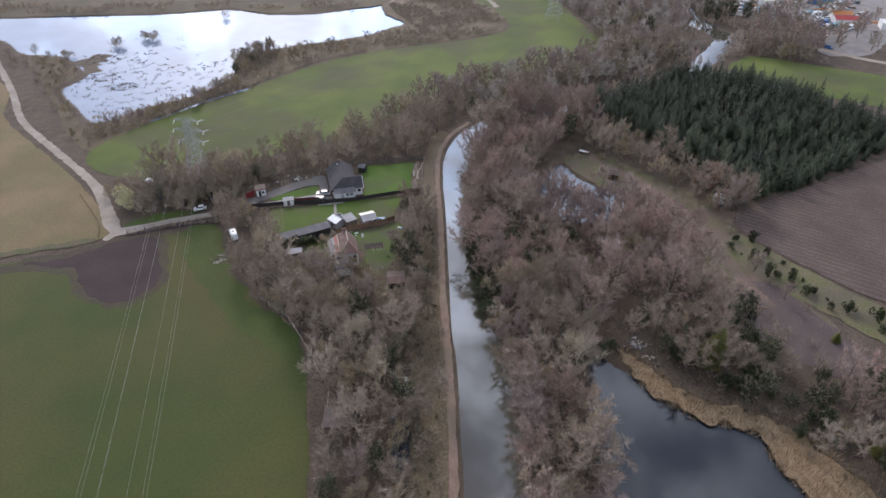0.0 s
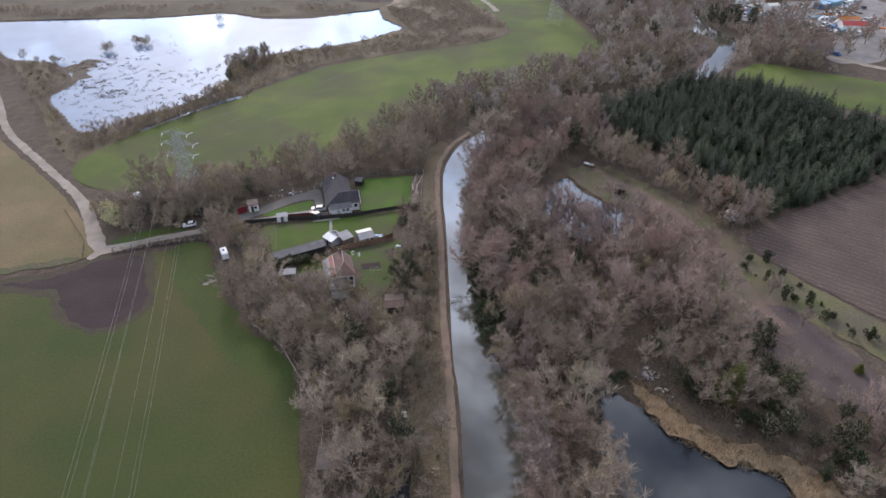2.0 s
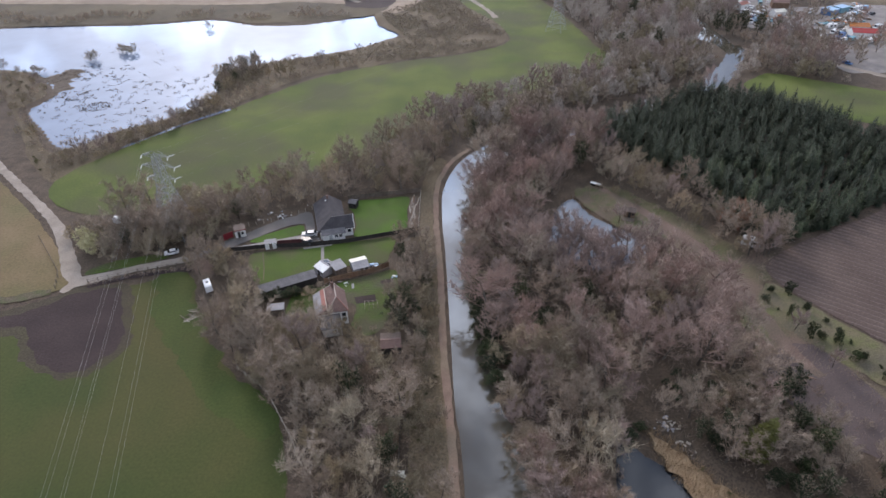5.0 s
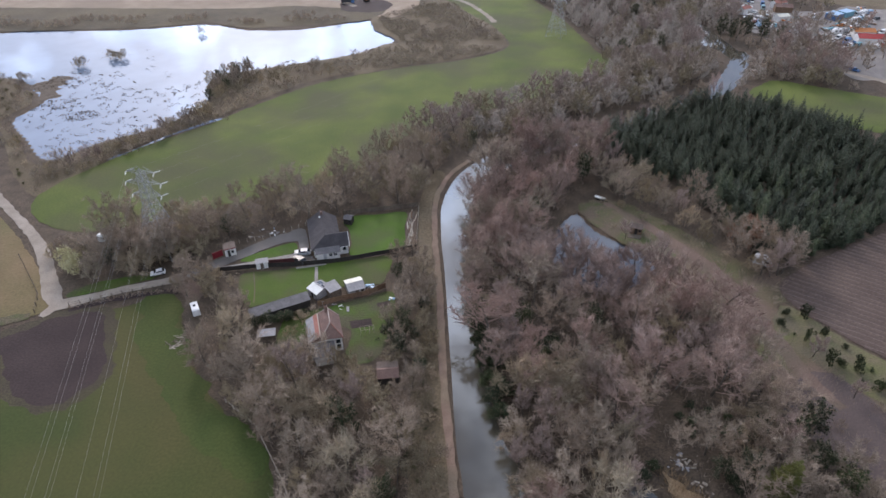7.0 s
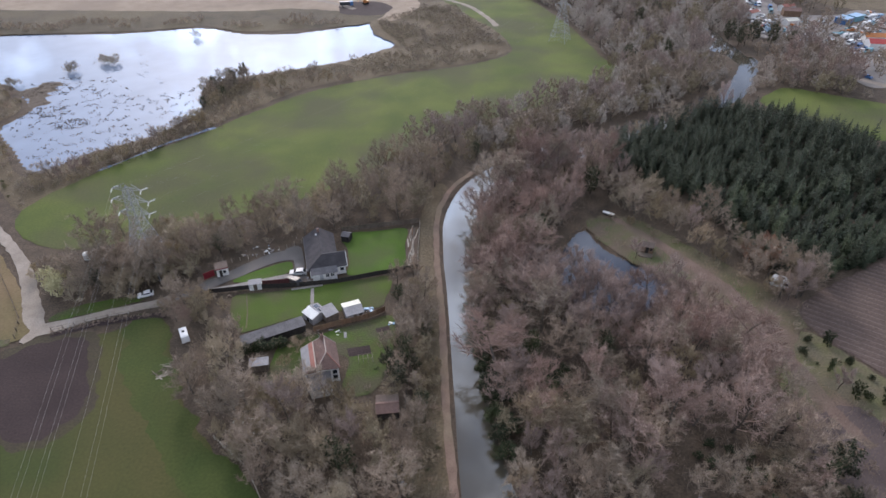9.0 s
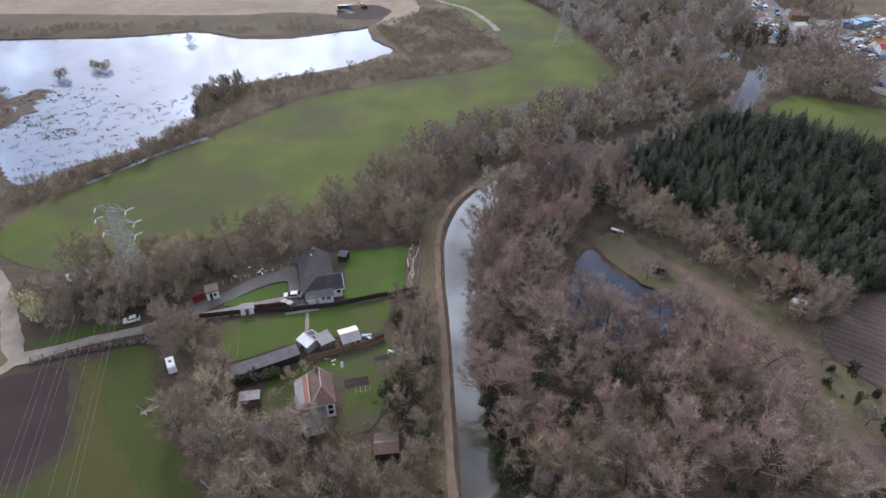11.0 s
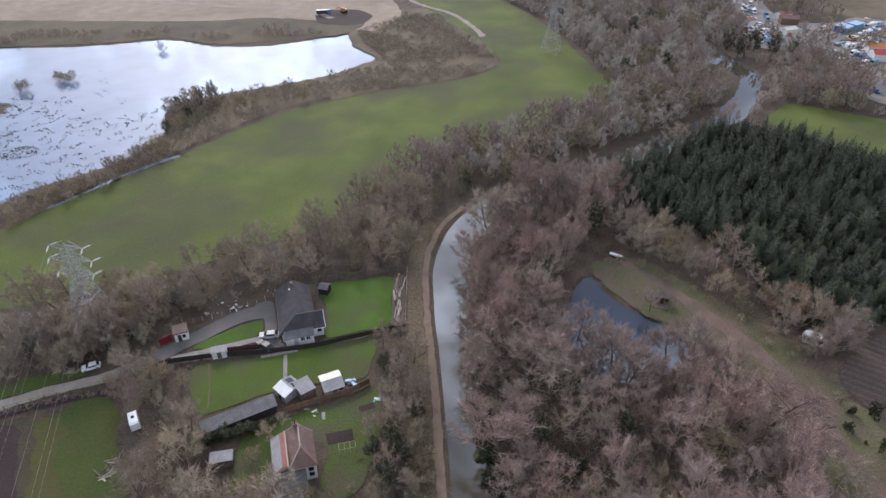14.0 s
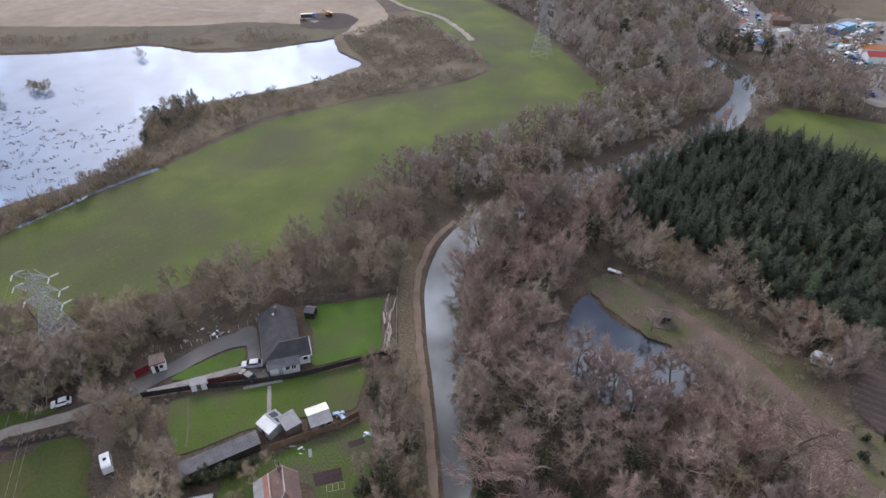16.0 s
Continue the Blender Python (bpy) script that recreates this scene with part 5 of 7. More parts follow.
M["wire"] = plain("aluminium_wire", (0.42, 0.42, 0.4), 0.5, 0.3, bump=0.0)
M["maroon"] = surface("maroon_boards", (0.085, 0.03, 0.03), (0.12, 0.045, 0.042), 1.5, 9.0, rough=0.85, bump=0.3, depth=0.02)
M["porcelain"] = plain("pale_insulator", (0.72, 0.73, 0.72), 0.3)
M["tyre"] = plain("tyre_rubber", (0.025, 0.025, 0.026), 0.85)
M["rim"] = plain("wheel_rim", (0.4, 0.4, 0.41), 0.4, 0.7)
PAINTS = {"white": (0.8, 0.8, 0.79), "blue": (0.06, 0.16, 0.36), "pale blue": (0.3, 0.48, 0.66), "silver": (0.45, 0.46, 0.47), "red": (0.42, 0.045, 0.035), "dark grey": (0.05, 0.052, 0.056), "orange": (0.55, 0.2, 0.05), "teal": (0.16, 0.33, 0.38)}
for key, c in PAINTS.items():
    M["paint " + key] = plain(key.replace(" ", "_") + "_car_paint", c, 0.42, grain=0.05, specular=0.5)


def wheels(top, x0, x1, half, r=0.32):
    for x in (x0, x1):
        for y in (-half, half):
            w = part("wheel", Geo().wheel(x, y, r, r, 0.2), M["tyre"], top)
            part("rim", Geo().wheel(x, y * 1.03, r, r * 0.6, 0.2), M["rim"], w)


def car(x, y, turn, colour, label, group=""):
    top = thing("car", label, "car", pose(x, y, 0.05, 0, 0, turn), group)
    body = part("body", Geo().profile([(-2.1, 0.35), (-2.15, 0.75), (-2.05, 0.92), (-0.9, 0.98), (1.7, 1.0), (2.1, 0.88), (2.12, 0.35)], -0.86, 0.86, 0.1), M["paint " + colour], top)
    part("cabin", Geo().profile([(-1.0, 0.96), (-0.35, 1.42), (1.2, 1.45), (1.85, 0.98)], -0.8, 0.8, 0.16), M["paint " + colour], top)
    part("windscreen", Geo().profile([(-1.08, 1.0), (-0.5, 1.36), (-0.4, 1.36), (-0.95, 1.0)], -0.72, 0.72, 0.1), M["glass"], top)
    part("rear_window", Geo().profile([(1.34, 1.37), (1.84, 1.02), (1.9, 1.04), (1.4, 1.4)], -0.68, 0.68, 0.08), M["glass"], top)
    for s in (-1, 1):
        part("side_window", Geo().profile([(-0.8, 1.03), (-0.35, 1.34), (1.1, 1.36), (1.55, 1.03)], min(s * 0.7, s * 0.8), max(s * 0.7, s * 0.8), 0.0), M["glass"], top)
        part("headlight", Geo().box(-2.17, s * 0.62 - 0.16, 0.66, -2.05, s * 0.62 + 0.16, 0.8), M["porcelain"], top)
    wheels(top, -1.3, 1.3, 0.78)
    return top


def van(x, y, turn, colour, label, group="", long_=5.0, high=2.2, z=0.0):
    top = thing("van", label, "van", pose(x, y, z + 0.02, 0, 0, turn), group)
    h = long_ / 2
    part("body", Geo().profile([(-h, 0.4), (-h - 0.05, 0.95), (-h + 0.75, 1.15), (-h + 1.25, high - 0.08), (-h + 1.6, high), (h, high), (h + 0.02, 0.4)], -0.95, 0.95, 0.1), M["paint " + colour], top)
    part("windscreen", Geo().profile([(-h + 0.7, 1.16), (-h + 1.16, high - 0.2), (-h + 1.26, high - 0.2), (-h + 0.8, 1.16)], -0.8, 0.8, 0.06), M["glass"], top)
    for s in (-1, 1):
        part("side_window", Geo().box(-h + 1.25, s * 0.9 - 0.02, 1.2, -h + 2.0, s * 0.9 + 0.02, high - 0.35), M["glass"], top)
    wheels(top, -h + 0.9, h - 1.0, 0.85, 0.35)
    return top


def caravan(x, y, turn, label, group="", colour="white", long_=5.2):
    top = thing("caravan", label, "caravan", pose(x, y, 0.02, 0, 0, turn), group)
    h = long_ / 2
    part("body", Geo().profile([(-h, 0.5), (-h - 0.12, 1.3), (-h + 0.25, 2.45), (-h + 0.6, 2.6), (h - 0.5, 2.6), (h, 2.35), (h + 0.05, 0.5)], -1.05, 1.05, 0.06), M["paint " + colour], top)
    for x0 in (-h + 0.7, 0.3):
        for s in (-1, 1):
            part("window", Geo().box(x0, s * 1.03 - 0.02, 1.3, x0 + 1.1, s * 1.03 + 0.02, 1.95), M["glass"], top)
    part("roof_light", Geo().box(-0.35, -0.35, 2.58, 0.35, 0.35, 2.68), M["glass"], top)
    part("drawbar", Geo().box(-h - 1.2, -0.06, 0.42, -h + 0.2, 0.06, 0.52), M["steel"], top)
    wheels(top, 0.25, 0.25 + 0.02, 0.9, 0.33)
    return top


def gable_shed(name, label, x, y, turn, wide, deep, eave, ridge, wall, roof, roof_two=None, door=None, over=0.15, category="shed"):
    """A small building with its ridge along x: walls, two roof slopes, ridge cap, a door and a window."""
    top = thing(name, label, category, pose(x, y, 0, 0, 0, turn))
    a0, b0 = wide / 2, deep / 2
    part("wall", Geo().solid([(-a0, -b0, -0.1), (a0, -b0, -0.1), (a0, b0, -0.1), (-a0, b0, -0.1), (-a0, -b0, eave), (a0, -b0, eave), (a0, b0, eave), (-a0, b0, eave), (-a0, 0, ridge), (a0, 0, ridge)],
                             [(0, 1, 5, 4), (2, 3, 7, 6), (1, 2, 6, 9, 5), (3, 0, 4, 8, 7), (3, 2, 1, 0), (4, 5, 9, 8), (6, 7, 8, 9)]), wall, top)
    drop = (ridge - eave) * over / b0
    for s, m in ((-1, roof), (1, roof_two or roof)):
        edge = [(-a0 - over, s * (b0 + over), eave - drop + 0.1), (a0 + over, s * (b0 + over), eave - drop + 0.1), (a0 + over, 0, ridge + 0.1), (-a0 - over, 0, ridge + 0.1)]
        part("roof", Geo().slab(edge if s < 0 else edge[::-1], 0.08), m, top)
    part("ridge_cap", Geo().box(-a0 - over, -0.1, ridge + 0.08, a0 + over, 0.1, ridge + 0.14), roof_two or roof, top)
    if door:
        part("door", Geo().box(-0.4, -b0 - 0.04, 0.0, 0.4, -b0, min(1.95, eave - 0.1)), door, top)
        part("window", Geo().box(a0 * 0.45, -b0 - 0.03, 1.0, a0 * 0.85, -b0, min(1.7, eave - 0.25)), M["glass"], top)
    return top


def mono_shed(name, label, x, y, turn, wide, deep, front, rear, wall, roof, over=0.12, door=None, category="shed"):
    """A small building with a single slope, falling to its front (-y)."""
    top = thing(name, label, category, pose(x, y, 0, 0, 0, turn))
    a0, b0 = wide / 2, deep / 2
    part("wall", Geo().solid([(-a0, -b0, -0.1), (a0, -b0, -0.1), (a0, b0, -0.1), (-a0, b0, -0.1), (-a0, -b0, front), (a0, -b0, front), (a0, b0, rear), (-a0, b0, rear)],
                             [(0, 1, 5, 4), (1, 2, 6, 5), (2, 3, 7, 6), (3, 0, 4, 7), (3, 2, 1, 0), (4, 5, 6, 7)]), wall, top)
    part("roof", Geo().slab([(-a0 - over, -b0 - over, front + 0.08), (a0 + over, -b0 - over, front + 0.08), (a0 + over, b0 + over, rear + 0.08), (-a0 - over, b0 + over, rear + 0.08)], 0.07), roof, top)
    if door:
        part("door", Geo().box(-0.42, -b0 - 0.04, 0.0, 0.42, -b0, min(1.95, front - 0.1)), door, top)
    return top


def fence(name, label, line, high, gap, post, rail, rails=2, boards=False, size=0.06):
    """Posts along a plan line with rails or close boards between them."""
    top = tagged(new(name), label, "fence")
    p = np.array(line, float)
    seg = np.linalg.norm(np.diff(p, axis=0), axis=1)
    total, cum = seg.sum(), np.r_[0, np.cumsum(seg)]
    count = max(1, int(round(total / gap)))
    at = [np.array([np.interp(total * k / count, cum, p[:, c]) for c in (0, 1)]) for k in range(count + 1)]
    x0, y0 = at[0]
    top.location = (x0, y0, 0)
    for k, q in enumerate(at):
        part("post", Geo().box(q[0] - x0 - size, q[1] - y0 - size, -0.2, q[0] - x0 + size, q[1] - y0 + size, high + 0.08), post, top)
        if k:
            a0, b0 = at[k - 1] - (x0, y0), q - (x0, y0)
            if boards:
                side = unit(np.array([-(b0 - a0)[1], (b0 - a0)[0]])) * 0.025
                c = [a0 - side, b0 - side, b0 + side, a0 + side]
                part("panel", Geo().solid([(*d, 0.02) for d in c] + [(*d, high) for d in c], [(3, 2, 1, 0), (4, 5, 6, 7), (0, 1, 5, 4), (1, 2, 6, 5), (2, 3, 7, 6), (3, 0, 4, 7)]), rail, top)
            else:
                for i in range(rails):
                    z = high * (0.45 + 0.5 * i / max(1, rails - 1))
                    part("rail", Geo().bar((*a0, z), (*b0, z), 0.035), rail, top)
    return top


# the bungalow
home = thing("bungalow", "white rendered bungalow with a dark tiled roof", "house", pose(-34.0, 162.2, 0, 0, 0, 14))
part("wall", Geo().box(-0.5, 1.9, -0.1, 8.4, 6.4, 2.55).box(-0.5, 6.4, -0.1, 6.6, 16.6, 2.55).solid(
    [(8.4, 1.9, 2.55), (8.4, 6.4, 2.55), (8.4, 4.15, 4.9), (7.9, 1.9, 2.55), (7.9, 6.4, 2.55), (7.9, 4.15, 4.9)], [(0, 1, 2), (5, 4, 3), (0, 2, 5, 3), (1, 4, 5, 2), (0, 3, 4, 1)]), M["render"], home)
roof = part("roof", Geo().slab([(-1.0, 1.5, 2.5), (8.8, 1.5, 2.5), (8.8, 4.15, 5.2), (3.0, 4.15, 5.2)], 0.14), M["tiles"], home)
part("roof", Geo().slab([(3.0, 4.15, 5.2), (8.8, 4.15, 5.2), (8.8, 6.8, 2.5), (7.0, 6.8, 2.5)], 0.14), M["tiles"], home)
part("roof", Geo().slab([(-1.0, 1.5, 2.5), (3.0, 4.15, 5.2), (3.0, 17.0, 5.2), (-1.0, 17.0, 2.5)], 0.14), M["tiles"], home)
part("roof", Geo().slab([(3.0, 4.15, 5.2), (7.0, 6.8, 2.5), (7.0, 17.0, 2.5), (3.0, 17.0, 5.2)], 0.14), M["tiles"], home)
part("gable_wall", Geo().solid([(-0.5, 16.6, 2.55), (6.6, 16.6, 2.55), (3.0, 16.6, 4.9), (-0.5, 16.4, 2.55), (6.6, 16.4, 2.55), (3.0, 16.4, 4.9)], [(0, 1, 2), (5, 4, 3), (0, 2, 5, 3), (1, 4, 5, 2), (0, 3, 4, 1)]), M["render"], home)
part("ridge_tiles", Geo().bar((3.0, 4.15, 5.22), (3.0, 17.0, 5.22), 0.12, 6), M["tiles"], home)
part("ridge_tiles", Geo().bar((3.0, 4.15, 5.22), (8.8, 4.15, 5.22), 0.12, 6), M["felt"], home)
part("hip_tiles", Geo().bar((-1.0, 1.5, 2.52), (3.0, 4.15, 5.22), 0.1, 6), M["tiles"], home)
part("verge", Geo().slab([(8.78, 1.5, 2.56), (8.92, 1.5, 2.56), (8.92, 4.15, 5.26), (8.78, 4.15, 5.26)], 0.22), M["white"], home, "white verge board")
part("gutter", Geo().bar((6.4, 1.42, 2.42), (8.8, 1.42, 2.42), 0.07, 6), M["white"], home)
part("gutter", Geo().bar((-1.08, 1.5, 2.42), (-1.08, 17.0, 2.42), 0.07, 6), M["felt"], home)
annex = part("annex", Geo().solid([(0, 0, -0.1), (6, 0, -0.1), (6, 2.0, -0.1), (0, 2.0, -0.1), (0, 0, 2.3), (6, 0, 2.3), (6, 2.0, 2.75), (0, 2.0, 2.75)], [(0, 1, 5, 4), (1, 2, 6, 5), (2, 3, 7, 6), (3, 0, 4, 7), (3, 2, 1, 0), (4, 5, 6, 7)]), M["render"], home, "white flat-roofed annex")
part("annex_roof", Geo().slab([(-0.25, -0.3, 2.36), (6.25, -0.3, 2.36), (6.25, 2.15, 2.95), (-0.25, 2.15, 2.95)], 0.1), M["felt"], annex, "grey felt roof")
for x0 in (3.25, 4.45):
    w = part("window", Geo().box(x0, -0.04, 1.15, x0 + 0.8, 0.01, 1.95), M["glass"], home)
    part("window_frame", Geo().box(x0 + 0.37, -0.07, 1.15, x0 + 0.43, -0.03, 1.95).box(x0 - 0.06, -0.07, 1.09, x0 + 0.86, -0.03, 1.15), M["white"], w)
part("door", Geo().box(1.75, -0.04, 0.0, 2.6, 0.01, 2.0), M["paint silver"], home, "grey panelled door")
part("window", Geo().box(7.0, 1.86, 1.1, 7.9, 1.91, 2.0), M["glass"], home)
for y0 in (3.0, 7.2, 10.4, 13.4):
    part("window", Geo().box(-0.54, y0, 1.0, -0.49, y0 + 1.3, 2.1), M["glass"], home)
for y0 in (8.2, 12.0):
    part("window", Geo().box(6.59, y0, 0.9, 6.64, y0 + 1.5, 2.1), M["glass"], home)
part("chimney", Geo().box(2.7, 14.4, 4.8, 3.3, 15.0, 6.1).box(2.65, 14.35, 6.0, 3.35, 15.05, 6.12), M["brown_tiles"], home)
part("satellite_dish", Geo().solid([(2.1, 13.4, 5.1), (2.5, 13.2, 5.0), (2.6, 13.5, 5.35), (2.25, 13.6, 5.4), (2.35, 13.5, 5.1)], [(0, 1, 4), (1, 2, 4), (2, 3, 4), (3, 0, 4)]), M["white"], home)

# the red-roofed cottage
cottage = thing("cottage", "old cottage with a patched red and grey roof", "house", pose(-29.8, 127.9, 0, 0, 0, 14.5))
part("wall", Geo().box(0.2, 0.3, -0.1, 6.9, 7.2, 3.9), M["render"], cottage)
part("main_roof", Geo().slab([(2.5, 0.0, 4.3), (7.2, 0.0, 3.8), (4.9, 2.4, 6.5)], 0.12), M["brown_tiles"], cottage)
part("main_roof", Geo().slab([(7.2, 0.0, 3.8), (7.2, 7.4, 3.8), (4.9, 7.4, 6.5), (4.9, 2.4, 6.5)], 0.12), M["brown_tiles"], cottage)
part("main_roof", Geo().slab([(2.5, 0.0, 4.3), (4.9, 2.4, 6.5), (4.9, 7.4, 6.5), (2.5, 7.4, 5.3)], 0.12), M["brown_tiles"], cottage)
part("side_roof", Geo().slab([(1.5, 0.6, 4.7), (2.5, 0.0, 5.1), (2.5, 7.4, 5.4), (1.5, 7.4, 4.9)], 0.12), M["red_tiles"], cottage, "red clay tile slope")
part("side_roof", Geo().slab([(-0.2, 0.0, 3.8), (1.5, 0.6, 4.68), (1.5, 7.4, 4.88), (-0.2, 7.4, 3.9)], 0.12), M["slate"], cottage, "grey sheeted slope")
part("hip_slope", Geo().slab([(-0.2, 0.0, 3.8), (2.5, 0.0, 3.85), (2.5, 0.0, 5.0), (1.5, 0.6, 4.66)], 0.1), M["brown_tiles"], cottage)
part("ridge_tiles", Geo().bar((4.9, 2.4, 6.52), (4.9, 7.4, 6.52), 0.13, 6), M["mortar"], cottage, "pale ridge tiles")
part("ridge_tiles", Geo().bar((2.5, 0.0, 5.05), (2.5, 7.4, 5.4), 0.13, 6), M["mortar"], cottage, "pale ridge tiles")
part("hip_tiles", Geo().bar((2.5, 0.0, 4.4), (4.9, 2.4, 6.52), 0.12, 6), M["mortar"], cottage, "pale hip tiles")
part("hip_tiles", Geo().bar((7.2, 0.0, 3.85), (4.9, 2.4, 6.52), 0.1, 6), M["red_tiles"], cottage)
part("verge", Geo().bar((4.9, 7.45, 6.5), (7.2, 7.45, 3.8), 0.09, 4), M["mortar"], cottage)
part("verge", Geo().bar((4.9, 7.45, 6.5), (-0.2, 7.45, 3.95), 0.09, 4), M["mortar"], cottage)
part("gable", Geo().solid([(0.2, 7.2, 3.9), (6.9, 7.2, 3.9), (4.9, 7.2, 6.3), (0.2, 6.9, 3.9), (6.9, 6.9, 3.9), (4.9, 6.9, 6.3)], [(0, 1, 2), (5, 4, 3), (0, 2, 5, 3), (1, 4, 5, 2), (0, 3, 4, 1)]), M["render"], cottage)
stack = part("chimney", Geo().box(4.2, 6.6, 5.2, 4.9, 7.3, 7.4), M["brown_tiles"], cottage, "dark brick chimney")
part("chimney_pot", Geo().bar((4.55, 6.95, 7.4), (4.55, 6.95, 7.9), 0.13, 8), M["black_timber"], stack)
part("lean_to_roof", Geo().slab([(0.4, -3.4, 2.4), (5.2, -3.4, 2.4), (5.2, 0.25, 3.3), (0.4, 0.25, 3.3)], 0.1), M["felt"], cottage, "grey lean-to roof")
part("lean_to_wall", Geo().box(0.6, -3.2, -0.1, 5.0, 0.3, 2.3), M["render"], cottage)
for x0, z0 in ((5.6, 2.2), (5.6, 0.8)):
    part("window", Geo().box(x0, 0.25, z0, x0 + 0.9, 0.31, z0 + 1.0), M["glass"], cottage)
part("window", Geo().box(6.88, 3.0, 1.0, 6.93, 4.2, 2.1), M["glass"], cottage)
part("aerial", Geo().bar((4.0, 7.3, 6.0), (4.0, 7.3, 8.6), 0.03).bar((3.6, 7.3, 8.4), (4.5, 7.3, 8.4), 0.02), M["steel"], cottage)

# sheds and huts
# summer house walls in roofing grey: the front's shade put into the colour
summer = gable_shed("summer_house", "pale summer house with shade-grey walls and a white and grey roof", -31.4, 149.4, -44, 3.7, 4.2, 1.75, 2.35, M["slate"], M["white"], M["slate"], M["glass"])
for x0 in (-1.5, 0.15):
    part("roof_light", Geo().slab([(x0, 1.75, 1.98), (x0, 0.4, 2.365), (x0 + 1.35, 0.4, 2.365), (x0 + 1.35, 1.75, 1.98)], 0.03), M["glass"], summer, "dark glazed roof light")
mono_shed("lean_to", "grey-roofed lean-to beside the summer house", -28.1, 149.2, 35, 3.0, 3.4, 2.0, 2.4, M["timber"], M["slate"])
gable_shed("garden_shed", "white garden shed with a cream and grey roof", -22.9, 150.5, 22, 4.0, 4.6, 1.7, 2.35, M["slate"], M["slate"], M["cream"], M["timber"])
gable_shed("small_shed", "small dark shed beside the lawn", -27.9, 180.8, -15, 2.2, 2.3, 1.8, 2.3, M["black_timber"], M["felt"], None, M["black_timber"])
hut = mono_shed("gate_hut", "white hut with a dark red roof edge", -57.6, 166.4, 22, 2.8, 2.6, 2.3, 2.6, M["render"], M["brown_felt"], 0.15)
part("door", Geo().box(-0.75, -1.34, 0.0, -0.05, -1.29, 1.9), M["black_timber"], hut, "dark open doorway")
part("window", Geo().box(0.2, -1.34, 0.9, 0.85, -1.29, 1.7), M["glass"], hut)
part("fascia", Geo().box(-1.55, -1.5, 2.25, 1.55, -1.44, 2.5), M["red_paint"], hut, "dark red fascia board")
gate = thing("red_gate", "red painted gate panels beside the hut", "gate", pose(-60.4, 164.6, 0, 0, 0, 40))
for k in range(3):
    part("panel", Geo().box(-1.3 + k * 0.9, -0.04, 0.05, -0.4 + k * 0.9, 0.04, 1.9), M["red_paint"], gate)
    part("post", Geo().box(-1.38 + k * 0.9, -0.07, -0.2, -1.28 + k * 0.9, 0.07, 2.0), M["red_paint"], gate)
mono_shed("coal_shed", "small white outhouse with a grey roof by the fence", -47.8, 160.4, 13, 2.9, 1.7, 1.7, 1.9, M["white"], M["slate"], 0.15, M["timber"])
mono_shed("long_shed", "long low shed with a grey sheet roof", -39.4, 142.6, 27, 13.6, 2.6, 2.0, 2.4, M["black_timber"], M["felt"], 0.2)
mono_shed("pale_shed", "low shed with a pale sheet roof", -40.4, 133.3, 9, 3.7, 1.9, 1.9, 2.2, M["timber"], M["slate"], 0.15)
mono_shed("low_shed", "low shed with a weathered grey roof under the trees", -20.9, 78.6, 2, 5.2, 4.2, 2.3, 2.7, M["timber"], M["brown_felt"], 0.2, M["black_timber"])
gable_shed("brown_shed", "brown timber shed with a felt roof", -12.9, 121.4, 6, 4.2, 3.4, 1.9, 2.6, M["black_timber"], M["brown_tiles"])
mono_shed("garden_hut", "brown timber garden hut with a weathered felt roof", -13.0, 121.9, 3, 4.0, 3.0, 2.0, 2.6, M["brown_timber"], M["brown_felt"], 0.2, M["black_timber"])
lodge = gable_shed("fishing_hut", "brown timber fishing hut on a small deck", 52.0, 174.2, -20, 3.0, 2.4, 2.0, 2.8, M["brown_timber"], M["brown_felt"], None, M["black_timber"])
part("deck", Geo().box(-2.0, -3.2, -0.35, 1.6, -1.2, 0.12), M["timber"], lodge, "weathered plank deck")
for x0 in (-1.8, 1.4):
    part("deck_post", Geo().box(x0, -3.1, -1.2, x0 + 0.12, -2.98, 0.6), M["brown_timber"], lodge)
part("plank", Geo().box(-0.5, -5.8, -0.2, 0.0, -3.1, -0.1), M["bare_wood"], lodge)

# gardens, paths and fences round the houses
sheet("lawn", ragged(spline([(-12, 186), (-12, 178), (-12, 169), (-19, 166.6), (-25.7, 165.0), (-26, 170), (-27.5, 177), (-29.5, 181), (-27.5, 184), (-20, 185)], 1.0), 0.15, 2), 0.02, M["lawn"], "bright mown lawn beside the bungalow", "lawn")
sheet("lawn", ragged(spline([(-53.8, 162.6), (-53, 164.6), (-47.5, 168.3), (-42, 171), (-40.4, 169), (-40.6, 167), (-43, 164.9), (-48, 163)], 0.7), 0.1, 2), 0.06, M["lawn"], "small bright lawn inside the drive's loop", "lawn")
sheet("lawn", ragged(spline([(-52, 157.4), (-45, 158.6), (-38.4, 159.8), (-27, 162.2), (-15.5, 164.6), (-14.8, 160), (-15.7, 156), (-17, 152.8), (-26, 151.5), (-35.2, 149.6), (-42, 146.5), (-47.5, 144.5), (-50, 148), (-51.8, 152)], 1.0), 0.2, 2), 0.0, M["dull_lawn"], "long garden lawn below the bungalow", "lawn")
sheet("lawn", ragged(spline([(-37, 141), (-28, 144.3), (-20, 147.5), (-14, 149.5), (-12.8, 143), (-14, 132), (-17, 126), (-22.5, 127), (-22.5, 136), (-31, 137.5), (-33, 128), (-38, 128), (-38.5, 135)], 1.0), 0.3, 2), -0.004, M["rough_grass"], "rough garden grass round the cottage", "lawn")
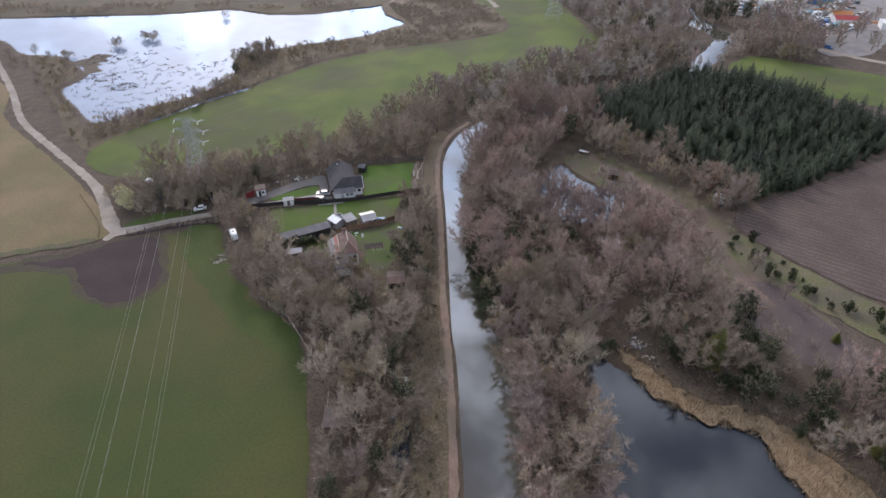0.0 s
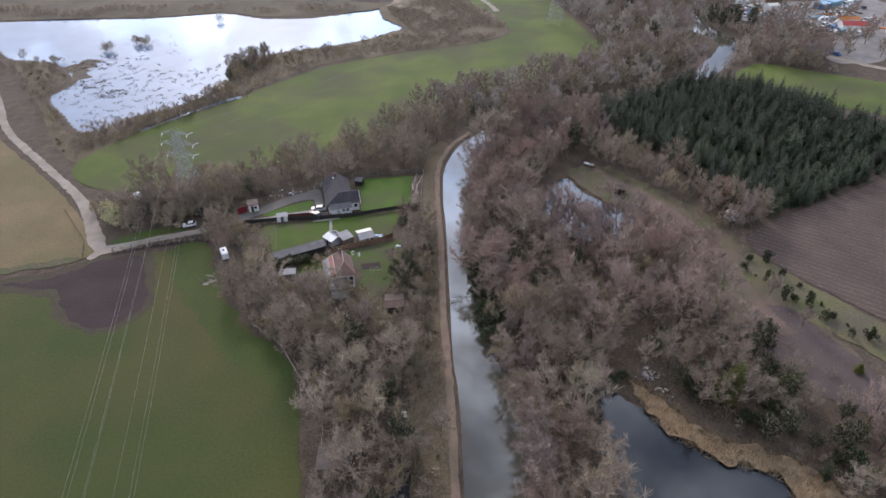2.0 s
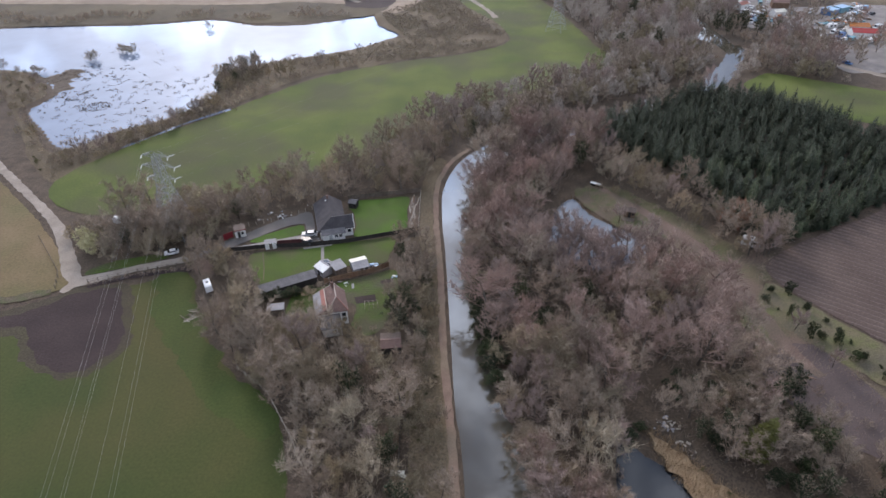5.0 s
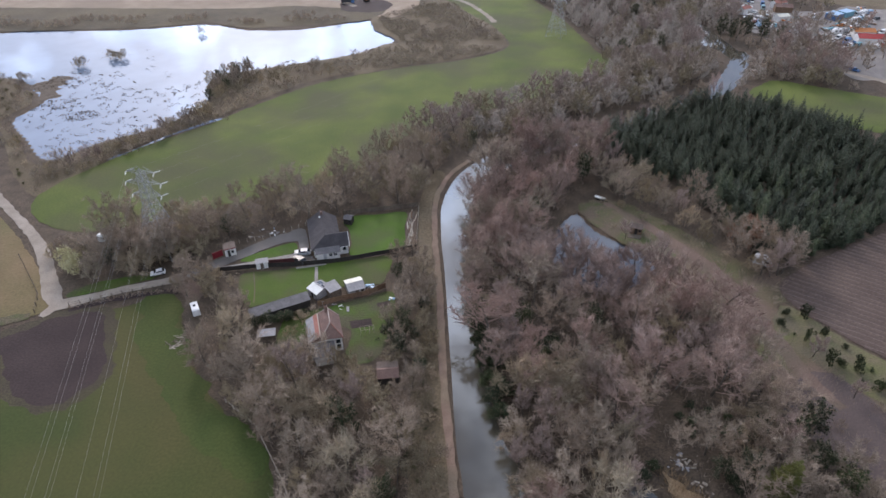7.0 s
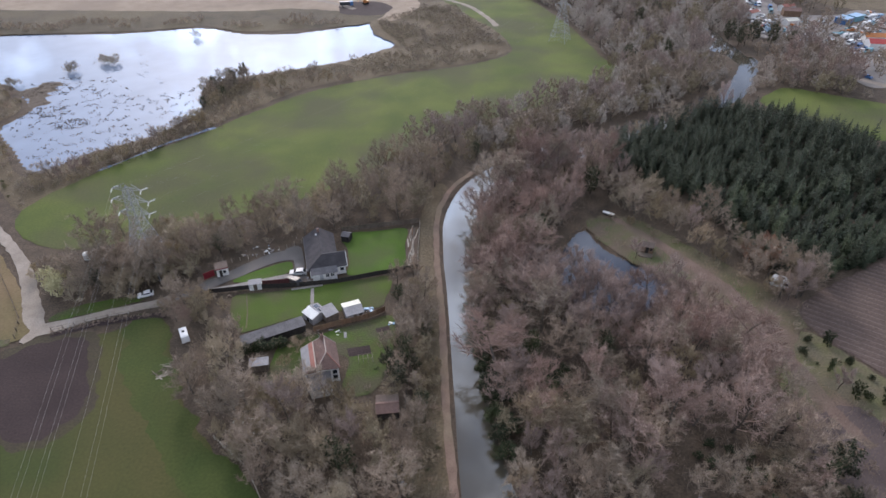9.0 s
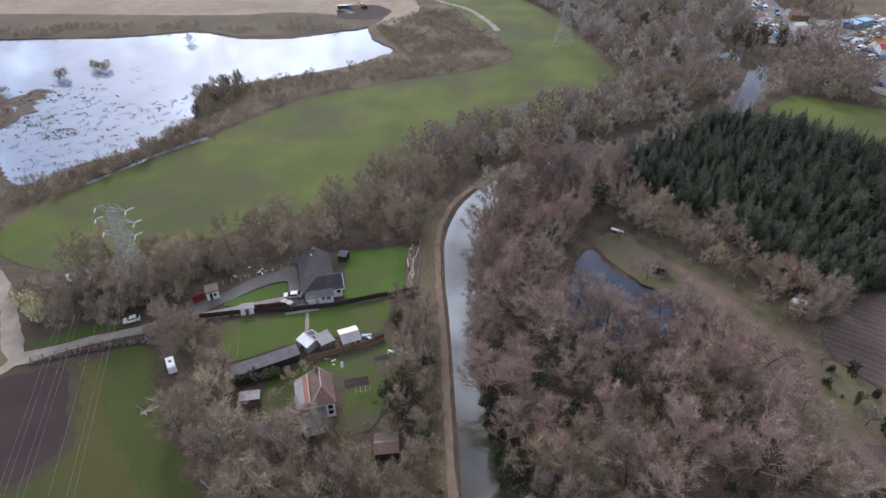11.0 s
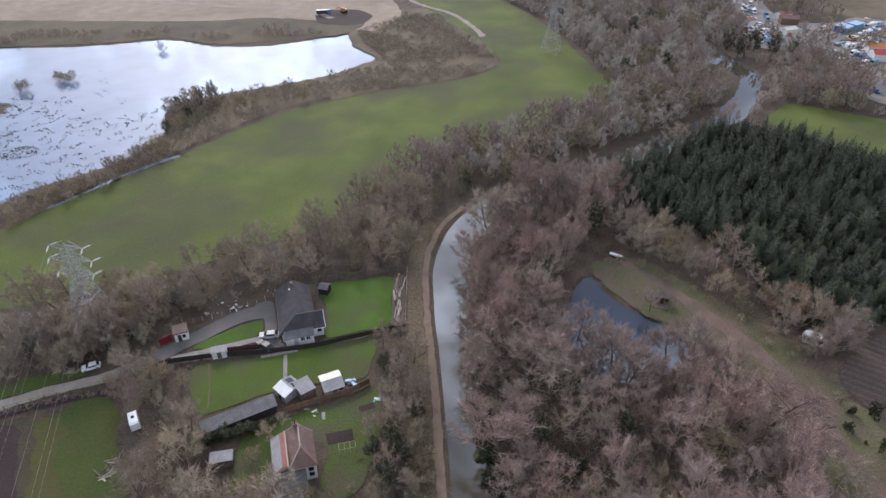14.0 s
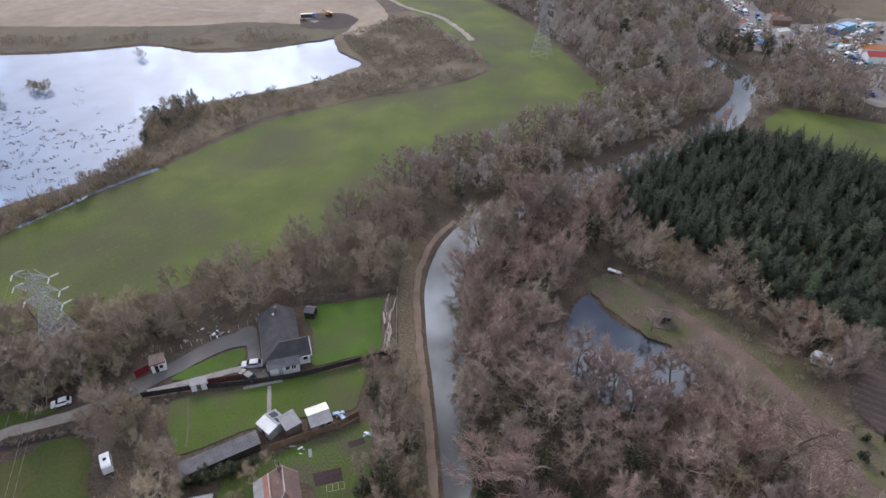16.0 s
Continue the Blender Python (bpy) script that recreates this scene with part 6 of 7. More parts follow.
sheet("vegetable_bed", np.array([(-23.0, 139.0), (-18.1, 140.0), (-17.5, 137.3), (-22.2, 136.5)]), 0.03, M["soil"], "dug brown vegetable bed", "soil")
sheet("vegetable_bed", np.array([(-17.3, 145.2), (-14.3, 146.2), (-13.9, 144.8), (-16.8, 143.9)]), 0.03, M["soil"], "small dug vegetable bed", "soil")
sheet("drive", ragged(spline([(-44, 176), (-40, 177.5), (-36.5, 166), (-34.5, 162), (-40, 161), (-40.6, 165), (-39.8, 168), (-41, 172)], 0.8), 0.15, 2), 0.05, M["drive"], "worn gravel forecourt beside the bungalow", "drive")
strip("garden_path", [(-58, 159.6), (-49.5, 162.2), (-44, 164.0), (-40.2, 165.2)], 1.6, 0.07, M["paving"], "pale concrete path along the fence", "path", 0.05)
strip("garden_path", [(-33.9, 159.9), (-33.3, 156), (-32.6, 152)], 0.8, 0.03, M["paving"], "narrow pale garden path over the lawn", "path", 0.05)
strip("garden_path", [(-39, 159.6), (-36, 160.2), (-31.5, 161.2)], 0.8, 0.034, M["paving"], "narrow pale garden path along the fence", "path", 0.05)
strip("worn_strip", [(-49.5, 158), (-47.6, 151), (-46.6, 146)], 0.35, 0.02, M["verge"], "thin worn line over the lawn", "path", 0.1)
sheet("side_bed", ragged(np.array([(-11.7, 185.8), (-8.6, 187), (-8.7, 168.2), (-11.6, 168.2)]), 0.1, 2), 0.01, M["bracken"], "bare side bed with stacked timber", "soil")
fence("board_fence", "low black board fence between the two gardens", [(-58.5, 158.4), (-49, 159.9), (-39.8, 160.4), (-28.2, 161.9), (-18, 164.9), (-8.4, 167.6)], 1.3, 2.4, M["black_timber"], M["black_timber"], boards=True)
fence("board_fence", "dark maroon board fence beside the forecourt", [(-46.2, 161.2), (-43, 161.6), (-39.9, 162.0)], 1.5, 1.6, M["maroon"], M["maroon"], boards=True)
fence("board_fence", "weathered board fence behind the lawn", [(-30, 184.8), (-20, 186.8), (-8.5, 189)], 1.5, 2.4, M["timber"], M["timber"], boards=True)
fence("rail_fence", "bleached post and rail fence by the towpath", [(-8.2, 188.6), (-8.3, 178), (-8.4, 168)], 1.2, 2.2, M["bare_wood"], M["bare_wood"])
fence("rail_fence", "post and rail fence along the drive", [(-58.5, 170.4), (-51, 173), (-44.2, 176.9), (-40, 179.5)], 1.1, 2.0, M["bare_wood"], M["timber"])
fence("board_fence", "brown board fence behind the sheds", [(-31, 144.4), (-26, 146.4), (-20, 148.3), (-15.5, 151.2)], 1.5, 2.2, M["brown_timber"], M["brown_timber"], boards=True)
fence("rail_fence", "old post and rail fence along the lane", [(-90.2, 145.4), (-85, 147.4), (-79, 149.6), (-70, 151.9), (-65.5, 151.5)], 1.2, 2.4, M["timber"], M["timber"])
fence("rail_fence", "old post and rail fence by the farm track", [(-113, 165.5), (-105, 156), (-99.5, 149.3), (-97.3, 143.2)], 1.2, 2.4, M["timber"], M["timber"])
fence("board_fence", "dark board fence beside the towpath verge", [(-9.6, 80), (-9.8, 100), (-9.6, 118), (-9.5, 126)], 1.1, 2.5, M["black_timber"], M["black_timber"], boards=True)
fence("rail_fence", "broken bleached fence at the pasture edge", [(-44.8, 115.6), (-37.2, 109.2), (-29.5, 96.9), (-27.2, 92), (-24.2, 87.5), (-23.7, 80.7), (-18.3, 80.5)], 1.0, 2.6, M["bare_wood"], M["bare_wood"], size=0.09)
frame_ob = thing("bean_frame", "pale wooden bean frames in the garden", "plant frame", pose(-18.4, 134.6, 0, 0, 0, 10))
for k in range(4):
    part("pole", Geo().bar((-1.5 + k, 0, 0), (-1.5 + k, 0, 1.4), 0.04), M["bare_wood"], frame_ob)
    part("pole", Geo().bar((-1.5 + k, 1.4, 0), (-1.5 + k, 1.4, 1.4), 0.04), M["bare_wood"], frame_ob)
    part("crossbar", Geo().bar((-1.5 + k, 0, 1.35), (-1.5 + k, 1.4, 1.35), 0.035), M["bare_wood"], frame_ob)
part("top_bar", Geo().bar((-1.5, 0, 1.4), (1.5, 0, 1.4), 0.035), M["bare_wood"], frame_ob)
part("top_bar", Geo().bar((-1.5, 1.4, 1.4), (1.5, 1.4, 1.4), 0.035), M["bare_wood"], frame_ob)


def heap(name, label, category, x, y, items, spread, size, mats, seed, slim=1.0):
    """A loose heap of boards, sacks and oddments."""
    r = np.random.RandomState(seed)
    top = thing(name, label, category, pose(x, y, 0, 0, 0, r.rand() * 360))
    for k in range(items):
        s = size * (0.4 + 0.9 * r.rand())
        l, w, h = s * (0.6 + r.rand()) / slim, s * (0.3 + 0.4 * r.rand()) * slim, s * (0.15 + 0.3 * r.rand()) * slim
        g = Geo().solid([(-l, -w, 0), (l, -w, 0), (l, w, 0), (-l, w, 0), (-l * 0.8, -w * 0.8, h), (l * 0.9, -w * 0.7, h), (l * 0.8, w * 0.85, h * 0.9), (-l * 0.9, w * 0.8, h)], [(3, 2, 1, 0), (4, 5, 6, 7), (0, 1, 5, 4), (1, 2, 6, 5), (2, 3, 7, 6), (3, 0, 4, 7)])
        part("piece", g, mats[r.randint(len(mats))], top, at=pose(r.normal(0, spread), r.normal(0, spread * 0.6), 0.01 + 0.1 * r.rand(), r.normal(0, 8), r.normal(0, 8), r.rand() * 360))
    return top


heap("clutter_heap", "heap of white sheets and scrap by the drive", "clutter", -48.5, 176.4, 12, 1.6, 0.42, [M["white"], M["slate"], M["timber"], M["paint pale blue"]], 1)
heap("clutter_heap", "scatter of pale scrap by the trees", "clutter", -53.5, 175.0, 10, 1.6, 0.3, [M["slate"], M["bare_wood"]], 2)
heap("clutter_heap", "scatter of pale scrap behind the bungalow", "clutter", -38.2, 182.5, 10, 1.5, 0.32, [M["white"], M["slate"], M["bare_wood"]], 3)
def board_stack(x, y, count, seed):
    """Long boards laid side by side in a loose stack."""
    r = np.random.RandomState(seed)
    top = thing("timber_stack", "stacked bleached boards lying along the side bed", "timber stack", pose(x, y, 0.02, 0, 0, r.normal(0, 2)), "timber stacks")
    for k in range(count):
        long_, wide = 1.6 + 1.3 * r.rand(), 0.1 + 0.06 * r.rand()
        part("board", Geo().box(-wide, -long_, 0, wide, long_, 0.07), M[("bare_wood", "timber", "bare_wood", "brown_timber")[r.randint(4)]], top, at=pose(r.normal(0, 0.45), r.normal(0, 0.8), 0.08 * (k % 4), 0, 0, r.normal(0, 6)))
    return top


for k, y in enumerate((171.5, 175.5, 179.5, 183.5)):
    board_stack(-10.4, y, 9, 130 + k)
heap("clutter_heap", "blue tarpaulins and white tubs beside the shed", "clutter", -19.3, 151.9, 7, 0.7, 0.6, [M["paint pale blue"], M["white"], M["timber"]], 6)
heap("clutter_heap", "white garden chairs and tubs on the grass", "clutter", -13.8, 147.2, 4, 0.5, 0.4, [M["white"], M["paint pale blue"]], 7)
heap("clutter_heap", "garden tools and white tubs behind the sheds", "clutter", -25.5, 144.2, 6, 1.4, 0.5, [M["slate"], M["timber"], M["white"]], 8)
heap("clutter_heap", "scrap and a yellow tub among the trees", "clutter", -40.3, 119.9, 4, 0.6, 0.5, [M["cream"], M["black_timber"]], 9)
heap("clutter_heap", "white tub among the trees", "clutter", -37.7, 116.6, 1, 0.1, 0.6, [M["white"]], 10)
heap("log_pile", "pile of bleached cut branches by the pasture", "log pile", -60.5, 132.5, 26, 1.3, 0.42, [M["bare_wood"], M["timber"]], 11, 0.4)
heap("clutter_heap", "pale planks by the boundary fence", "clutter", -9.6, 105.5, 5, 0.5, 0.8, [M["slate"], M["cream"]], 12)
heap("clutter_heap", "grey sheets by the boundary fence", "clutter", -9.4, 90, 5, 0.5, 0.8, [M["slate"], M["cream"]], 13)
heap("rubble_heap", "pale broken stones on the pond bank", "rubble", 40.5, 100, 30, 1.5, 0.38, [M["bare_wood"], M["slate"], M["timber"]], 14)
heap("rubble_heap", "pale broken stones on the pond bank", "rubble", 42.6, 95.2, 22, 1.2, 0.34, [M["bare_wood"], M["timber"]], 15)
heap("log_pile", "brown brush pile in the cleared patch", "log pile", 71.5, 111.5, 24, 1.2, 0.45, [M["brown_timber"], M["timber"]], 16, 0.45)
heap("clutter_heap", "pale wrecked trailer parts among the trees", "clutter", 80.7, 159.4, 6, 1.0, 0.9, [M["slate"], M["cream"]], 17)
heap("clutter_heap", "terrace furniture and pots by the bungalow", "clutter", -36.5, 162.4, 7, 0.8, 0.4, [M["timber"], M["slate"], M["brown_timber"]], 19)
boat = thing("rowing_boat", "white rowing boat on a dark trailer", "boat", pose(45.8, 192.0, 0.35, 0, 0, -35))
part("hull", Geo().solid([(-1.6, -0.5, 0.5), (1.2, -0.5, 0.5), (2.0, 0, 0.55), (1.2, 0.5, 0.5), (-1.6, 0.5, 0.5), (-1.4, -0.3, 0), (1.1, -0.25, 0), (1.1, 0.25, 0), (-1.4, 0.3, 0), (-1.5, -0.4, 0.3), (1.15, -0.4, 0.3), (1.8, 0, 0.35), (1.15, 0.4, 0.3), (-1.5, 0.4, 0.3)],
     [(0, 1, 6, 5), (1, 2, 6), (2, 3, 7), (2, 7, 6), (3, 4, 8, 7), (4, 0, 5, 8), (5, 6, 7, 8), (9, 10, 11, 12, 13), (0, 9, 10, 1), (1, 10, 11, 2), (2, 11, 12, 3), (3, 12, 13, 4), (4, 13, 9, 0)]), M["white"], boat)
part("trailer", Geo().box(-1.5, -0.35, -0.25, 1.4, 0.35, -0.05).box(1.3, -0.05, -0.25, 2.6, 0.05, -0.15), M["black_timber"], boat)
for s in (-0.55, 0.55):
    part("wheel", Geo().wheel(-0.3, s, -0.1, 0.25, 0.14), M["tyre"], boat)

car(-38.3, 165.6, 5, "silver", "silver car parked on the forecourt")
car(-38.6, 162.3, -38, "dark grey", "dark grey car parked by the fence")
car(-73.6, 157.6, 22, "white", "small white car parked on the lane verge").scale = (0.84, 0.9, 0.9)
caravan(80.2, 158.6, -28, "old pale caravan among bare trees beside the spruces", long_=4.6)
caravan(-59.2, 142.6, -62, "white touring caravan under bare trees", long_=4.2).scale = (0.85, 0.8, 0.85)
tank = thing("oil_tank", "white domed tank among the trees", "tank", pose(-94.8, 173.5, 0))
part("drum", Geo().bar((0, 0, 0), (0, 0, 1.6), 1.1, 14), M["white"], tank)
part("dome", Geo().solid([(1.1 * math.cos(6.283 * i / 14), 1.1 * math.sin(6.283 * i / 14), 1.6) for i in range(14)] + [(0.6 * math.cos(6.283 * i / 14), 0.6 * math.sin(6.283 * i / 14), 2.0) for i in range(14)],
     [tuple(range(14, 28))] + [(i, (i + 1) % 14, 14 + (i + 1) % 14, 14 + i) for i in range(14)]), M["white"], tank)
lorry = thing("lorry", "tipper lorry with a blue cab on dug earth", "lorry", pose(-57.5, 428.5, 0.03, 0, 0, 185))
part("cab", Geo().profile([(-4, 0.6), (-4.05, 1.7), (-3.8, 2.8), (-2.4, 2.9), (-2.3, 0.6)], -1.2, 1.2, 0.08), M["paint blue"], lorry)
part("tipper_body", Geo().profile([(-2.1, 1.2), (-2.2, 2.7), (4.0, 2.6), (3.8, 1.2)], -1.25, 1.25), M["paint dark grey"], lorry)
part("windscreen", Geo().box(-4.08, -1.0, 1.75, -3.85, 1.0, 2.6), M["glass"], lorry)
part("chassis", Geo().box(-3.6, -0.5, 0.6, 3.8, 0.5, 1.2), M["tyre"], lorry)
wheels(lorry, -3.1, 2.4, 1.05, 0.5)
digger = thing("digger", "yellow excavator on the dug earth", "excavator", pose(-46.5, 433, 0.03, 0, 0, 30))
part("track_frame", Geo().box(-1.6, -1.3, 0, 1.6, -0.8, 0.8).box(-1.6, 0.8, 0, 1.6, 1.3, 0.8), M["tyre"], digger)
part("cab", Geo().profile([(-1.3, 0.9), (-1.3, 2.6), (0.3, 2.7), (0.5, 0.9)], -1.1, 0.2), M["paint orange"], digger)
part("engine_box", Geo().box(-0.2, -1.1, 0.9, 1.8, 1.1, 1.8), M["paint orange"], digger)
part("boom", Geo().bar((-1.0, 0.6, 1.4), (-3.2, 0.6, 3.6), 0.2).bar((-3.2, 0.6, 3.6), (-4.8, 0.6, 1.6), 0.16), M["paint orange"], digger)


# ---- pylons and wires ----
def pylon(x, y, turn, high, label, tension):
    """A lattice tower with three pairs of arms. Returns the wires' ends, arm by arm."""
    top = thing("pylon", label, "pylon", pose(x, y, 0, 0, 0, turn))
    half = lambda z: 4.3 - (4.3 - 1.25) * z / (high * 0.62) if z < high * 0.62 else 1.25 - 0.6 * (z - high * 0.62) / (high * 0.38)
    levels = [high * q for q in (0.0, 0.11, 0.21, 0.3, 0.385, 0.465, 0.545, 0.62, 0.7, 0.77, 0.84, 0.905, 0.97)]
    signs = [(-1, -1), (1, -1), (1, 1), (-1, 1)]
    for sx, sy in signs:
        g = Geo().pipe([(sx * half(z), sy * half(z), z - 0.2 * (z == 0)) for z in levels], 0.09)
        part("leg", g, M["steel"], top)
    for k in range(4):
        (ax, ay), (bx, by) = signs[k], signs[(k + 1) % 4]
        for z0, z1 in zip(levels, levels[1:]):
            h0, h1 = half(z0), half(z1)
            for lower, upper in (((ax * h0, ay * h0, z0), (bx * h1, by * h1, z1)), ((bx * h0, by * h0, z0), (ax * h1, ay * h1, z1)), ((ax * h1, ay * h1, z1), (bx * h1, by * h1, z1))):
                part("brace", Geo().bar(lower, upper, 0.042, 3), M["steel"], top)
    ends = []
    for q, reach in ((0.7, 3.9), (0.84, 4.7), (0.965, 3.7)):
        for s in (-1, 1):
            z = high * q
            h = half(z)
            tip = (s * reach, 0, z)
            g = Geo()
            for sy in (-1, 1):
                g.bar((s * h, sy * h, z), tip, 0.07, 3).bar((s * h, sy * h, z + 1.1), tip, 0.06, 3)
                for u in (0.35, 0.7):
                    p = (s * (h + (reach - h) * u), sy * h * (1 - u), z)
                    g.bar(p, (s * (h + (reach - h) * u), sy * h * (1 - u), z + 1.1 * (1 - u)), 0.04, 3)
            part("crossarm", g, M["steel"], top)
            ends.append((top.matrix_basis @ Vector(tip), s))
    part("peak", Geo().bar((-0.5, 0, high * 0.97), (0, 0, high + 0.3), 0.07).bar((0.5, 0, high * 0.97), (0, 0, high + 0.3), 0.07), M["steel"], top)
    ends.append((top.matrix_basis @ Vector((0, 0, high + 0.3)), 0))
    return top, ends


def insulators(tower, ends, ways):
    for p, s in ends:
        if s:
            for w in ways:
                a0 = tower.matrix_basis.inverted() @ p
                b0 = tower.matrix_basis.inverted() @ (p + w)
                g = Geo().bar(a0, b0, 0.05, 4)
                for k in range(5):
                    c = a0 + (b0 - a0) * (0.2 + 0.15 * k)
                    d = (b0 - a0).normalized() * 0.06
                    g.bar(c - d, c + d, 0.17, 8)
                part("insulator", g, M["porcelain"], tower)


def span(a0, b0, sag, r=0.013, name="power_line"):
    """One hanging wire."""
    n = 26
    at = lambda t: (a0[0] + (b0[0] - a0[0]) * t, a0[1] + (b0[1] - a0[1]) * t, a0[2] + (b0[2] - a0[2]) * t - 4 * sag * t * (1 - t))
    g = Geo().pipe([at(k / n) for k in range(n + 1)], r, 3)
    return tagged(part(name, g, M["wire"]), "thin aluminium power line strung from the pylon", "power line", "power lines")


near_tower, near_ends = pylon(-75.6, 168.2, -10, 24.5, "grey steel lattice pylon with six arms", True)
far_tower, far_ends = pylon(58.6, 357.0, -30, 25.0, "grey steel lattice pylon in the meadow", False)
south, north_east = Vector((0.25, -0.968, -0.08)).normalized() * 1.9, Vector((0.578, 0.815, -0.08)).normalized() * 1.9
insulators(near_tower, near_ends, (south, north_east))
insulators(far_tower, far_ends, (Vector((0, 0, -1.4)),))
for (p, s), (q, _) in zip(near_ends, far_ends):
    here = p + (south if s else Vector())
    span(here, here + Vector((0.233, -0.972, 0)) * 260 + Vector((0, 0, 0.5)), 4.0)
    span(p + (north_east if s else Vector()), q + (Vector((0, 0, -1.4)) if s else Vector()), 5.5, 0.003)
    span(q + (Vector((0, 0, -1.4)) if s else Vector()), q + Vector((-0.05, 0.998, 0)) * 240 + (Vector((0, 0, -1.4)) if s else Vector()), 5.5, 0.003)

# ---- the vehicle yard ----
yard_rng = np.random.RandomState(77)
for k, (x, y, turn, what, colour) in enumerate((
        (173, 405, 20, "van", "white"), (176.5, 402, 20, "van", "white"), (178, 407, 15, "car", "silver"), (170, 386, 10, "van", "white"), (174, 382.5, 15, "van", "white"), (183, 394, 60, "car", "white"),
        (186, 404, 70, "van", "teal"), (188, 408, 70, "car", "dark grey"), (189.5, 413, 70, "van", "blue"), (186, 420, 75, "van", "white"), (189, 426, 75, "car", "white"), (184, 430, 75, "van", "silver"), (188, 436, 75, "car", "red"),
        (185, 442, 75, "van", "white"), (192, 447, 75, "car", "silver"), (169, 368.5, 80, "caravan", "pale blue"), (173, 367, 80, "caravan", "white"), (165, 367.5, 85, "van", "white"), (177.5, 369, 60, "car", "teal"), (177, 354, 100, "van", "pale blue"),
        (181, 353, 95, "caravan", "white"), (184, 356, 90, "car", "silver"), (196, 332, 30, "van", "white"), (198.5, 335, 30, "car", "silver"), (201, 333, 30, "van", "teal"), (195.5, 336.5, 35, "car", "blue"), (203, 355, 10, "caravan", "white"),
        (207, 357, 10, "van", "silver"), (211, 355, 15, "car", "blue"), (199, 346, 40, "van", "white"), (205, 349, 10, "car", "white"), (181.5, 299.8, 120, "car", "blue"), (216, 345, 20, "van", "white"), (220, 352, 15, "car", "dark grey"), (208, 330, 30, "van", "white"), (213, 333, 30, "car", "red"), (204, 327, 35, "car", "white"), (200, 340, 40, "van", "blue"), (193, 341, 40, "car", "white"), (190, 346, 45, "van", "silver"), (226, 354, 20, "van", "white"), (230, 352, 20, "car", "silver"), (218, 366, 10, "van", "white"), (212, 368, 10, "car", "orange"), (224, 376, 25, "caravan", "white"), (206, 385, 30, "van", "white"), (178, 396, 50, "car", "white"), (180, 385, 40, "van", "silver"), (171, 377, 20, "car", "red"), (176, 414, 60, "car", "white"), (179, 421, 70, "van", "white"), (182, 448, 70, "car", "teal"), (236, 390, 30, "caravan", "white"), (232, 388, 25, "van", "silver"), (240, 392, 30, "car", "white"))):
    label = f"{colour} {what} parked in the cluttered yard"
    if what == "car":
        car(x, y, turn, colour, label, "yard vehicles")
    elif what == "van":
        van(x, y, turn, colour, label, "yard vehicles")
    else:
        caravan(x, y, turn, label, "yard vehicles", colour)
for k in range(24):
    u = yard_rng.rand()
    if k < 12:
        x, y, turn = 166 + 24 * u + yard_rng.normal(0, 2.5), 372 + 68 * u + yard_rng.normal(0, 3.0), 60 + yard_rng.normal(0, 25)
    else:
        x, y, turn = 199 + 44 * u + yard_rng.normal(0, 3.5), 334 + 64 * u + yard_rng.normal(0, 4.5), 25 + yard_rng.normal(0, 25)
    colour = ("white", "silver", "white", "pale blue", "dark grey", "red", "blue", "teal")[yard_rng.randint(8)]
    if k % 3 == 0:
        van(x, y, turn, colour, f"{colour} van parked in the cluttered yard", "yard vehicles")
    else:
        car(x, y, turn, colour, f"{colour} car parked in the cluttered yard", "yard vehicles")
gable_shed("workshop", "terracotta-roofed workshop beside parked vans", 172, 397, 30, 7, 5, 2.8, 3.8, M["render"], M["red_tiles"])
gable_shed("workshop", "terracotta-roofed store at the yard's end", 197, 409, 20, 8, 5, 2.8, 3.8, M["render"], M["red_tiles"])
gable_shed("workshop", "pale-roofed store near the river", 186, 381, 15, 7, 5, 2.6, 3.5, M["render"], M["cream"])
gable_shed("workshop", "red-roofed workshop in the yard", 210, 339, -12, 12, 7, 3.2, 4.6, M["render"], M["paint red"])
gable_shed("workshop", "orange-roofed workshop in the yard", 213, 350, -10, 10, 6, 3.0, 4.2, M["render"], M["paint orange"])
mono_shed("container", "blue steel container in the yard", 216, 383, 35, 8, 6, 2.8, 3.2, M["paint blue"], M["paint pale blue"], category="container")
mono_shed("container", "pale blue steel container in the yard", 225, 388, 30, 8, 5, 2.8, 3.0, M["paint teal"], M["paint pale blue"], category="container")
gable_shed("workshop", "brown-roofed workshop in the yard", 195, 399, -14, 9, 6, 3.0, 4.2, M["brown_timber"], M["brown_tiles"])
gable_shed("workshop", "white-roofed workshop beside the field", 232, 330, -20, 16, 9, 3.4, 4.4, M["render"], M["white"])
mono_shed("stable", "low white stable by the far wood", 150, 430, -8, 18, 6, 2.6, 3.2, M["render"], M["slate"])
for k in range(24):
    x, y = ((184, 390), (179, 378), (226, 380), (215, 372), (235, 396), (210, 352), (203, 345), (243, 404), (188, 375), (200, 362), (206, 366), (214, 362), (222, 368), (230, 372), (228, 360), (236, 380), (193, 350), (190, 340), (222, 342), (176, 376), (196, 385), (180, 415), (206, 342), (164, 380))[k]
    heap("scrap_heap", "heap of mixed scrap in the yard", "scrap", x, y, 7, 2.2, 1.6, [M["slate"], M["white"], M["timber"], M["paint orange"], M["paint teal"], M["felt"], M["brown_timber"]], 100 + k)

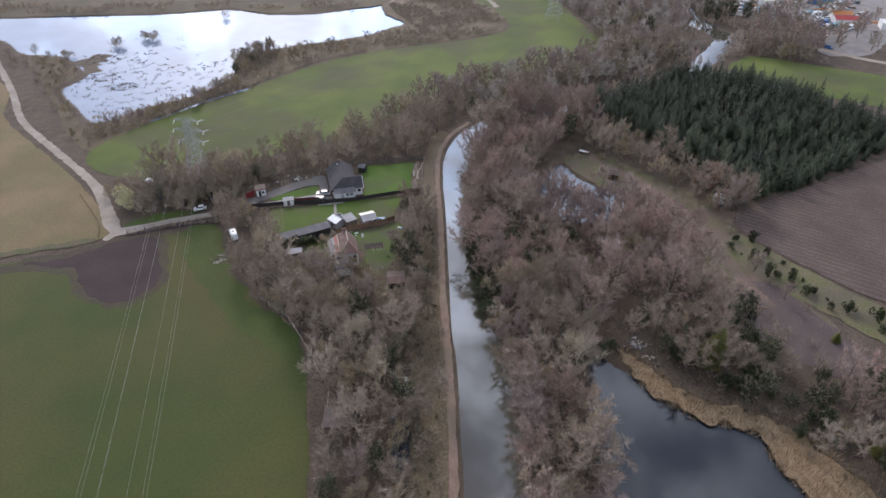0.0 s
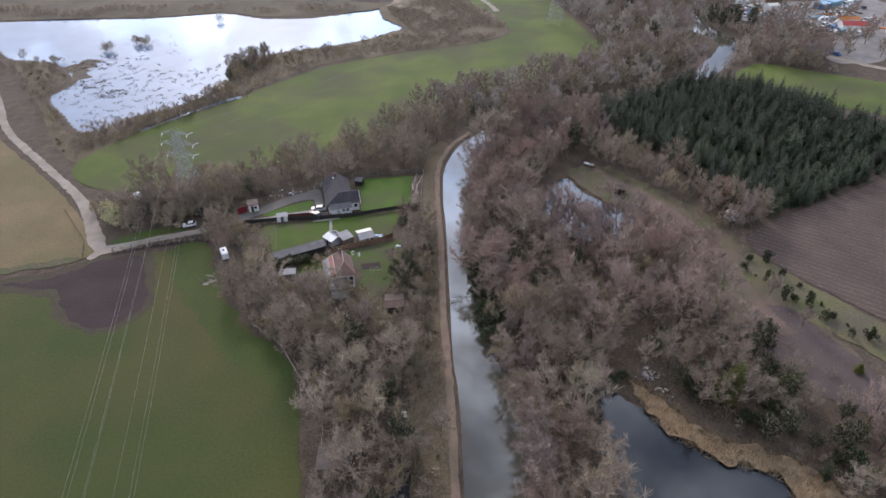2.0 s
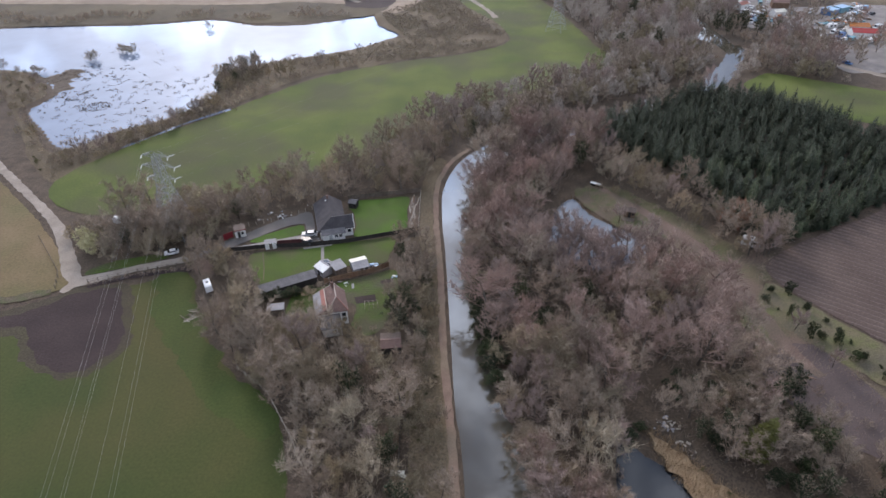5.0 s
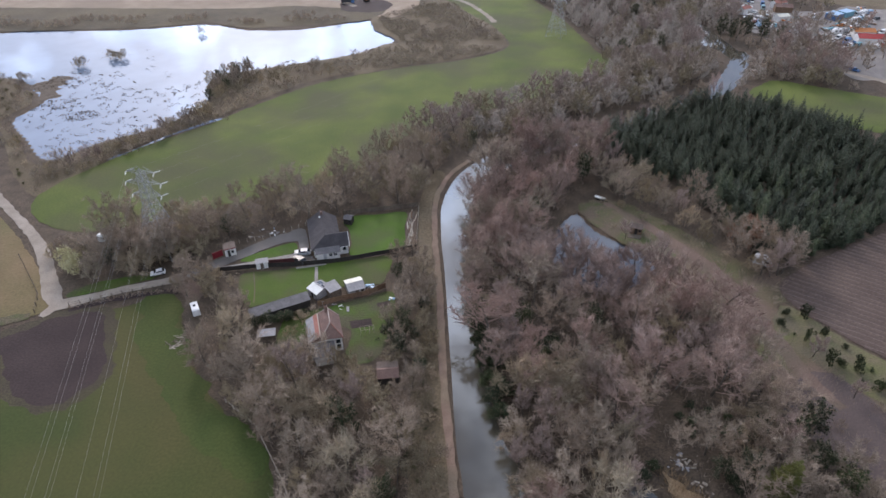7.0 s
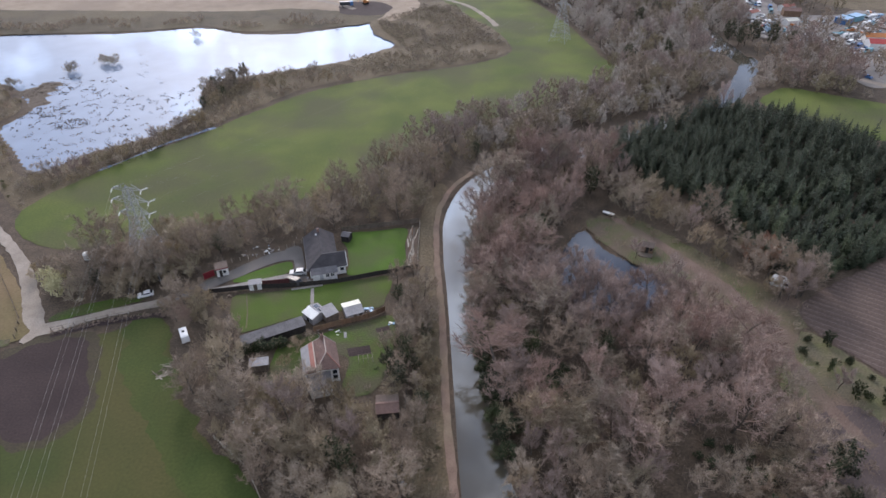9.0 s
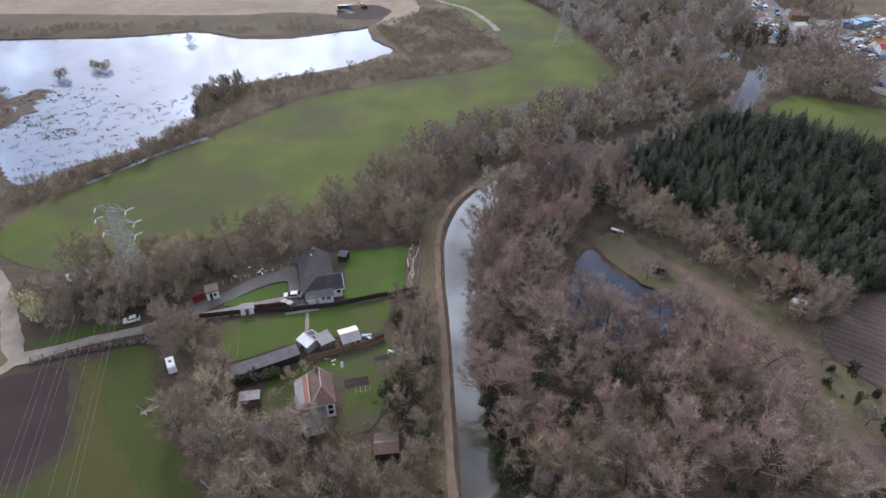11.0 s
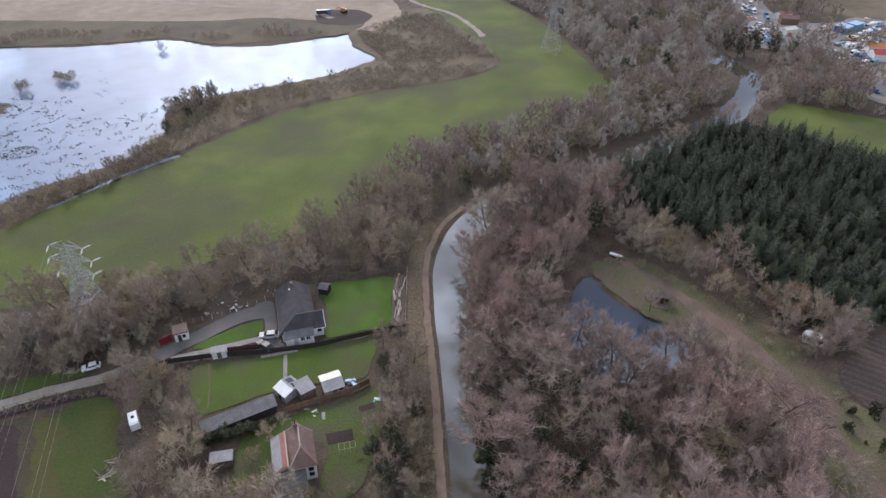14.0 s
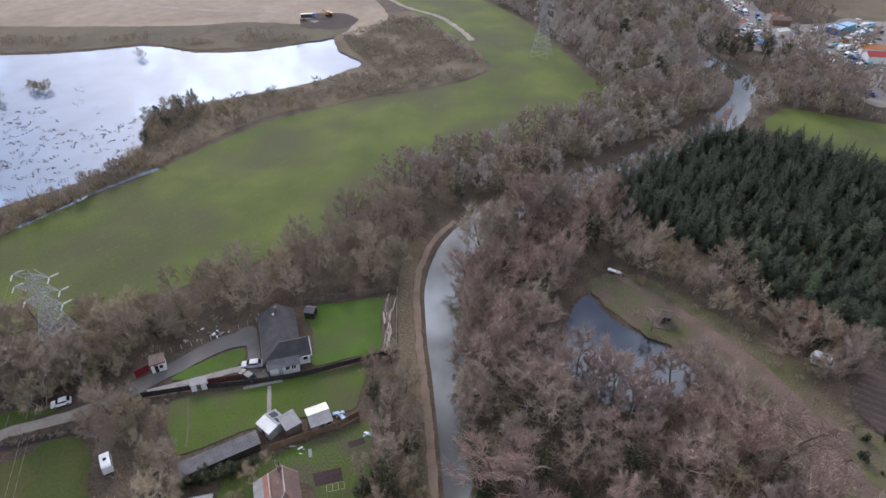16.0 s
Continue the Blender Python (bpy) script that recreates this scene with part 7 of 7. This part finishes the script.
# ---- reeds, weed and undergrowth ----
def blades(name, label, category, points, high, width, lean, material, seed, each=1):
    """Thin upright blades at plan points, as one mesh."""
    r = np.random.RandomState(seed)
    p = np.repeat(np.array(points, float), each, axis=0)
    n = len(p)
    p = p + r.normal(0, 0.25, p.shape) * (each > 1)
    z = np.full(n, -0.45)
    h = high * (0.55 + 0.7 * r.rand(n))
    ang = r.rand(n) * 6.283
    w = width * (0.6 + 0.8 * r.rand(n)) / 2
    a0 = np.stack([p[:, 0] - w * np.cos(ang), p[:, 1] - w * np.sin(ang), z], 1)
    b0 = np.stack([p[:, 0] + w * np.cos(ang), p[:, 1] + w * np.sin(ang), z], 1)
    tip = np.stack([p[:, 0] + r.normal(0, lean, n), p[:, 1] + r.normal(0, lean, n), h], 1)
    v = np.stack([a0, b0, tip], 1).reshape(-1, 3)
    return tagged(new(name, tri_mesh(name, v, np.arange(3 * n).reshape(-1, 3), material)), label, category, kind="stuff")


def sprinkle(outline, count, seed, clear_of=(), patch=0.0, size=4.0):
    r = np.random.RandomState(seed)
    lo, hi = outline.min(0), outline.max(0)
    p = lo + r.rand(count, 2) * (hi - lo)
    ok = inside(outline, p[:, 0], p[:, 1])
    for shape, margin in clear_of:
        ok &= signed(shape, p[:, 0], p[:, 1]) > margin
    p = p[ok]
    if patch:
        p = np.array([q for q in p if noise.noise(Vector((q[0] / size, q[1] / size, seed))) > patch])
    return p


REEDS = spline([(36.5, 98.5), (39.5, 97), (42.5, 93), (45.5, 88), (51, 83.5), (56, 82.5), (60.5, 79.5), (66, 75.5), (72, 64), (74, 50), (66, 52), (61, 64), (58.3, 70), (58.8, 74.5), (55.5, 77.3), (48.7, 79.6), (42.7, 84), (38.5, 90.3)], 1)
blades("reed_bed", "dry straw-coloured reeds along the pond", "reeds", sprinkle(outset(REEDS, 0.6), 24000, 1), 1.25, 0.12, 0.8, M["reed"], 2)
sheet("reed_litter", ragged(REEDS, 1.6, 3), 0.02, M["reed"], "flattened dry reed litter on the pond bank", "reeds")
for x, y in ((47, 85.5), (52.5, 81), (57.5, 80.5), (63, 77), (69, 67), (64.5, 71), (60.5, 75.8), (44, 90.5)):
    set_plant(("shrub", "hedge", "shrub")[placing.randint(3)], x, y, 0.4 + 0.3 * placing.rand())
POOL_EDGE = outset(POOL, 1.0)
blades("pool_sedge", "dry sedge round the pool", "reeds", sprinkle(POOL_EDGE, 3500, 3, [(POOL, -0.4)]), 0.7, 0.1, 0.35, M["reed"], 4)
CANAL_EDGE = outset(CANAL, 0.9)
p = sprinkle(CANAL_EDGE, 60000, 5, [(CANAL, -0.1)], 0.0, 5.0)
blades("canal_sedge", "tufts of dry sedge on the canal banks", "reeds", p[(p[:, 1] < 230) & (p[:, 0] > 1)], 0.5, 0.1, 0.3, M["reed"], 6)
SHALLOWS = spline([(-104, 297), (-100, 274), (-110, 251), (-124, 239), (-135, 226), (-150, 241), (-163, 258), (-162, 274), (-175, 292), (-178, 310), (-150, 312), (-128, 290), (-116, 292)], 2)
spots = np.concatenate([sprinkle(SHALLOWS, 11000, 7, (), 0.14, 3.5), sprinkle(spline([(-182, 290), (-172, 302), (-160, 304), (-156, 298), (-166, 291), (-175, 284)], 1), 800, 9, (), -0.05, 3.0),
                        sprinkle(spline([(-170, 273), (-158, 278), (-148, 273), (-152, 267), (-166, 266)], 1), 700, 10, (), -0.05, 3.0), sprinkle(spline([(-150, 262), (-140, 266), (-134, 260), (-143, 255)], 1), 420, 11, (), 0.0, 3.0),
                        sprinkle(spline([(-180, 312), (-150, 322), (-120, 300), (-140, 340), (-175, 338)], 1), 900, 12, (), 0.25, 6.0)])
r = np.random.RandomState(8)
vs, fs = [], []
for x, y in spots:
    n, k0 = 6, len(vs)
    s, long_, ang = 0.07 + 0.24 * r.rand() ** 2.5, 1 + 1.3 * r.rand(), r.rand() * 3.14
    for i in range(n):
        u, w = s * long_ * math.cos(6.283 * i / n) * (0.7 + 0.5 * r.rand()), s * math.sin(6.283 * i / n) * (0.7 + 0.5 * r.rand())
        vs.append((x + u * math.cos(ang) - w * math.sin(ang), y + u * math.sin(ang) + w * math.cos(ang), WATER_Z - 0.05))
    vs.append((x, y, WATER_Z + 0.15 + 0.2 * r.rand()))
    fs += [(k0 + i, k0 + (i + 1) % n, k0 + n) for i in range(n)]
tagged(new("lake_weed", tri_mesh("lake_weed", vs, fs, M["mud"])), "dark tufts of weed and mud in the shallow lake", "weed", kind="stuff")
sheet("mud_spit", ragged(spline([(-184, 293), (-178, 297), (-171, 306), (-166, 303), (-165, 292), (-162, 279), (-167, 271), (-172, 274), (-171, 285), (-177, 289)], 1), 3.2, 3.5), WATER_Z + 0.03, M["mud"], "low brown mud spit in the shallow lake", "mud")
sheet("belt_ditch", ragged(spline([(-9.6, 91), (-7.6, 86), (-8.0, 80), (-7.0, 74), (-8.5, 66), (-10.8, 68), (-10.4, 76), (-11.2, 81), (-9.8, 86)], 1), 0.5, 2), -0.02, M["pond"], "dark water in a ditch under the trees", "ditch")
DITCH = spline([(-130, 209), (-117.3, 220), (-111.6, 224), (-106.4, 229.5), (-102.5, 235.5), (-100, 240.3), (-89.5, 251), (-85.3, 254.6), (-86.3, 255.8), (-90.8, 252.4), (-101.4, 241.6), (-104, 236.8), (-107.6, 230.8), (-112.6, 225.6), (-118, 221.8), (-131, 210.6)], 1)
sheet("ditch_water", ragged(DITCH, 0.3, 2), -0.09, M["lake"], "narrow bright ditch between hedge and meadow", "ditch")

twigs = []
for outline, count, seed in ((W_WEST, 26000, 11), (W_EAST, 34000, 12), (W_NORTH, 30000, 13), (W_MID, 9000, 14), (W_SCRUB, 5000, 15), (GLADE, 7000, 16), (W_SHORE, 14000, 17), (W_TRACKSIDE, 6000, 18), (W_BRUSH, 6000, 19)):
    twigs.append(sprinkle(outline, count, seed, [(w, 0.8) for w in WATERS] + [(MEADOW, 0.5)], -0.15, 5.0))
blades("undergrowth", "tangled brown brambles and dead stems under the trees", "undergrowth", np.concatenate(twigs), 0.9, 0.11, 0.6, M["twig"], 20)

# ---- furrows of the ploughed field ----
go, side = unit(np.array([20.2, -15.2])), unit(np.array([15.2, 20.2]))
rot = np.array([go, side])
local = PLOUGH @ rot.T
vs, fs = [], []
for v0 in np.arange(local[:, 1].min(), local[:, 1].max(), 1.85):
    cuts = []
    for (u0, w0), (u1, w1) in zip(local, np.roll(local, -1, 0)):
        if (w0 > v0) != (w1 > v0):
            cuts.append(u0 + (u1 - u0) * (v0 - w0) / (w1 - w0))
    cuts.sort()
    for a0, b0 in zip(cuts[::2], cuts[1::2]):
        steps = max(2, int((b0 - a0) / 2.5))
        for i in range(steps + 1):
            u = a0 + 0.4 + (b0 - a0 - 0.8) * i / steps
            h = 0.2 + 0.07 * noise.noise(Vector((u * 0.6, v0, 1.0)))
            for dv, z in ((-0.5, -0.02), (0.0, h), (0.5, -0.02)):
                q = np.array([u, v0 + dv + 0.1 * noise.noise(Vector((u * 0.2, v0, 4.0)))]) @ rot
                vs.append((q[0], q[1], z))
            if i:
                b = len(vs) - 3
                for k in (0, 1):
                    fs += [(b + k - 3, b + k - 2, b + k + 1), (b + k - 3, b + k + 1, b + k)]
ridges = tagged(new("furrows", tri_mesh("furrows", vs, fs, M["ridge"])), "", "", kind="stuff")
ridges.parent = PLOUGHED
